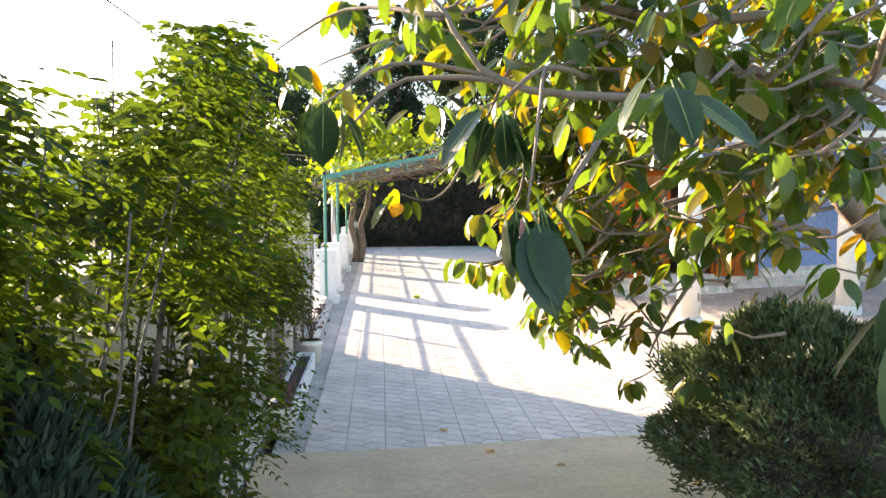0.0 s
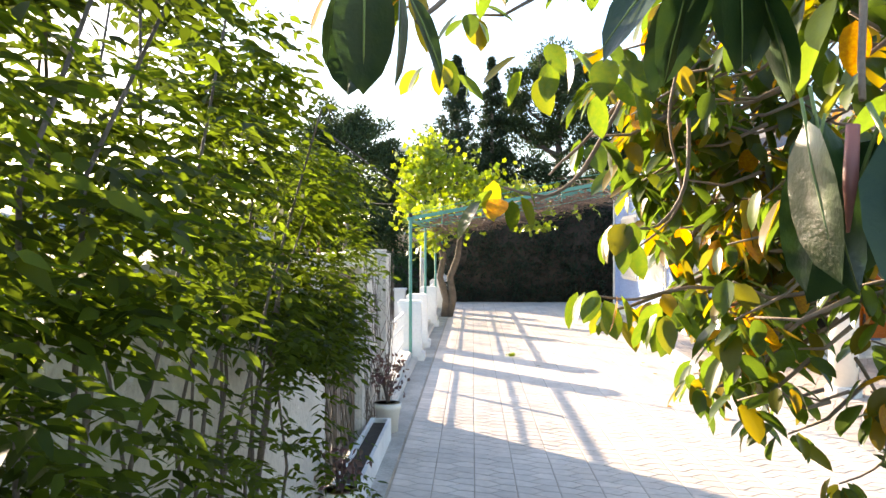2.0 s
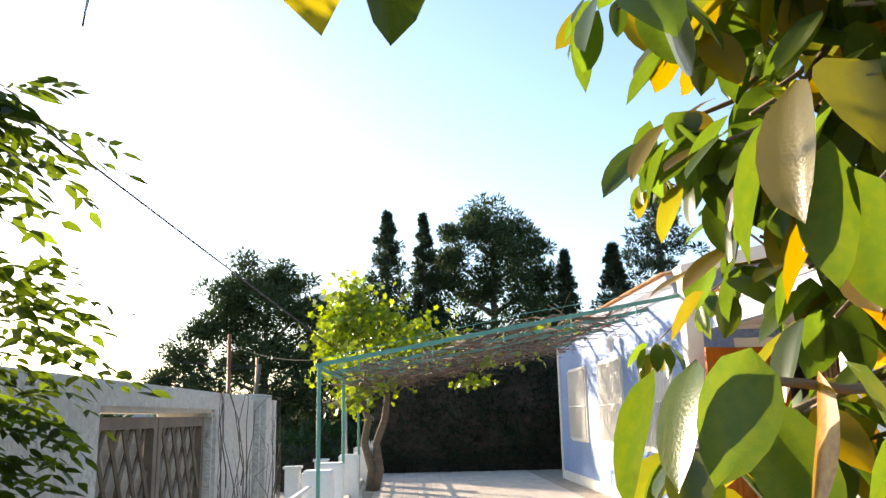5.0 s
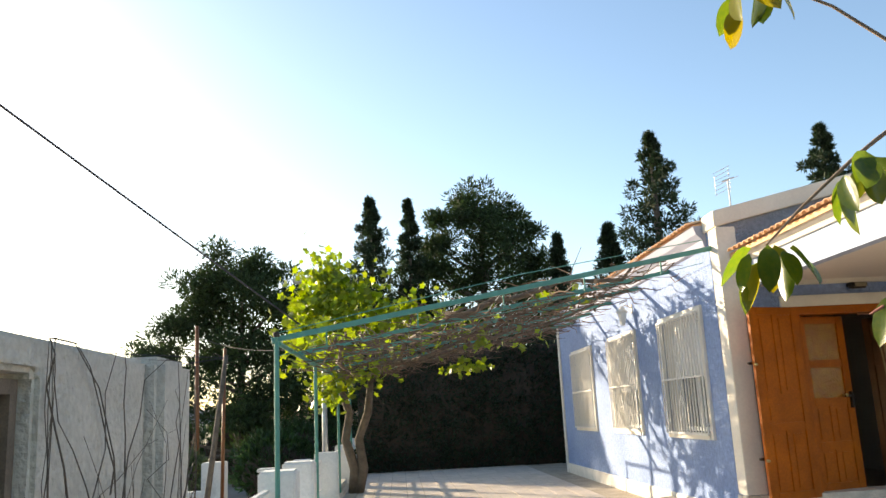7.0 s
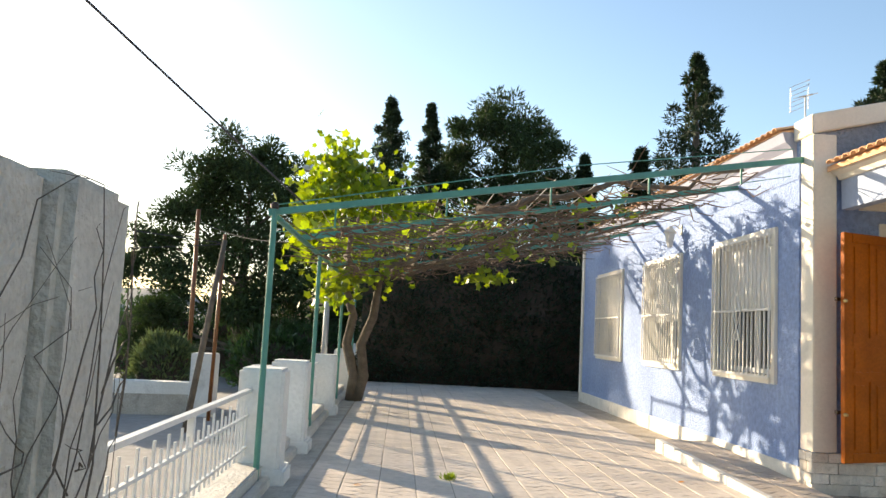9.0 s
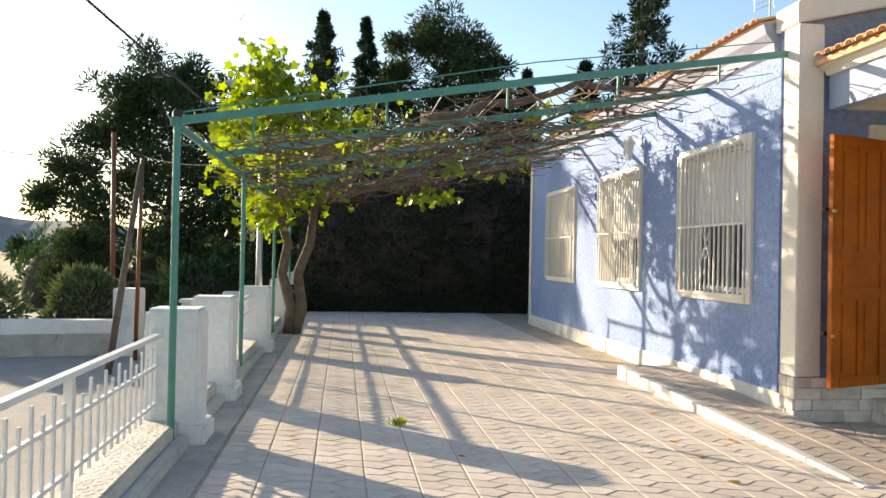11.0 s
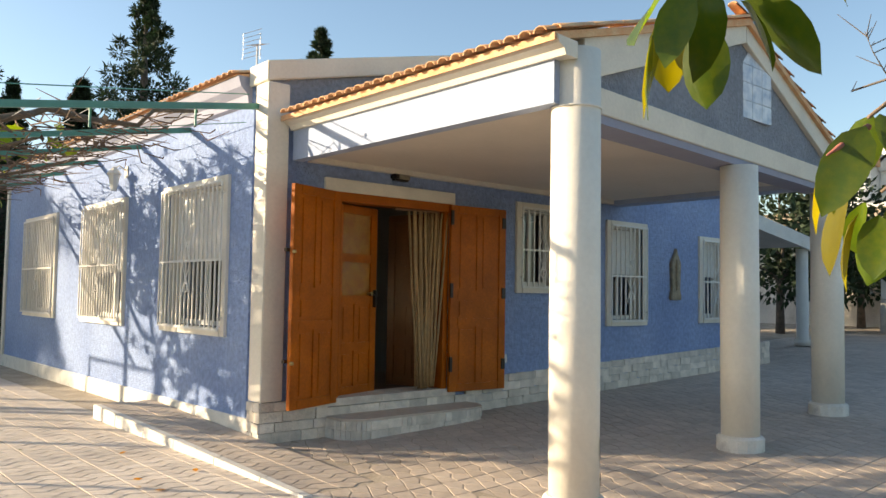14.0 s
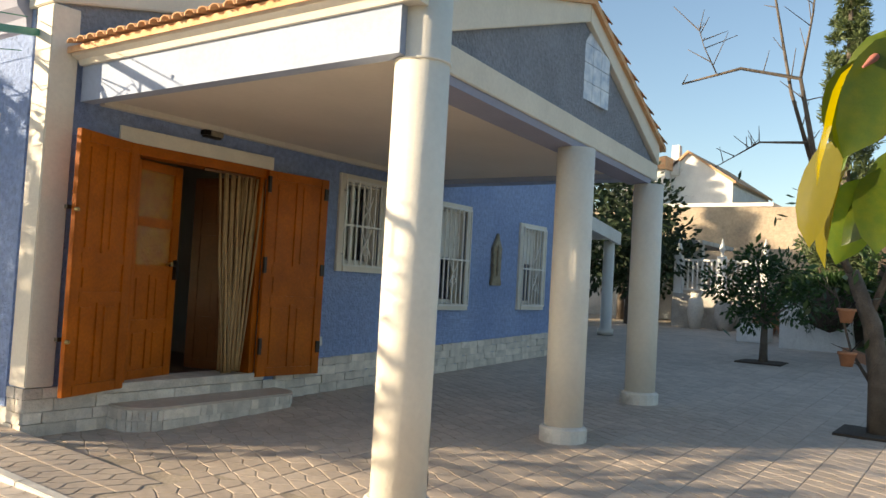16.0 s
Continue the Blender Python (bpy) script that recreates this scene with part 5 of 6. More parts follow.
tufted("cypress_hedge", (4.5, 28.2, -0.1), "tall dense dark cypress hedge closing the terrace", "hedge", hedge_surface(-0.75, 14.0, 27.2, 3.15), 9000, 0.17, M["hedge"],
       Shape().box(-0.7, 14.0, 27.25, 28.4, -0.6, 3.1), 4, M["soil"])

# the vine: twisted trunk, arms along the beams, dry twigs, fresh leaves near the trunk
vine = thing("grape_vine", (-0.50, 21.9, 0), "old twisted grape vine trained over the pergola, young leaves", "vine")


def roof_z(x):
    return 2.19 + 0.94 * (x + 0.85) / 4.95


def wander(p, q, n, amp):
    p, q = Vector(p), Vector(q)
    return [p.lerp(q, i / n) + Vector([random.uniform(-amp, amp) * (0 < i < n) for _ in range(3)]) for i in range(n + 1)]


for off in (-0.06, 0.10):
    pts = [(-0.52 + off * 0.4, 21.85, -0.03), (-0.45 + off, 21.8, 0.45), (-0.58 + off * 1.6, 21.75, 1.0), (-0.45 + off * 2.2, 21.7, 1.5), (-0.55 + off * 4, 21.5, 2.15)]
    part("trunk", Shape().tube(pts, [0.12, 0.10, 0.085, 0.08, 0.06], 9), M["bark_vine"], vine, smooth=True)
for a, b in (((-0.6, 21.4, 2.15), (-0.3, 15.0, 2.3)), ((-0.2, 21.4, 2.2), (1.2, 15.3, 2.62)), ((0, 21.4, 2.25), (2.6, 16.4, 2.85)), ((0, 21.6, 2.25), (3.6, 18.6, 3.02)), ((-0.1, 21.6, 2.25), (3.6, 22.2, 3.0)), ((1.0, 15.6, 2.58), (3.7, 15.3, 3.1))):
    part("arm", Shape().tube(wander(a, b, 9, 0.09), [0.045 - 0.003 * i for i in range(10)], 7), M["bark_vine"], vine, smooth=True)
tw = Shape()
for i in range(800):
    x = -0.75 + 4.55 * random.random() ** 0.9
    y = 14.6 + 8.0 * random.random()
    z = roof_z(x) + random.gauss(-0.08, 0.075)
    a = random.uniform(0, 2 * math.pi)
    L = random.uniform(0.25, 0.75)
    up = random.uniform(-0.25, 0.25) if random.random() < 0.88 else random.uniform(0.4, 1.0)
    p = Vector((x, y, z))
    q = p + Vector((math.cos(a) * L, math.sin(a) * L, up * L * 0.6))
    if q.x > XW - 0.1 or q.y < 14.2:
        continue
    m = (p + q) / 2 + Vector((random.gauss(0, 0.06), random.gauss(0, 0.06), random.gauss(0, 0.05)))
    tw.tube([p, m, q], [0.007, 0.006, 0.003], 4, False)
part("cane_tangle", tw, M["twig"], vine, "tangle of dry brown canes", kind="stuff")
# dead curled leaves still hanging in the canes
n = 500
px = -0.6 + 3.9 * RNG.random(n)
pos = np.stack([px, 14.6 + 8.0 * RNG.random(n), 2.19 + 0.94 * (px + 0.85) / 4.95 + RNG.normal(size=n) * 0.09 - 0.05], axis=1)
v, f = blades(pos, unit(n), RNG.uniform(0.05, 0.11, n), RNG.uniform(0.03, 0.06, n))
stuff("dry_leaves", v, f, M["twig"], vine, "withered brown leaves")


def lobed(pos, normal, size):
    """Vine leaves: five-pointed plates."""
    n = len(pos)
    normal = normal / np.linalg.norm(normal, axis=1, keepdims=True)
    a = np.cross(normal, unit(n))
    a /= np.linalg.norm(a, axis=1, keepdims=True)
    b = np.cross(normal, a)
    k = 10
    ring = []
    for j in range(k):
        t = 2 * math.pi * j / k
        r = (1.0 if j % 2 == 0 else 0.62) * size
        ring.append(pos + a * (r * math.cos(t))[:, None] + b * (r * math.sin(t))[:, None] - normal * (0.15 * size)[:, None] * (j % 2))
    return np.stack(ring, axis=1).reshape(-1, 3), np.arange(n * k).reshape(n, k)


cl = []
for cx, cy, cz, sx, sy, sz, n in ((-0.85, 21.0, 3.35, 0.45, 0.8, 0.55, 650), (-0.6, 21.0, 3.95, 0.35, 0.5, 0.35, 240), (-0.2, 21.0, 3.5, 0.6, 0.8, 0.5, 600), (0.7, 21.5, 3.2, 0.6, 0.8, 0.3, 380), (-1.05, 20.8, 2.8, 0.28, 0.7, 0.5, 300), (-0.45, 20.5, 2.2, 0.5, 1.2, 0.3, 450), (0.3, 21.5, 2.9, 0.6, 0.8, 0.28, 350), (-0.8, 20.5, 1.75, 0.25, 0.7, 0.25, 150), (1.4, 21.5, 3.05, 0.7, 0.9, 0.18, 200),
                                  (1.2, 19.0, 2.5, 1.2, 1.4, 0.16, 150), (2.8, 18.3, 2.9, 0.8, 1.4, 0.12, 45), (-0.4, 17.2, 2.35, 0.35, 1.3, 0.16, 160), (1.7, 20.6, 2.15, 0.35, 0.3, 0.16, 70), (-0.5, 20.6, 3.85, 0.25, 0.4, 0.35, 200)):
    n = int(n * 0.72)
    cl.append(np.array((cx - (0.32 if cz > 2.6 and cx < 0.5 else 0.1), cy, cz + 0.08)) + RNG.normal(size=(n, 3)) * np.array((sx, sy, sz)) * 0.62)
cl = np.concatenate(cl)
cl[:, 0] = np.minimum(cl[:, 0], XW - 0.25)
v, f = lobed(cl, unit(len(cl)) + np.array((-0.3, 0.2, 0.5)), RNG.uniform(0.055, 0.10, len(cl)))
stuff("foliage", v, f, M["vine"], vine, "fresh yellow-green vine leaves")

# the planter box and the potted plant by the wall
box = thing("planter_box", (-0.70, 7.98, 0), "long white planter trough with dark soil", "planter")
s = Shape().box(-0.79, -0.76, 6.95, 9.02, 0.0, 0.2).box(-0.63, -0.60, 6.95, 9.02, 0.0, 0.2).box(-0.76, -0.63, 6.95, 6.98, 0.0, 0.2).box(-0.76, -0.63, 8.99, 9.02, 0.0, 0.2).box(-0.76, -0.63, 6.98, 8.99, 0.0, 0.03)
part("trough", s, M["whitewash"], box, bevel=0.004)
part("soil", Shape().box(-0.76, -0.63, 6.98, 8.99, 0.03, 0.16), M["soil"], box)


def potted(x, y, rim, height, label, stalks, reach, top):
    """A round pot with thin branching stems and small purple leaves."""
    pot = thing("plant_pot", (x, y, 0), label, "plant pot")
    part("bowl", Shape().lathe(x, y, [(rim * 0.72, 0.0), (rim * 0.9, height * 0.78), (rim * 0.98, height * 0.8), (rim, height), (rim * 0.9, height), (rim * 0.86, height * 0.9)], 22), M["cream_frame"], pot, smooth=True)
    part("soil", Shape().lathe(x, y, [(rim * 0.82, height * 0.7), (rim * 0.86, height * 0.9)], 16), M["soil"], pot)
    stalk, tips = Shape(), []
    for i in range(stalks):
        a, r, h = random.uniform(0, 6.3), random.uniform(0.02, reach), random.uniform(0.4, 1.0) * top
        e = (x + r * math.cos(a), y + r * math.sin(a), height + h)
        stalk.tube([(x, y, height * 0.8), (x + r * 0.4 * math.cos(a), y + r * 0.4 * math.sin(a), height + h * 0.5), e], [0.006, 0.005, 0.003], 5)
        tips += [(e[0] + random.gauss(0, 0.05), e[1] + random.gauss(0, 0.05), e[2] - abs(random.gauss(0, 0.09))) for _ in range(12)]
    part("stem", stalk, M["bark"], pot, kind="stuff")
    v, f = blades(np.array(tips), unit(len(tips)) + np.array((0, 0, -0.2)), 0.06, 0.032)
    stuff("leaves", v, f, M["purple"], pot, "dusty purple leaves")


potted(-0.665, 9.33, 0.13, 0.28, "round pale terracotta pot with a purple-leaved plant", 14, 0.17, 0.48)
potted(-0.68, 6.72, 0.12, 0.24, "round pale clay pot with a small reddish plant", 9, 0.14, 0.3)
# bare creeper stems on the end of the wall
creep = thing("creeper", (BX, 9.4, 0.1), "leafless creeper twigs climbing the white wall", "creeper")
s = Shape()
for i in range(60):
    y, z = 8.75 + 1.55 * random.random(), 0.05 + (0.0 if i < 24 else 1.2 * random.random())
    run, lift = random.uniform(-0.09, 0.07), random.uniform(0.04, 0.16)
    pts = []
    for j in range(9):
        face = 0.07 if y > 9.80 else -0.01
        pts.append((BX + face + random.uniform(0, 0.03), min(max(y, 8.7), 10.34), min(z, 1.72)))
        run += random.uniform(-0.07, 0.07)
        lift += random.uniform(-0.06, 0.06)
        y += run
        z += max(lift, -0.04)
    s.tube(pts, [0.0042 - 0.0004 * j for j in range(9)], 4)
part("creeper_tangle", s, M["bark"], creep, kind="stuff")

# ---- trees, poles and buildings beyond the terrace ----


def needles(centres, radii, per, length, width, up=0.25):
    c = np.repeat(np.asarray(centres, dtype=float), per, axis=0)
    r = np.repeat(np.asarray(radii, dtype=float).reshape(len(centres), -1), per, axis=0)
    u = unit(len(c))
    p = c + u * r * (RNG.random((len(c), 1)) ** 0.45)
    w = u + np.array((0, 0, up)) + RNG.normal(size=u.shape) * 0.5
    return blades(p, w, length * RNG.uniform(0.6, 1.4, len(c)), width * RNG.uniform(0.7, 1.3, len(c)))


def pine(at, height, crown, label, lobes, seed, stem=0.2):
    """A stone-pine shape: bare trunk, rising limbs, rounded tufted masses at their ends."""
    random.seed(seed)
    x, y, z = at
    t = thing("pine_tree", at, label, "tree")
    top = (x + 0.2, y, z + height * 0.8)
    part("trunk", Shape().tube([(x, y, z - 0.1), (x + 0.12, y, z + height * 0.4), top], [stem, stem * 0.75, stem * 0.25], 9), M["bark"], t, smooth=True)
    cen, rad = [], []
    for k, (dx, dy, dz, r) in enumerate(lobes):
        r *= 1.0
        c = Vector((x + dx, y + dy, z + dz))
        root = Vector((x + 0.12, y, z + max(height * 0.18, dz - 0.25 * abs(dx) - 0.9)))
        part("limb", Shape().tube([root, (root + c) / 2 + Vector((0, 0, -0.15)), c], [stem * 0.4, stem * 0.25, stem * 0.1], 6), M["bark"], t)
        for _ in range(15):
            u = Vector([random.gauss(0, 1) for _ in range(3)]).normalized()
            cen.append(tuple(c + Vector((u.x * r, u.y * r, u.z * r * 0.65)) * random.uniform(0.4, 1.15)))
            q = r * random.uniform(0.36, 0.62)
            rad.append((q, q, q * 0.7))
    v, f = needles(cen, rad, 170, crown * 0.62, crown * 0.15)
    stuff("crown", v, f, M["pine"], t, "dark green needle masses")
    return t


def spire(name, at, height, width, label, seed, ragged=0.25, material="cypress", size=0.32):
    """A cypress or fir: short sprays round a straight stem, drawn to a point."""
    x, y, z = at
    t = thing(name, at, label, "tree")
    part("trunk", Shape().tube([(x, y, z - 0.1), (x, y, z + height * 0.97)], [width * 0.09, 0.02], 7), M["bark"], t)
    rng = random.Random(seed)
    cen, rad = [], []
    n = 46
    for k in range(n):
        u = k / (n - 1)
        w = width * 0.5 * (1 - u) ** 0.8 * (0.55 + 0.45 * min(1, u * 7)) * (1 - ragged * 0.55 + ragged * 0.9 * abs(math.sin(k * 0.95 + seed)))
        for j in range(5):
            a = rng.uniform(0, 6.28)
            q = w * rng.uniform(0.35, 1.0 + ragged)
            cen.append((x + q * math.cos(a), y + q * math.sin(a), z + height * (0.04 + 0.94 * u) + rng.uniform(-0.12, 0.12)))
            s = max(0.10, w * rng.uniform(0.25, 0.5))
            rad.append((s, s, s * 0.75))
    v, f = needles(cen, rad, 110, size * 0.62, size * 0.16, 0.35)
    stuff("crown", v, f, M[material], t)
    return t


pine((-5.15, 34.0, -1.2), 9.0, 0.34, "broad round-headed pine across the road", [
    (-0.2, 0, 8.1, 1.15), (0.9, 0.4, 7.9, 0.9), (-1.1, -0.3, 7.4, 0.9), (0.3, -0.6, 7.0, 1.1), (1.4, 0, 6.7, 0.9), (-1.9, 0.2, 5.9, 0.85), (-2.7, 0, 5.2, 0.8), (2.3, 0.3, 5.3, 0.9), (0.6, -0.5, 5.2, 1.0), (-1.0, 0.5, 4.9, 0.9),
    (3.2, 0, 4.3, 0.95), (-3.2, 0.2, 4.1, 0.8), (1.6, -0.6, 3.9, 1.0), (-1.8, -0.5, 3.7, 0.95), (2.8, 0.4, 2.9, 0.95), (-2.6, 0, 2.6, 0.8), (0.2, -0.8, 3.0, 1.0), (3.6, 0, 1.9, 0.9), (4.3, 0, 3.2, 1.0), (4.5, 0, 1.7, 1.0), (2.0, 0, 6.1, 0.9), (-0.2, 0, 6.0, 1.1), (-0.9, 0, 6.5, 0.9), (0.2, 0, 4.1, 1.3), (1.2, 0, 2.9, 1.2), (1.2, -0.4, 1.9, 0.95), (-3.0, 0.3, 1.7, 0.8)], 3)
pine((4.3, 42.0, -1.3), 13.6, 0.42, "tall dense pine behind the hedge", [(dx * 0.82, dy, dz * 0.95, r) for dx, dy, dz, r in (
    (0.0, 0, 13.0, 1.3), (1.2, 0.4, 12.4, 1.1), (-1.3, -0.3, 12.2, 1.0), (0.4, -0.6, 11.4, 1.3), (2.2, 0, 11.0, 1.1), (-2.1, 0.2, 10.8, 1.0), (-2.8, 0, 9.6, 1.0), (2.9, 0.3, 9.6, 1.2), (0.6, -0.5, 9.8, 1.3), (-1.0, 0.5, 9.0, 1.2),
    (3.4, 0, 8.2, 1.2), (-3.3, 0.2, 8.0, 1.1), (1.6, -0.6, 8.0, 1.3), (-1.8, -0.5, 7.2, 1.3), (2.8, 0.4, 6.6, 1.3), (-3.0, 0, 6.0, 1.2), (0.2, -0.8, 6.2, 1.3), (-4.6, 0, 6.6, 1.0), (-5.2, 0, 5.2, 1.2), (4.6, 0, 6.0, 1.1), (-1.2, 0, 4.6, 1.4), (1.8, 0, 4.6, 1.4), (4.2, 0, 4.2, 1.3))], 4, 0.3)
spire("cypress_tree", (-0.6, 40.2, -1.25), 12.2, 3.9, "slim dark cypress behind the hedge", 5, 0.45)
spire("cypress_tree", (1.1, 41.2, -1.25), 12.3, 3.2, "slim dark cypress beside a pine", 6, 0.4)
spire("fir_tree", (10.25, 34.4, -1.25), 12.9, 4.9, "ragged dark fir rising over the roof", 7, 0.55)
spire("fir_tree", (8.8, 36.0, -1.2), 9.6, 3.2, "small dark fir beside a taller one", 8, 0.5)
spire("fir_tree", (7.6, 40.0, -1.3), 10.2, 2.4, "small pointed conifer behind the pergola", 9, 0.5)
spire("fir_tree", (15.9, 32.5, -1.3), 12.3, 4.8, "dark fir top showing over the roof ridge", 10, 0.6)
spire("fir_tree", (30.0, 31.5, -0.7), 13.2, 3.0, "dark conifer seen beyond the porch gable", 11, 0.6)
spire("fir_tree", (33.5, 31.0, -0.7), 11.6, 3.0, "dark conifer seen past the porch roof", 12, 0.6)
pine((-1.9, 45.0, -0.7), 9.0, 0.36, "lower pine filling in behind the vine", [(0, 0, 7.9, 1.2), (1.3, 0, 7.0, 1.2), (-1.4, 0, 6.8, 1.2), (0, 0, 6.0, 1.4), (2.2, 0, 5.4, 1.3), (-2.2, 0, 5.2, 1.3), (0.4, 0, 4.2, 1.5), (-1.6, 0, 3.4, 1.3), (2.0, 0, 3.2, 1.4)], 14)
# roadside shrubs behind the far wall
for k, (x, y, rx, rz, mm) in enumerate(((-7.6, 25.4, 1.5, 0.75, "juniper"), (-5.0, 26.0, 0.75, 0.7, "vine"), (-10.0, 26.0, 1.4, 0.6, "citrus"), (-3.2, 30.0, 1.2, 0.9, "citrus"), (-2.6, 33.0, 1.4, 1.2, "citrus"), (-5.2, 37.0, 2.2, 2.0, "citrus"), (-8.8, 37.5, 2.2, 1.9, "citrus"))):
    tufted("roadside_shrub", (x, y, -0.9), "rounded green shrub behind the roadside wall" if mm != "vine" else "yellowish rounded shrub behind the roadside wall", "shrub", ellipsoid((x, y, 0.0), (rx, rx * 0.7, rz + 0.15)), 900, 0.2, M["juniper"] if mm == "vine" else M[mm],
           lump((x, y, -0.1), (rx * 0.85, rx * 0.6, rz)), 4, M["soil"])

rw = thing("roadside_wall", (-8.0, 24.0, -0.7), "low stone roadside wall with a white capping", "wall")
part("masonry", Shape().add([(-14.0, 22.2, -1.3), (-3.9, 24.0, -1.3), (-3.9, 24.35, -1.3), (-14.0, 22.55, -1.3), (-14.0, 22.2, -0.28), (-3.9, 24.0, -0.22), (-3.9, 24.35, -0.22), (-14.0, 22.55, -0.28)],
     [(3, 2, 1, 0), (4, 5, 6, 7), (0, 1, 5, 4), (1, 2, 6, 5), (2, 3, 7, 6), (3, 0, 4, 7)]), M["concrete"], rw, "grey rubble stone")
part("capping", Shape().add([(-14.0, 22.18, -0.28), (-3.9, 23.98, -0.22), (-3.9, 24.37, -0.22), (-14.0, 22.57, -0.28), (-14.0, 22.18, 0.06), (-3.9, 23.98, 0.02), (-3.9, 24.37, 0.02), (-14.0, 22.57, 0.06)],
     [(3, 2, 1, 0), (4, 5, 6, 7), (0, 1, 5, 4), (1, 2, 6, 5), (2, 3, 7, 6), (3, 0, 4, 7)]), M["whitewash"], rw)
part("end_pillar", Shape().box(-3.92, -3.45, 23.9, 24.4, -0.7, 0.62), M["whitewash"], rw, bevel=0.02)
for x, y in ((-2.55, 24.3), (-2.2, 27.5)):
    p = thing("gate_post", (x, y, -0.7), "white roadside gate post", "pillar", "roadside posts")
    part("shaft", Shape().box(x - 0.18, x + 0.18, y - 0.18, y + 0.18, -0.7, 0.35), M["whitewash"], p, bevel=0.02)
    part("cap", Shape().box(x - 0.22, x + 0.22, y - 0.22, y + 0.22, 0.35, 0.42), M["whitewash"], p, bevel=0.01)

# poles, street lamp and wires
pole = thing("utility_pole", (-3.1, 21.6, -0.66), "leaning grey wooden utility pole by the road", "pole")
part("shaft", Shape().tube([(-3.35, 21.6, -0.7), (-3.0, 22.0, 2.75)], [0.06, 0.045], 10), M["bark"], pole, smooth=True)
pole = thing("utility_pole", (-4.6, 26.5, -0.66), "dark reddish utility pole by the road", "pole")
part("shaft", Shape().tube([(-4.62, 26.5, -0.7), (-4.68, 26.5, 3.9)], [0.06, 0.05], 10), M["wood_dark"], pole, smooth=True)
pole = thing("utility_pole", (-3.3, 23.2, -0.66), "thin dark utility pole by the road", "pole")
part("shaft", Shape().tube([(-3.35, 23.3, -0.7), (-3.3, 23.3, 3.0)], [0.04, 0.035], 8), M["wood_dark"], pole, smooth=True)
lamp = thing("street_lamp", (-1.25, 23.8, -0.66), "grey metal street lamp with a flat head", "street lamp")
part("pole", Shape().tube([(-1.25, 23.8, -0.7), (-1.25, 23.8, 1.2), (-1.25, 23.8, 4.3)], [0.075, 0.06, 0.035], 12), M["galv"], lamp, smooth=True)
part("arm", Shape().tube([(-1.25, 23.8, 4.25), (-1.37, 23.6, 4.38), (-1.45, 23.4, 4.42)], 0.025, 8), M["galv"], lamp)
part("head", Shape().box(-1.85, -1.3, 23.1, 23.45, 4.37, 4.46), M["galv"], lamp, bevel=0.03)
part("lens", Shape().box(-1.78, -1.45, 23.15, 23.4, 4.352, 4.372), M["white_pvc"], lamp)


def cable(name, label, pts, r):
    t = thing(name, pts[-1], label, "cable")
    part("strand", Shape().tube(pts, r, 6), M["cable"], t)


def sag(a, b, drop, n=14):
    a, b = Vector(a), Vector(b)
    return [tuple(a.lerp(b, i / n) - Vector((0, 0, drop * 4 * (i / n) * (1 - i / n)))) for i in range(n + 1)]


CABLE_NEAR, CABLE_FAR = (-6.3, 1.0, 6.72), (-0.86, 16.2, 2.62)
cable("overhead_cable", "thick dark overhead cable slung down to the pergola", sag(CABLE_NEAR, CABLE_FAR, 0.05), 0.011)
cable("overhead_wire", "thin overhead wire across the road", sag((-14, 18, 4.0), (-3.0, 22.0, 2.7), 0.2), 0.008)
cable("overhead_wire", "thin overhead wire across the road", sag((-20, 20, 2.6), (-3.3, 23.3, 2.8), 0.5), 0.008)
cable("overhead_wire", "thin overhead wire between poles", sag((-4.6, 26.5, 3.6), (-1.35, 22.4, 2.9), 0.2), 0.006)

# low buildings across the road
cot = thing("cottage", (-2.9, 37.0, -0.66), "low cream roadside building half hidden by trees", "building")
part("wall", wall_boxes(Shape(), "y", 36.0, 36.3, -4.0, -1.1, -0.7, 1.5, [(-2.2, -1.5, -0.7, 1.1), (-3.6, -2.9, 0.2, 1.0)]), M["whitewash_old"], cot)
part("side_wall", Shape().box(-1.4, -1.1, 36.3, 40, -0.7, 1.5), M["whitewash_old"], cot)
part("roof", Shape().prism([(35.7, 1.5), (40.3, 1.5), (38.0, 2.3)], "x", -4.3, -0.8), M["terracotta"], cot)
part("door", Shape().box(-2.2, -1.5, 36.12, 36.18, -0.7, 1.1), M["wood_dark"], cot)
part("window", Shape().box(-3.6, -2.9, 36.12, 36.18, 0.2, 1.0), M["glass"], cot)

# distant hills to the north-west
for k, (cx, cy, rx, h) in enumerate(((-640, 1250, 420, 78), (-1050, 1000, 380, 60), (-250, 1500, 420, 52))):
    s = Shape()
    nx, ny = 28, 10
    vv = []
    for j in range(ny):
        for i in range(nx):
            u, w = i / (nx - 1) * 2 - 1, j / (ny - 1) * 2 - 1
            z = h * max(0, 1 - u * u) ** 0.8 * max(0, 1 - w * w) * (0.75 + 0.5 * noise.noise(Vector((u * 3 + k, w * 3, 0.5)))) - 4
            vv.append((cx + u * rx, cy + w * 160, z))
    s.add(vv, [(j * nx + i, j * nx + i + 1, (j + 1) * nx + i + 1, (j + 1) * nx + i) for j in range(ny - 1) for i in range(nx - 1)])
    part("backdrop", s, M["hill"], None, "hazy grey hills on the horizon", kind="structure", category="hill", smooth=True)
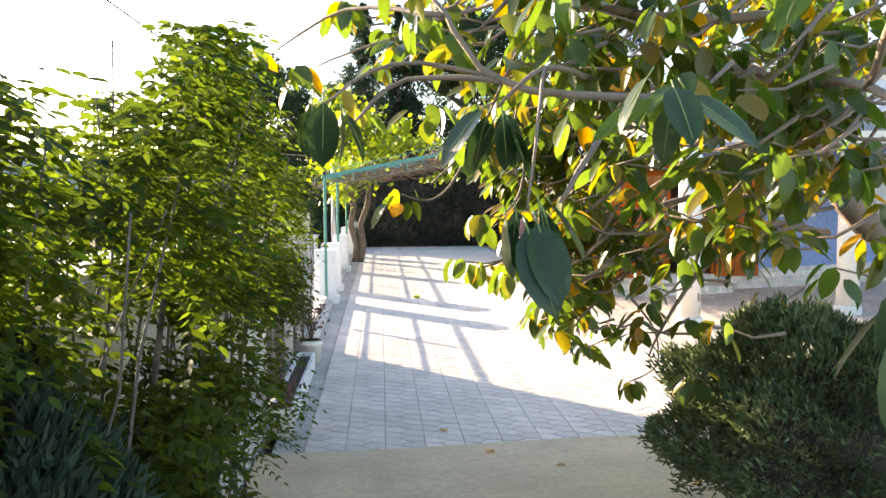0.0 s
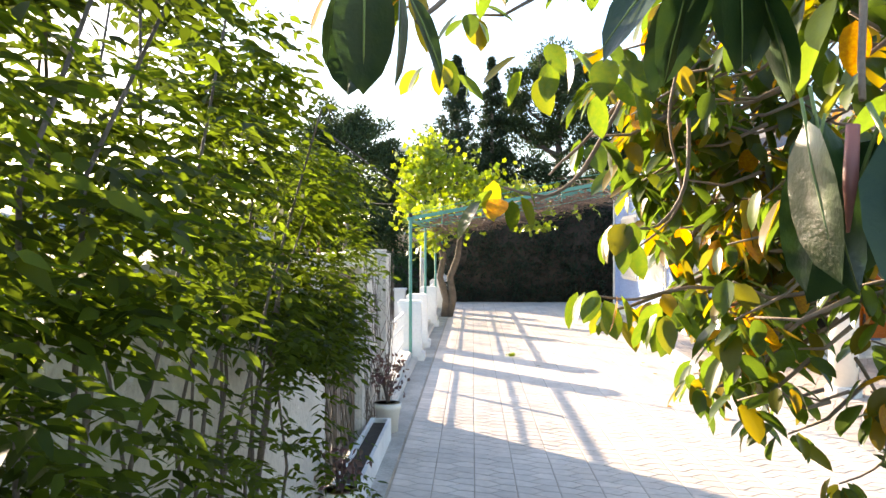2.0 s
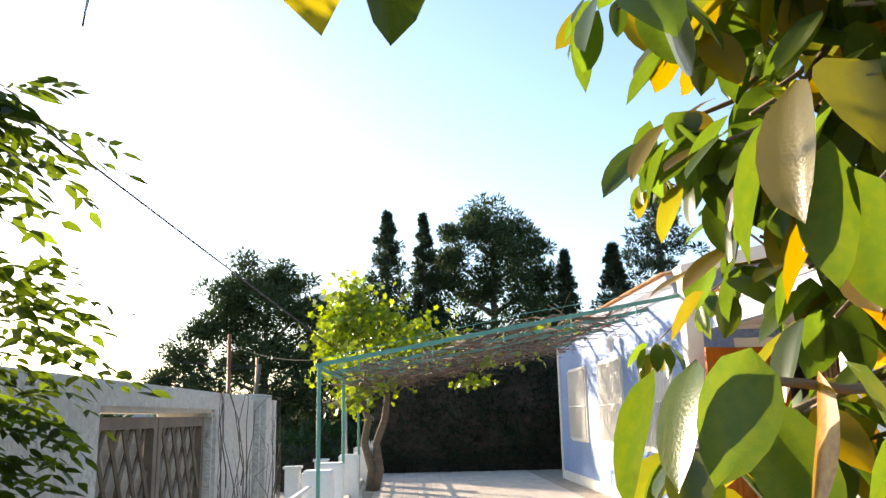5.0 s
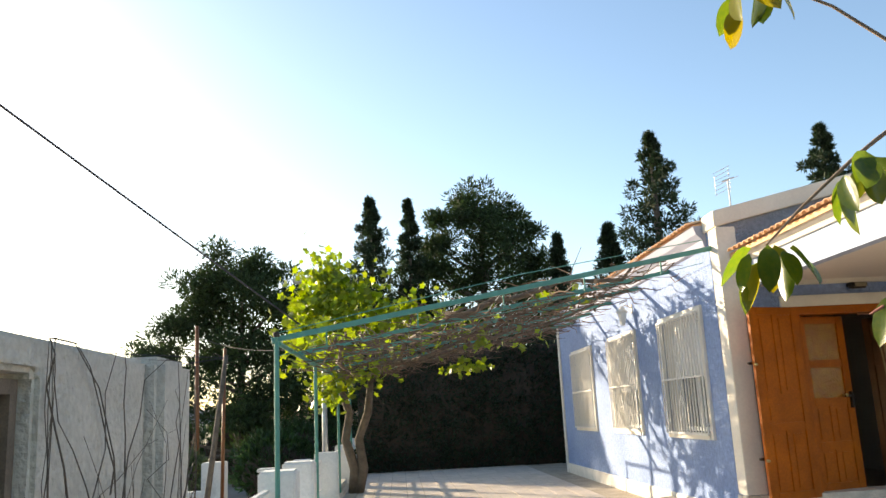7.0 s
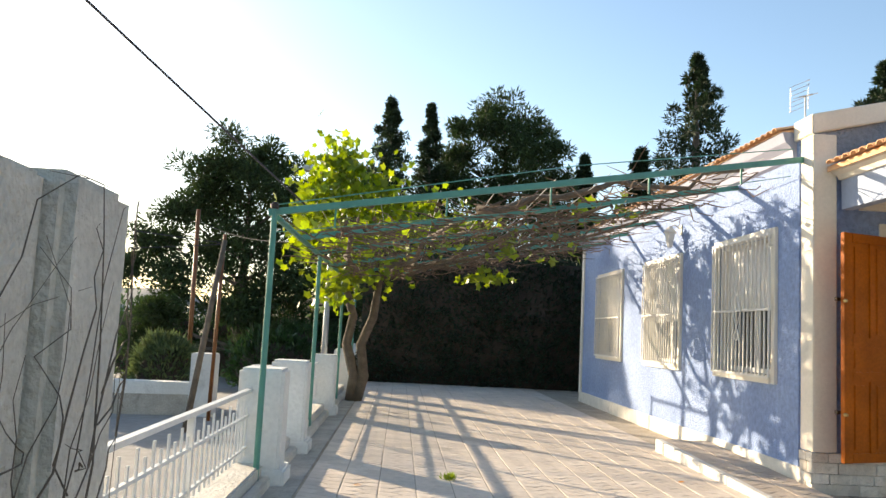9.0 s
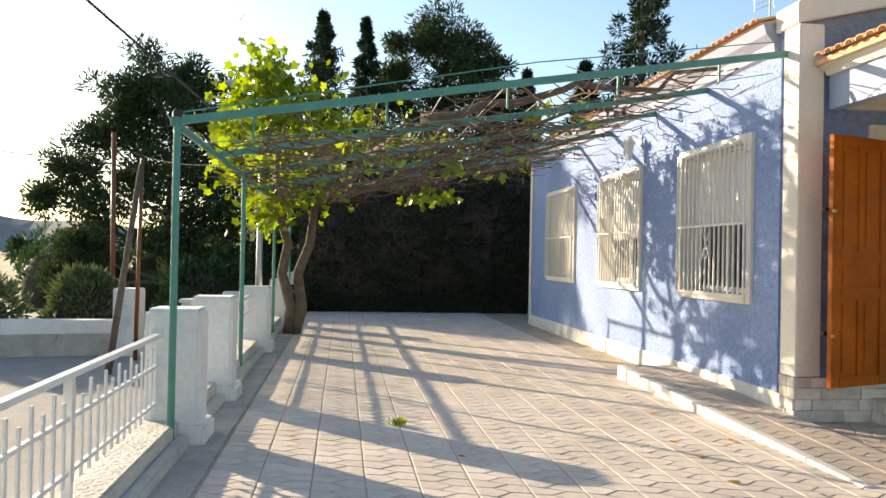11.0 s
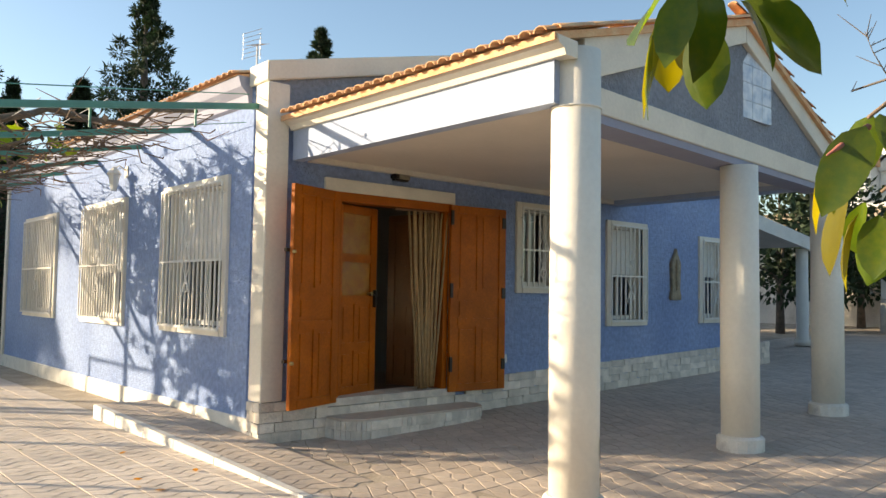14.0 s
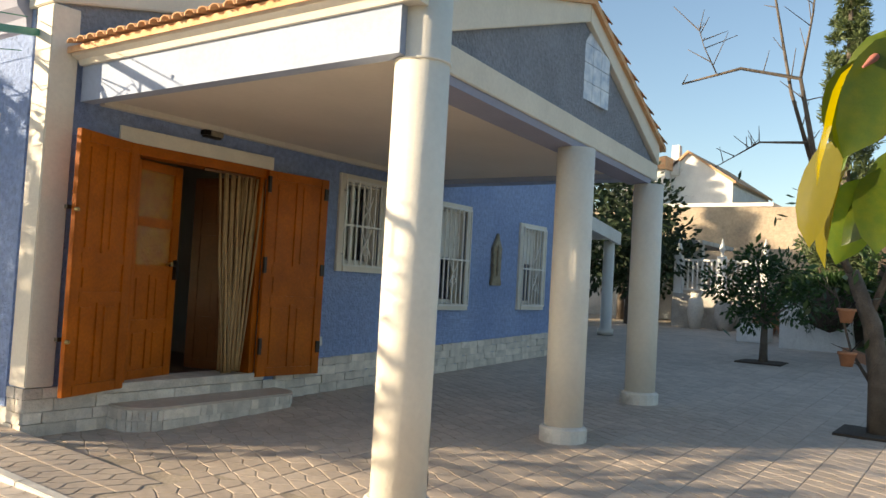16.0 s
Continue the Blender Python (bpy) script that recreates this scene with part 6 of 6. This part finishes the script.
for k in range(16):
    x, y = -30 - 14 * k + random.uniform(-6, 6), 90 + 9 * k + random.uniform(-12, 12)
    z = ground_height(x, y)
    r = random.uniform(1.6, 3.2)
    t = thing("far_tree", (x, y, z), "distant rounded green tree in the fields", "tree", "field trees")
    part("trunk", Shape().tube([(x, y, z - 0.3), (x, y, z + r)], [0.25, 0.12], 6), M["bark"], t)
    v, f = needles([(x + random.gauss(0, r * 0.4), y + random.gauss(0, r * 0.3), z + r * 1.3 + random.gauss(0, r * 0.3)) for _ in range(12)], [r * 0.5] * 12, 40, 0.9, 0.3)
    stuff("crown", v, f, M["pine"], t)

# ---- the east garden ----


def leafy(name, at, label, lobes, per, size, material, trunk_r, lean=(0.0, 0.0), height=1.0):
    x, y, z = at
    t = thing(name, at, label, "tree")
    fork = (x + lean[0], y + lean[1], z + height)
    part("trunk", Shape().tube([(x, y, z - 0.05), (x + lean[0] * 0.4, y + lean[1] * 0.4, z + height * 0.5), fork], [trunk_r, trunk_r * 0.8, trunk_r * 0.65], 9), M["bark"], t, smooth=True)
    for dx, dy, dz, r in lobes:
        part("limb", Shape().tube([fork, ((fork[0] + x + dx) / 2, (fork[1] + y + dy) / 2, (fork[2] + z + dz) / 2 + 0.05), (x + dx, y + dy, z + dz)], [trunk_r * 0.45, trunk_r * 0.3, 0.012], 6), M["bark"], t)
    c = np.array([(x + dx, y + dy, z + dz) for dx, dy, dz, r in lobes])
    v, f = needles(c, [(r, r, r * 0.8) for *_, r in lobes], per, size, size * 0.5, -0.1)
    stuff("crown", v, f, material, t)
    return t


cz = rise(14.7)
leafy("citrus_tree", (14.7, 11.8, cz), "small round citrus tree in a square paving pit", [(0, 0, 1.25, 0.55), (0.3, 0.45, 1.05, 0.45), (-0.1, -0.5, 1.0, 0.45), (0.1, 0.7, 1.3, 0.4), (0, -0.35, 1.5, 0.4), (0.2, 0.2, 1.65, 0.35), (-0.2, 0.15, 0.75, 0.35)], 330, 0.10, M["citrus"], 0.075, height=0.6)
part("tree_pit", Shape().box(14.3, 15.1, 11.45, 12.15, cz - 0.05, cz + 0.012), M["soil"], None, "square earth pit in the paving", kind="structure", category="tree pit")

# the nearly bare tree with pots hung on its trunk
bz = rise(9.4)
bare = thing("bare_tree", (9.4, 9.5, bz), "nearly leafless tree with clay pots tied to its trunk", "tree")
part("trunk", Shape().tube([(9.4, 9.5, bz - 0.03), (9.38, 9.52, bz + 0.5), (9.32, 9.58, bz + 1.0), (9.2, 9.75, bz + 1.5)], [0.115, 0.095, 0.085, 0.06], 10), M["bark"], bare, smooth=True)
BARE_LIMBS = []
for pts, r in (([(9.2, 9.75, bz + 1.45), (9.1, 10.0, bz + 2.0), (9.0, 10.1, bz + 2.7), (8.9, 10.2, bz + 3.3), (8.7, 10.7, bz + 3.4), (8.5, 11.2, bz + 3.25)], 0.05),
               ([(9.3, 9.6, bz + 1.1), (9.25, 9.35, bz + 1.8), (9.2, 9.3, bz + 2.5), (9.3, 9.2, bz + 3.3)], 0.05),
               ([(9.05, 10.1, bz + 2.5), (9.0, 10.3, bz + 3.2), (8.9, 10.45, bz + 4.1), (8.85, 10.4, bz + 4.8)], 0.03),
               ([(8.9, 10.2, bz + 3.3), (8.85, 10.1, bz + 3.9), (8.8, 10.05, bz + 4.6)], 0.02),
               ([(9.0, 10.1, bz + 2.7), (9.1, 10.6, bz + 2.75), (9.0, 11.0, bz + 2.5)], 0.02),
               ([(9.4, 9.52, bz + 0.35), (9.3, 9.75, bz + 0.75), (9.25, 9.9, bz + 1.35)], 0.028),
               ([(8.6, 10.9, bz + 3.35), (8.5, 11.0, bz + 3.6), (8.45, 11.05, bz + 3.8)], 0.01)):
    BARE_LIMBS.append(pts)
    part("limb", Shape().tube(pts, [0.75 * r * (1 - 0.75 * i / (len(pts) - 1)) for i in range(len(pts))], 7), M["bark"], bare, smooth=True)
tw = Shape()
for i in range(70):
    pts = BARE_LIMBS[i % len(BARE_LIMBS)]
    k = random.randint(1, len(pts) - 1)
    a = Vector(pts[k - 1]).lerp(Vector(pts[k]), random.random())
    tw.tube([a, a + Vector((random.gauss(0, 0.14), random.gauss(0, 0.14), random.uniform(0.05, 0.3)))], [0.006, 0.003], 4)
part("twig_mass", tw, M["bark"], bare, "fine leafless twigs", kind="stuff")
n = 90
pos = np.array((9.1, 9.8, bz + 1.8)) + RNG.normal(size=(n, 3)) * np.array((0.3, 0.4, 0.5))
v, f = blades(pos, unit(n) + np.array((0, 0, -0.4)), 0.12, 0.05)
stuff("leaves", v, f, M["citrus"], bare, "sparse dark leaves")
part("tree_pit", Shape().box(9.05, 9.75, 9.15, 9.85, bz - 0.05, bz + 0.012), M["soil"], None, "square earth pit in the paving", kind="structure", category="tree pit")
for x, y, z in ((9.22, 9.68, bz + 1.02), (9.2, 9.66, bz + 0.62)):
    p = thing("hanging_pot", (x, y, z), "small clay pot tied to the tree trunk", "plant pot", "hanging pots")
    part("bowl", Shape().lathe(x - 0.06, y + 0.1, [(0.05, z), (0.075, z + 0.11), (0.085, z + 0.11), (0.085, z + 0.135), (0.06, z + 0.135)], 14), M["pot"], p, smooth=True)
    part("strap", Shape().tube([(x - 0.06, y + 0.1, z + 0.1), (x + 0.05, y, z + 0.25)], 0.006, 5), M["iron_dark"], p)

spire("cypress_tree", (19.5, 11.4, rise(19.5)), 9.6, 1.5, "tall narrow cypress column in the garden", 21, 0.15, "juniper", 0.22)
for x, y, r, h in ((18.2, 11.3, 0.9, 1.3), (20.2, 9.9, 1.0, 1.5), (16.5, 8.7, 0.8, 1.1), (21.5, 12.1, 0.9, 1.4), (22.0, 10.8, 1.0, 2.0), (17.5, 9.8, 0.9, 3.0), (15.8, 9.3, 0.8, 1.6), (20.5, 11.2, 1.1, 2.8)):
    z = rise(x)
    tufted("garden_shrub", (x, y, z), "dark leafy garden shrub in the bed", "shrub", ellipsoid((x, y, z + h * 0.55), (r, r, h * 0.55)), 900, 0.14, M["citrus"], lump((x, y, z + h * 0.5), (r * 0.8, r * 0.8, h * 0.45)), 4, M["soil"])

# planted bed with its kerb and a low whitewashed wall
part("garden_bed", Shape().add([(12.2, 6.0, rise(12.2) - 0.1), (24.0, 6.0, rise(24) - 0.1), (24.0, 10.4, rise(24) - 0.1), (17.2, 10.9, rise(17.2) - 0.1), (12.2, 8.8, rise(12.2) - 0.1), (12.2, 6.0, rise(12.2) + 0.10), (24.0, 6.0, rise(24) + 0.10), (24.0, 10.4, rise(24) + 0.10), (17.2, 10.9, rise(17.2) + 0.10), (12.2, 8.8, rise(12.2) + 0.10)],
     [(4, 3, 2, 1, 0), (5, 6, 7, 8, 9), (0, 1, 6, 5), (1, 2, 7, 6), (2, 3, 8, 7), (3, 4, 9, 8), (4, 0, 5, 9)]), M["grass"], None, "raised garden bed of short grass", kind="structure", category="garden bed")
n = 9000
gx_, gy_ = RNG.uniform(12.3, 18, n), RNG.uniform(6.2, 10.6, n)
keep = gy_ < 8.8 + (gx_ - 12.2) * 0.41
gx_, gy_ = gx_[keep], gy_[keep]
v, f = blades(np.stack([gx_, gy_, 0.035 * (gx_ - 4.6) + 0.09], axis=1), np.stack([RNG.normal(size=len(gx_)) * 0.3, RNG.normal(size=len(gx_)) * 0.3, np.ones(len(gx_))], axis=1), 0.07, 0.012)
stuff("grass", v, f, M["grass"], None, "short green lawn grass in the garden bed", "grass")
kb = thing("kerb_bed", (12.2, 8.8, rise(12.2)), "terracotta-coloured kerb edging the garden bed", "kerb", kind="structure")
for i in range(12):
    a, b = i / 12, (i + 1) / 12
    x0, y0, x1, y1 = 12.2 + 5 * a, 8.8 + 2.1 * a, 12.2 + 5 * b, 8.8 + 2.1 * b
    part("kerb_stone", Shape().add([(x0, y0, rise(x0) - 0.1), (x1 - 0.01, y1, rise(x1) - 0.1), (x1 - 0.05, y1 + 0.1, rise(x1) - 0.1), (x0 - 0.04, y0 + 0.1, rise(x0) - 0.1), (x0, y0, rise(x0) + 0.15), (x1 - 0.01, y1, rise(x1) + 0.15), (x1 - 0.05, y1 + 0.1, rise(x1) + 0.15), (x0 - 0.04, y0 + 0.1, rise(x0) + 0.15)],
         [(3, 2, 1, 0), (4, 5, 6, 7), (0, 1, 5, 4), (1, 2, 6, 5), (2, 3, 7, 6), (3, 0, 4, 7)]), M["pot"], kb)
gw2 = thing("garden_wall", (19.5, 11.6, rise(19.5)), "low whitewashed garden wall with a stepped end", "wall")
part("masonry", Shape().box(17.6, 18.0, 10.9, 12.2, rise(17.6) - 0.1, rise(17.6) + 0.85).box(18.0, 24.6, 11.9, 12.2, rise(18) - 0.1, rise(18) + 0.85), M["whitewash"], gw2, bevel=0.03)
part("coping", Shape().box(18.0, 24.6, 11.85, 12.25, rise(18) + 0.85, rise(18) + 0.9), M["whitewash"], gw2, bevel=0.015)

# terrace with a rough retaining wall, white railing and finials
TZ = rise(21.5)
ter = thing("raised_terrace", (22.0, 15.5, TZ), "raised terrace behind a rough stone retaining wall", "terrace")
part("retaining_wall", Shape().box(21.4, 21.8, 13.4, 15.7, TZ - 0.3, TZ + 0.86), M["concrete"], ter, "rough grey rubble retaining wall", bevel=0.03)
part("terrace_floor", Shape().box(21.8, 27.0, 12.3, 15.7, TZ - 0.3, TZ + 0.84), M["concrete"], ter)
rl = thing("terrace_railing", (21.6, 16.0, TZ + 0.86), "white iron terrace railing with upright bars", "railing")
part("top_rail", Shape().box(21.56, 21.64, 13.5, 15.6, TZ + 1.70, TZ + 1.76), M["white_iron"], rl)
part("bottom_rail", Shape().box(21.58, 21.62, 13.5, 15.6, TZ + 0.95, TZ + 0.99), M["white_iron"], rl)
for i in range(17):
    y = 13.55 + i * 0.12
    part("baluster", Shape().box(21.585, 21.615, y - 0.018, y + 0.018, TZ + 0.99, TZ + 1.70), M["white_iron"], rl)
for y in (13.45, 14.5, 15.6):
    p = thing("railing_pier", (21.6, y, TZ + 0.8), "white pier with a pointed finial", "pillar", "terrace piers")
    part("shaft", Shape().box(21.5, 21.7, y - 0.1, y + 0.1, TZ + 0.7, TZ + 1.85), M["whitewash"], p, bevel=0.01)
    part("finial", Shape().lathe(21.6, y, [(0.07, TZ + 1.85), (0.03, TZ + 1.93), (0.085, TZ + 2.02), (0.05, TZ + 2.12), (0.005, TZ + 2.3)], 12), M["whitewash"], p, smooth=True)
sh = thing("garden_shed", (24.5, 17.6, TZ), "low pale outbuilding with a dark window", "shed")
part("wall", wall_boxes(Shape(), "x", 24.0, 24.2, 15.75, 20.5, TZ - 0.3, TZ + 2.3, [(16.3, 16.9, TZ + 1.0, TZ + 1.8)]), M["whitewash_old"], sh)
part("roof", Shape().box(23.8, 27.0, 15.7, 20.7, TZ + 2.3, TZ + 2.42), M["concrete"], sh)
part("pane", Shape().box(24.1, 24.12, 16.3, 16.9, TZ + 1.0, TZ + 1.8), M["glass"], sh)
for i, (x, y, r, h, nm, mm) in enumerate(((21.0, 14.2, 0.26, 0.75, "stone_jar", "concrete"), (20.8, 13.2, 0.3, 0.6, "clay_pot", "pot"), (20.9, 14.9, 0.2, 0.9, "stone_jar", "whitewash_old"), (20.6, 12.7, 0.22, 0.45, "clay_pot", "pot"))):
    z = rise(x)
    p = thing(nm, (x, y, z), ("weathered stone jar by the retaining wall" if nm == "stone_jar" else "old clay pot by the retaining wall"), "pot")
    part("body", Shape().lathe(x, y, [(r * 0.6, z - 0.02), (r, z + h * 0.45), (r * 0.9, z + h * 0.8), (r * 0.6, z + h * 0.9), (r * 0.7, z + h), (r * 0.5, z + h * 0.98)], 16), M[mm], p, smooth=True)
tr = thing("planter_trough", (18.6, 12.9, rise(18.6)), "small white stone trough on the paving", "planter")
part("trough", Shape().box(18.3, 18.9, 12.6, 13.2, rise(18.6) - 0.02, rise(18.6) + 0.38), M["whitewash"], tr, bevel=0.02)
part("soil", Shape().box(18.36, 18.84, 12.66, 13.14, rise(18.6) + 0.38, rise(18.6) + 0.386), M["soil"], tr)

# hillside behind: retaining wall, flat-roofed block, white gabled house
hb = thing("hillside_wall", (31.0, 18.0, 1.0), "pale weathered hillside retaining wall", "wall")
part("masonry", Shape().box(30.5, 31.2, 12.0, 32.0, 0.0, 4.7), M["sandstone"], hb)
part("lower_ledge", Shape().box(28.6, 30.5, 12.0, 32.0, 0.0, 3.1), M["sandstone"], hb, bevel=0.05)
blk = thing("flat_roofed_block", (34.0, 19.5, 3.0), "flat-roofed pale outbuilding on the hillside", "building")
part("wall", Shape().box(33.0, 38.0, 16.0, 22.4, 1.0, 5.0), M["sandstone"], blk)
part("parapet", Shape().box(32.9, 38.1, 15.9, 22.5, 5.0, 5.15), M["whitewash"], blk)
part("window", Shape().box(32.97, 33.0, 17.2, 17.9, 4.2, 4.7), M["iron_dark"], blk)
blk2 = thing("flat_roofed_block", (33.0, 14.8, 3.0), "square sandy-coloured block on the hillside", "building")
part("wall", Shape().box(32.0, 36.0, 13.0, 14.7, 1.0, 5.4), M["sandstone"], blk2)
part("parapet", Shape().box(31.9, 36.1, 12.9, 14.8, 5.4, 5.55), M["sandstone"], blk2)
wh = thing("white_house", (41.0, 24.0, 4.0), "white two-storey gabled house on the hillside", "house")
part("wall", Shape().prism([(19.4, 2.0), (22.4, 2.0), (22.4, 7.7), (21.6, 8.5), (19.4, 7.0)], "x", 40.0, 47.0), M["whitewash"], wh)
part("roof", Shape().prism([(22.5, 7.6), (21.6, 8.5), (21.6, 8.62), (22.6, 7.7)], "x", 39.8, 47.2).prism([(19.25, 6.9), (19.2, 7.0), (21.6, 8.62), (21.6, 8.5)], "x", 39.8, 47.2), M["terracotta"], wh)
part("wing", Shape().box(39.0, 41.0, 22.42, 25.2, 2.0, 7.6), M["whitewash"], wh)
part("wing_roof", Shape().prism([(22.3, 7.6), (25.4, 7.6), (25.4, 7.75), (22.3, 8.2)], "x", 38.7, 41.2), M["terracotta"], wh)
part("chimney", Shape().box(39.8, 40.2, 22.0, 22.4, 7.4, 8.9), M["whitewash"], wh, bevel=0.02)
for y in (23.4,):
    part("window", Shape().box(38.97, 39.0, y, y + 0.8, 5.8, 6.8), M["iron_dark"], wh)
pine((44.0, 15.0, 2.0), 6.0, 0.4, "rounded pine on the hillside beyond the houses", [(0, 0, 5.2, 1.0), (0.8, 0.8, 4.6, 1.0), (-0.6, -0.9, 4.4, 1.0), (0, 1.4, 3.8, 1.0), (0, -1.2, 3.4, 1.0)], 31)
# dark trees between the house and the terrace
for k, (x, y, h) in enumerate(((21.0, 16.7, 4.2), (22.4, 17.5, 4.8), (20.2, 17.6, 4.4), (23.4, 16.9, 4.0))):
    z = rise(x)
    leafy("garden_tree", (x, y, z), "dark evergreen tree behind the house", [(0, 0, h * 0.85, h * 0.2), (0.5, 0.4, h * 0.65, h * 0.22), (-0.5, -0.4, h * 0.6, h * 0.22), (0.3, -0.6, h * 0.45, h * 0.2), (-0.3, 0.6, h * 0.4, h * 0.2), (0, 0, h * 0.3, h * 0.18)], 300, 0.2, M["cypress"], 0.12, height=h * 0.3)
# open lean-to beside the house
lt = thing("carport", (16.5, 16.0, rise(16.5)), "white-edged lean-to roof on a slender white column", "carport")
for y in (15.6, 19.5):
    z = rise(18.0)
    pc = part("post", Shape().lathe(17.05, y, [(0.17, z - 0.02), (0.17, z + 0.1), (0.12, z + 0.11), (0.12, 2.45)], 18), M["column"], lt, smooth=True)
part("roof", Shape().prism([(XE + 0.02, 3.05), (17.2, 2.5), (17.2, 2.62), (XE + 0.02, 3.2)], "y", 15.5, 22.0), M["whitewash"], lt)
part("fascia", Shape().prism([(XE + 0.02, 2.95), (17.25, 2.4), (17.25, 2.66), (XE + 0.02, 3.24)], "y", 15.42, 15.5), M["whitewash"], lt)

# ---- the paving: tiles of interlocking pieces, laid in strips ----
TS = 0.31
PIECES = [[(0.0, 0.08), (0.10, 0.03), (0.20, 0.11), (0.11, 0.20), (0.0, 0.23)], [(0.20, 0.11), (0.31, 0.08), (0.31, 0.23), (0.21, 0.27), (0.11, 0.20)],
          [(0.0, 0.23), (0.11, 0.20), (0.21, 0.27), (0.10, 0.34), (0.0, 0.39)], [(0.21, 0.27), (0.31, 0.23), (0.31, 0.39), (0.20, 0.42), (0.10, 0.34)]]


def tile_geometry():
    vs, fs = [], []
    for poly in PIECES:
        c = Vector((sum(p[0] for p in poly) / 5, sum(p[1] for p in poly) / 5))
        k = len(vs)
        for shrink, z in ((0.003, -0.012), (0.003, -0.002), (0.006, 0.0)):
            for p in poly:
                q = Vector(p)
                d = c - q
                q = q + d.normalized() * shrink * 2.0
                # strip edges stay a little wider apart
                x = min(max(q.x, 0.0020), TS - 0.0020)
                vs.append((x, q.y, z))
        fs.append(tuple(k + 10 + i for i in range(5)))
        for r in range(2):
            for i in range(5):
                j = (i + 1) % 5
                fs.append((k + r * 5 + i, k + r * 5 + j, k + r * 5 + 5 + j, k + r * 5 + 5 + i))
    return vs, fs


TV, TF = tile_geometry()


def tile_data(name, material):
    me = bpy.data.meshes.new(name)
    me.from_pydata(TV, [], TF)
    me.materials.append(material)
    return me


def lay(x0, x1, y0, y1, along, near, me, material, label, skip=None):
    """Strips of tiles; those inside the stretch `near` are pieces of their own, the rest one joined field."""
    tv = np.array(TV)
    quads = [f for f in TF if len(f) == 4]
    pents = [f for f in TF if len(f) == 5]
    vs, q4, p5, k = [], [], [], 0
    nx, ny = int(round((x1 - x0) / TS)), int(round((y1 - y0) / TS))
    for i in range(nx):
        for j in range(ny):
            cx, cy = x0 + i * TS, y0 + j * TS
            if skip and skip(cx + TS / 2, cy + TS / 2):
                continue
            off = (TS * 0.5) * ((i if along == "y" else j) % 2)
            if along == "y":
                m = Matrix.Translation((cx, cy + off, 0))
            else:
                m = Matrix.Translation((cx + off + TS, cy, 0)) @ Matrix.Rotation(radians(90), 4, "Z")
            z = rise(cx + TS / 2) + random.uniform(-0.0012, 0.0012)
            slope = 0.035 if 4.6 < cx + TS / 2 < 30.6 else 0.0
            mm = Matrix.Translation((0, 0, z)) @ m
            if slope:
                mm = Matrix.Translation((cx + TS / 2, cy, z)) @ Matrix.Rotation(-math.atan(slope), 4, "Y") @ Matrix.Translation((-cx - TS / 2, -cy, 0)) @ m
            if near[0] <= cx <= near[1] and near[2] <= cy <= near[3]:
                ob = new("paving_tile", me)
                ob.parent = patio
                ob.matrix_local = mm
            else:
                a = np.array(mm)
                vs.append(tv @ a[:3, :3].T + a[:3, 3])
                q4 += [tuple(t + k for t in f) for f in quads]
                p5 += [tuple(t + k for t in f) for f in pents]
                k += len(tv)
    big = bpy.data.meshes.new("paving_field")
    big.from_pydata(np.concatenate(vs).tolist(), [], q4 + p5)
    big.materials.append(material)
    ob = new("paving_field", big)
    ob.parent = patio
    tagged(ob, label, kind="stuff")


ROOT[patio.name] = Vector((0, 0, 0))


def west_skip(x, y):
    return y < 5.5


def east_skip(x, y):
    if x > XW - 0.08 and y > YF - 0.1 and x < XE + 0.1:
        return True
    if 14.3 < x < 15.1 and 11.45 < y < 12.15 or 9.05 < x < 9.75 and 9.15 < y < 9.85:
        return True
    if x > 12.0 and y < 8.8 + (x - 12.2) * 0.42 + 0.1:
        return True
    if x < XW and y > 12.75:
        return True
    return y < 6.3


lay(-0.46, -0.46 + 13 * TS, 5.40, 27.72, "y", (0.0, 3.4, 11.4, 15.9), tile_data("paving_tile", M["tile_w"]), M["tile_wj"], "pale interlocking paving of the terrace", west_skip)
lay(-0.46 + 13 * TS, -0.46 + 13 * TS + 57 * TS, 6.3, 16.84, "x", (3.4, 6.7, 9.6, 12.6), tile_data("paving_tile", M["tile_e"]), M["tile_ej"], "tan interlocking paving of the forecourt", east_skip)
# the sloping apron beside the house has its own few strips
am = tile_data("paving_tile", M["tile_e"])
for i in range(2):
    for j in range(14):
        y = 12.77 + j * TS * 0.97
        ob = new("paving_tile", am)
        ob.parent = patio
        ob.matrix_local = pose(3.43 + i * 0.318, y, 0.002 + 0.0335 * (y - 12.75), 1.92) @ Matrix.Diagonal((1.02, 0.97, 1, 1))

# fallen leaves and a weed in a joint
for k in range(26):
    x, y = random.uniform(0.0, 3.2), random.choice((random.uniform(4.6, 7.2), random.uniform(9, 16)))
    z = 0.016 if y < 6.2 else 0.004
    me = YELLOW if k % 3 else LEAVES[1]
    ob = new("fallen_leaf", me)
    s = random.uniform(0.05, 0.11)
    ob.matrix_world = pose(x, y, z + 0.004, random.uniform(-6, 10), random.uniform(-12, 12), random.uniform(0, 360)) @ Matrix.Diagonal((s, s, s * 0.6, 1))
    tagged(ob, "dry fallen fig leaf lying on the ground", "leaf", "fallen leaves")
weed = thing("weed", (0.77, 14.6, 0), "small yellow-green weed growing in a paving joint", "weed")
v, f = blades(np.tile(np.array((0.77, 14.6, 0.0)), (60, 1)) + RNG.normal(size=(60, 3)) * np.array((0.025, 0.025, 0.005)), unit(60) * 0.6 + np.array((0, 0, 0.8)), 0.07, 0.014)
stuff("leaves", v, f, M["vine"], weed)
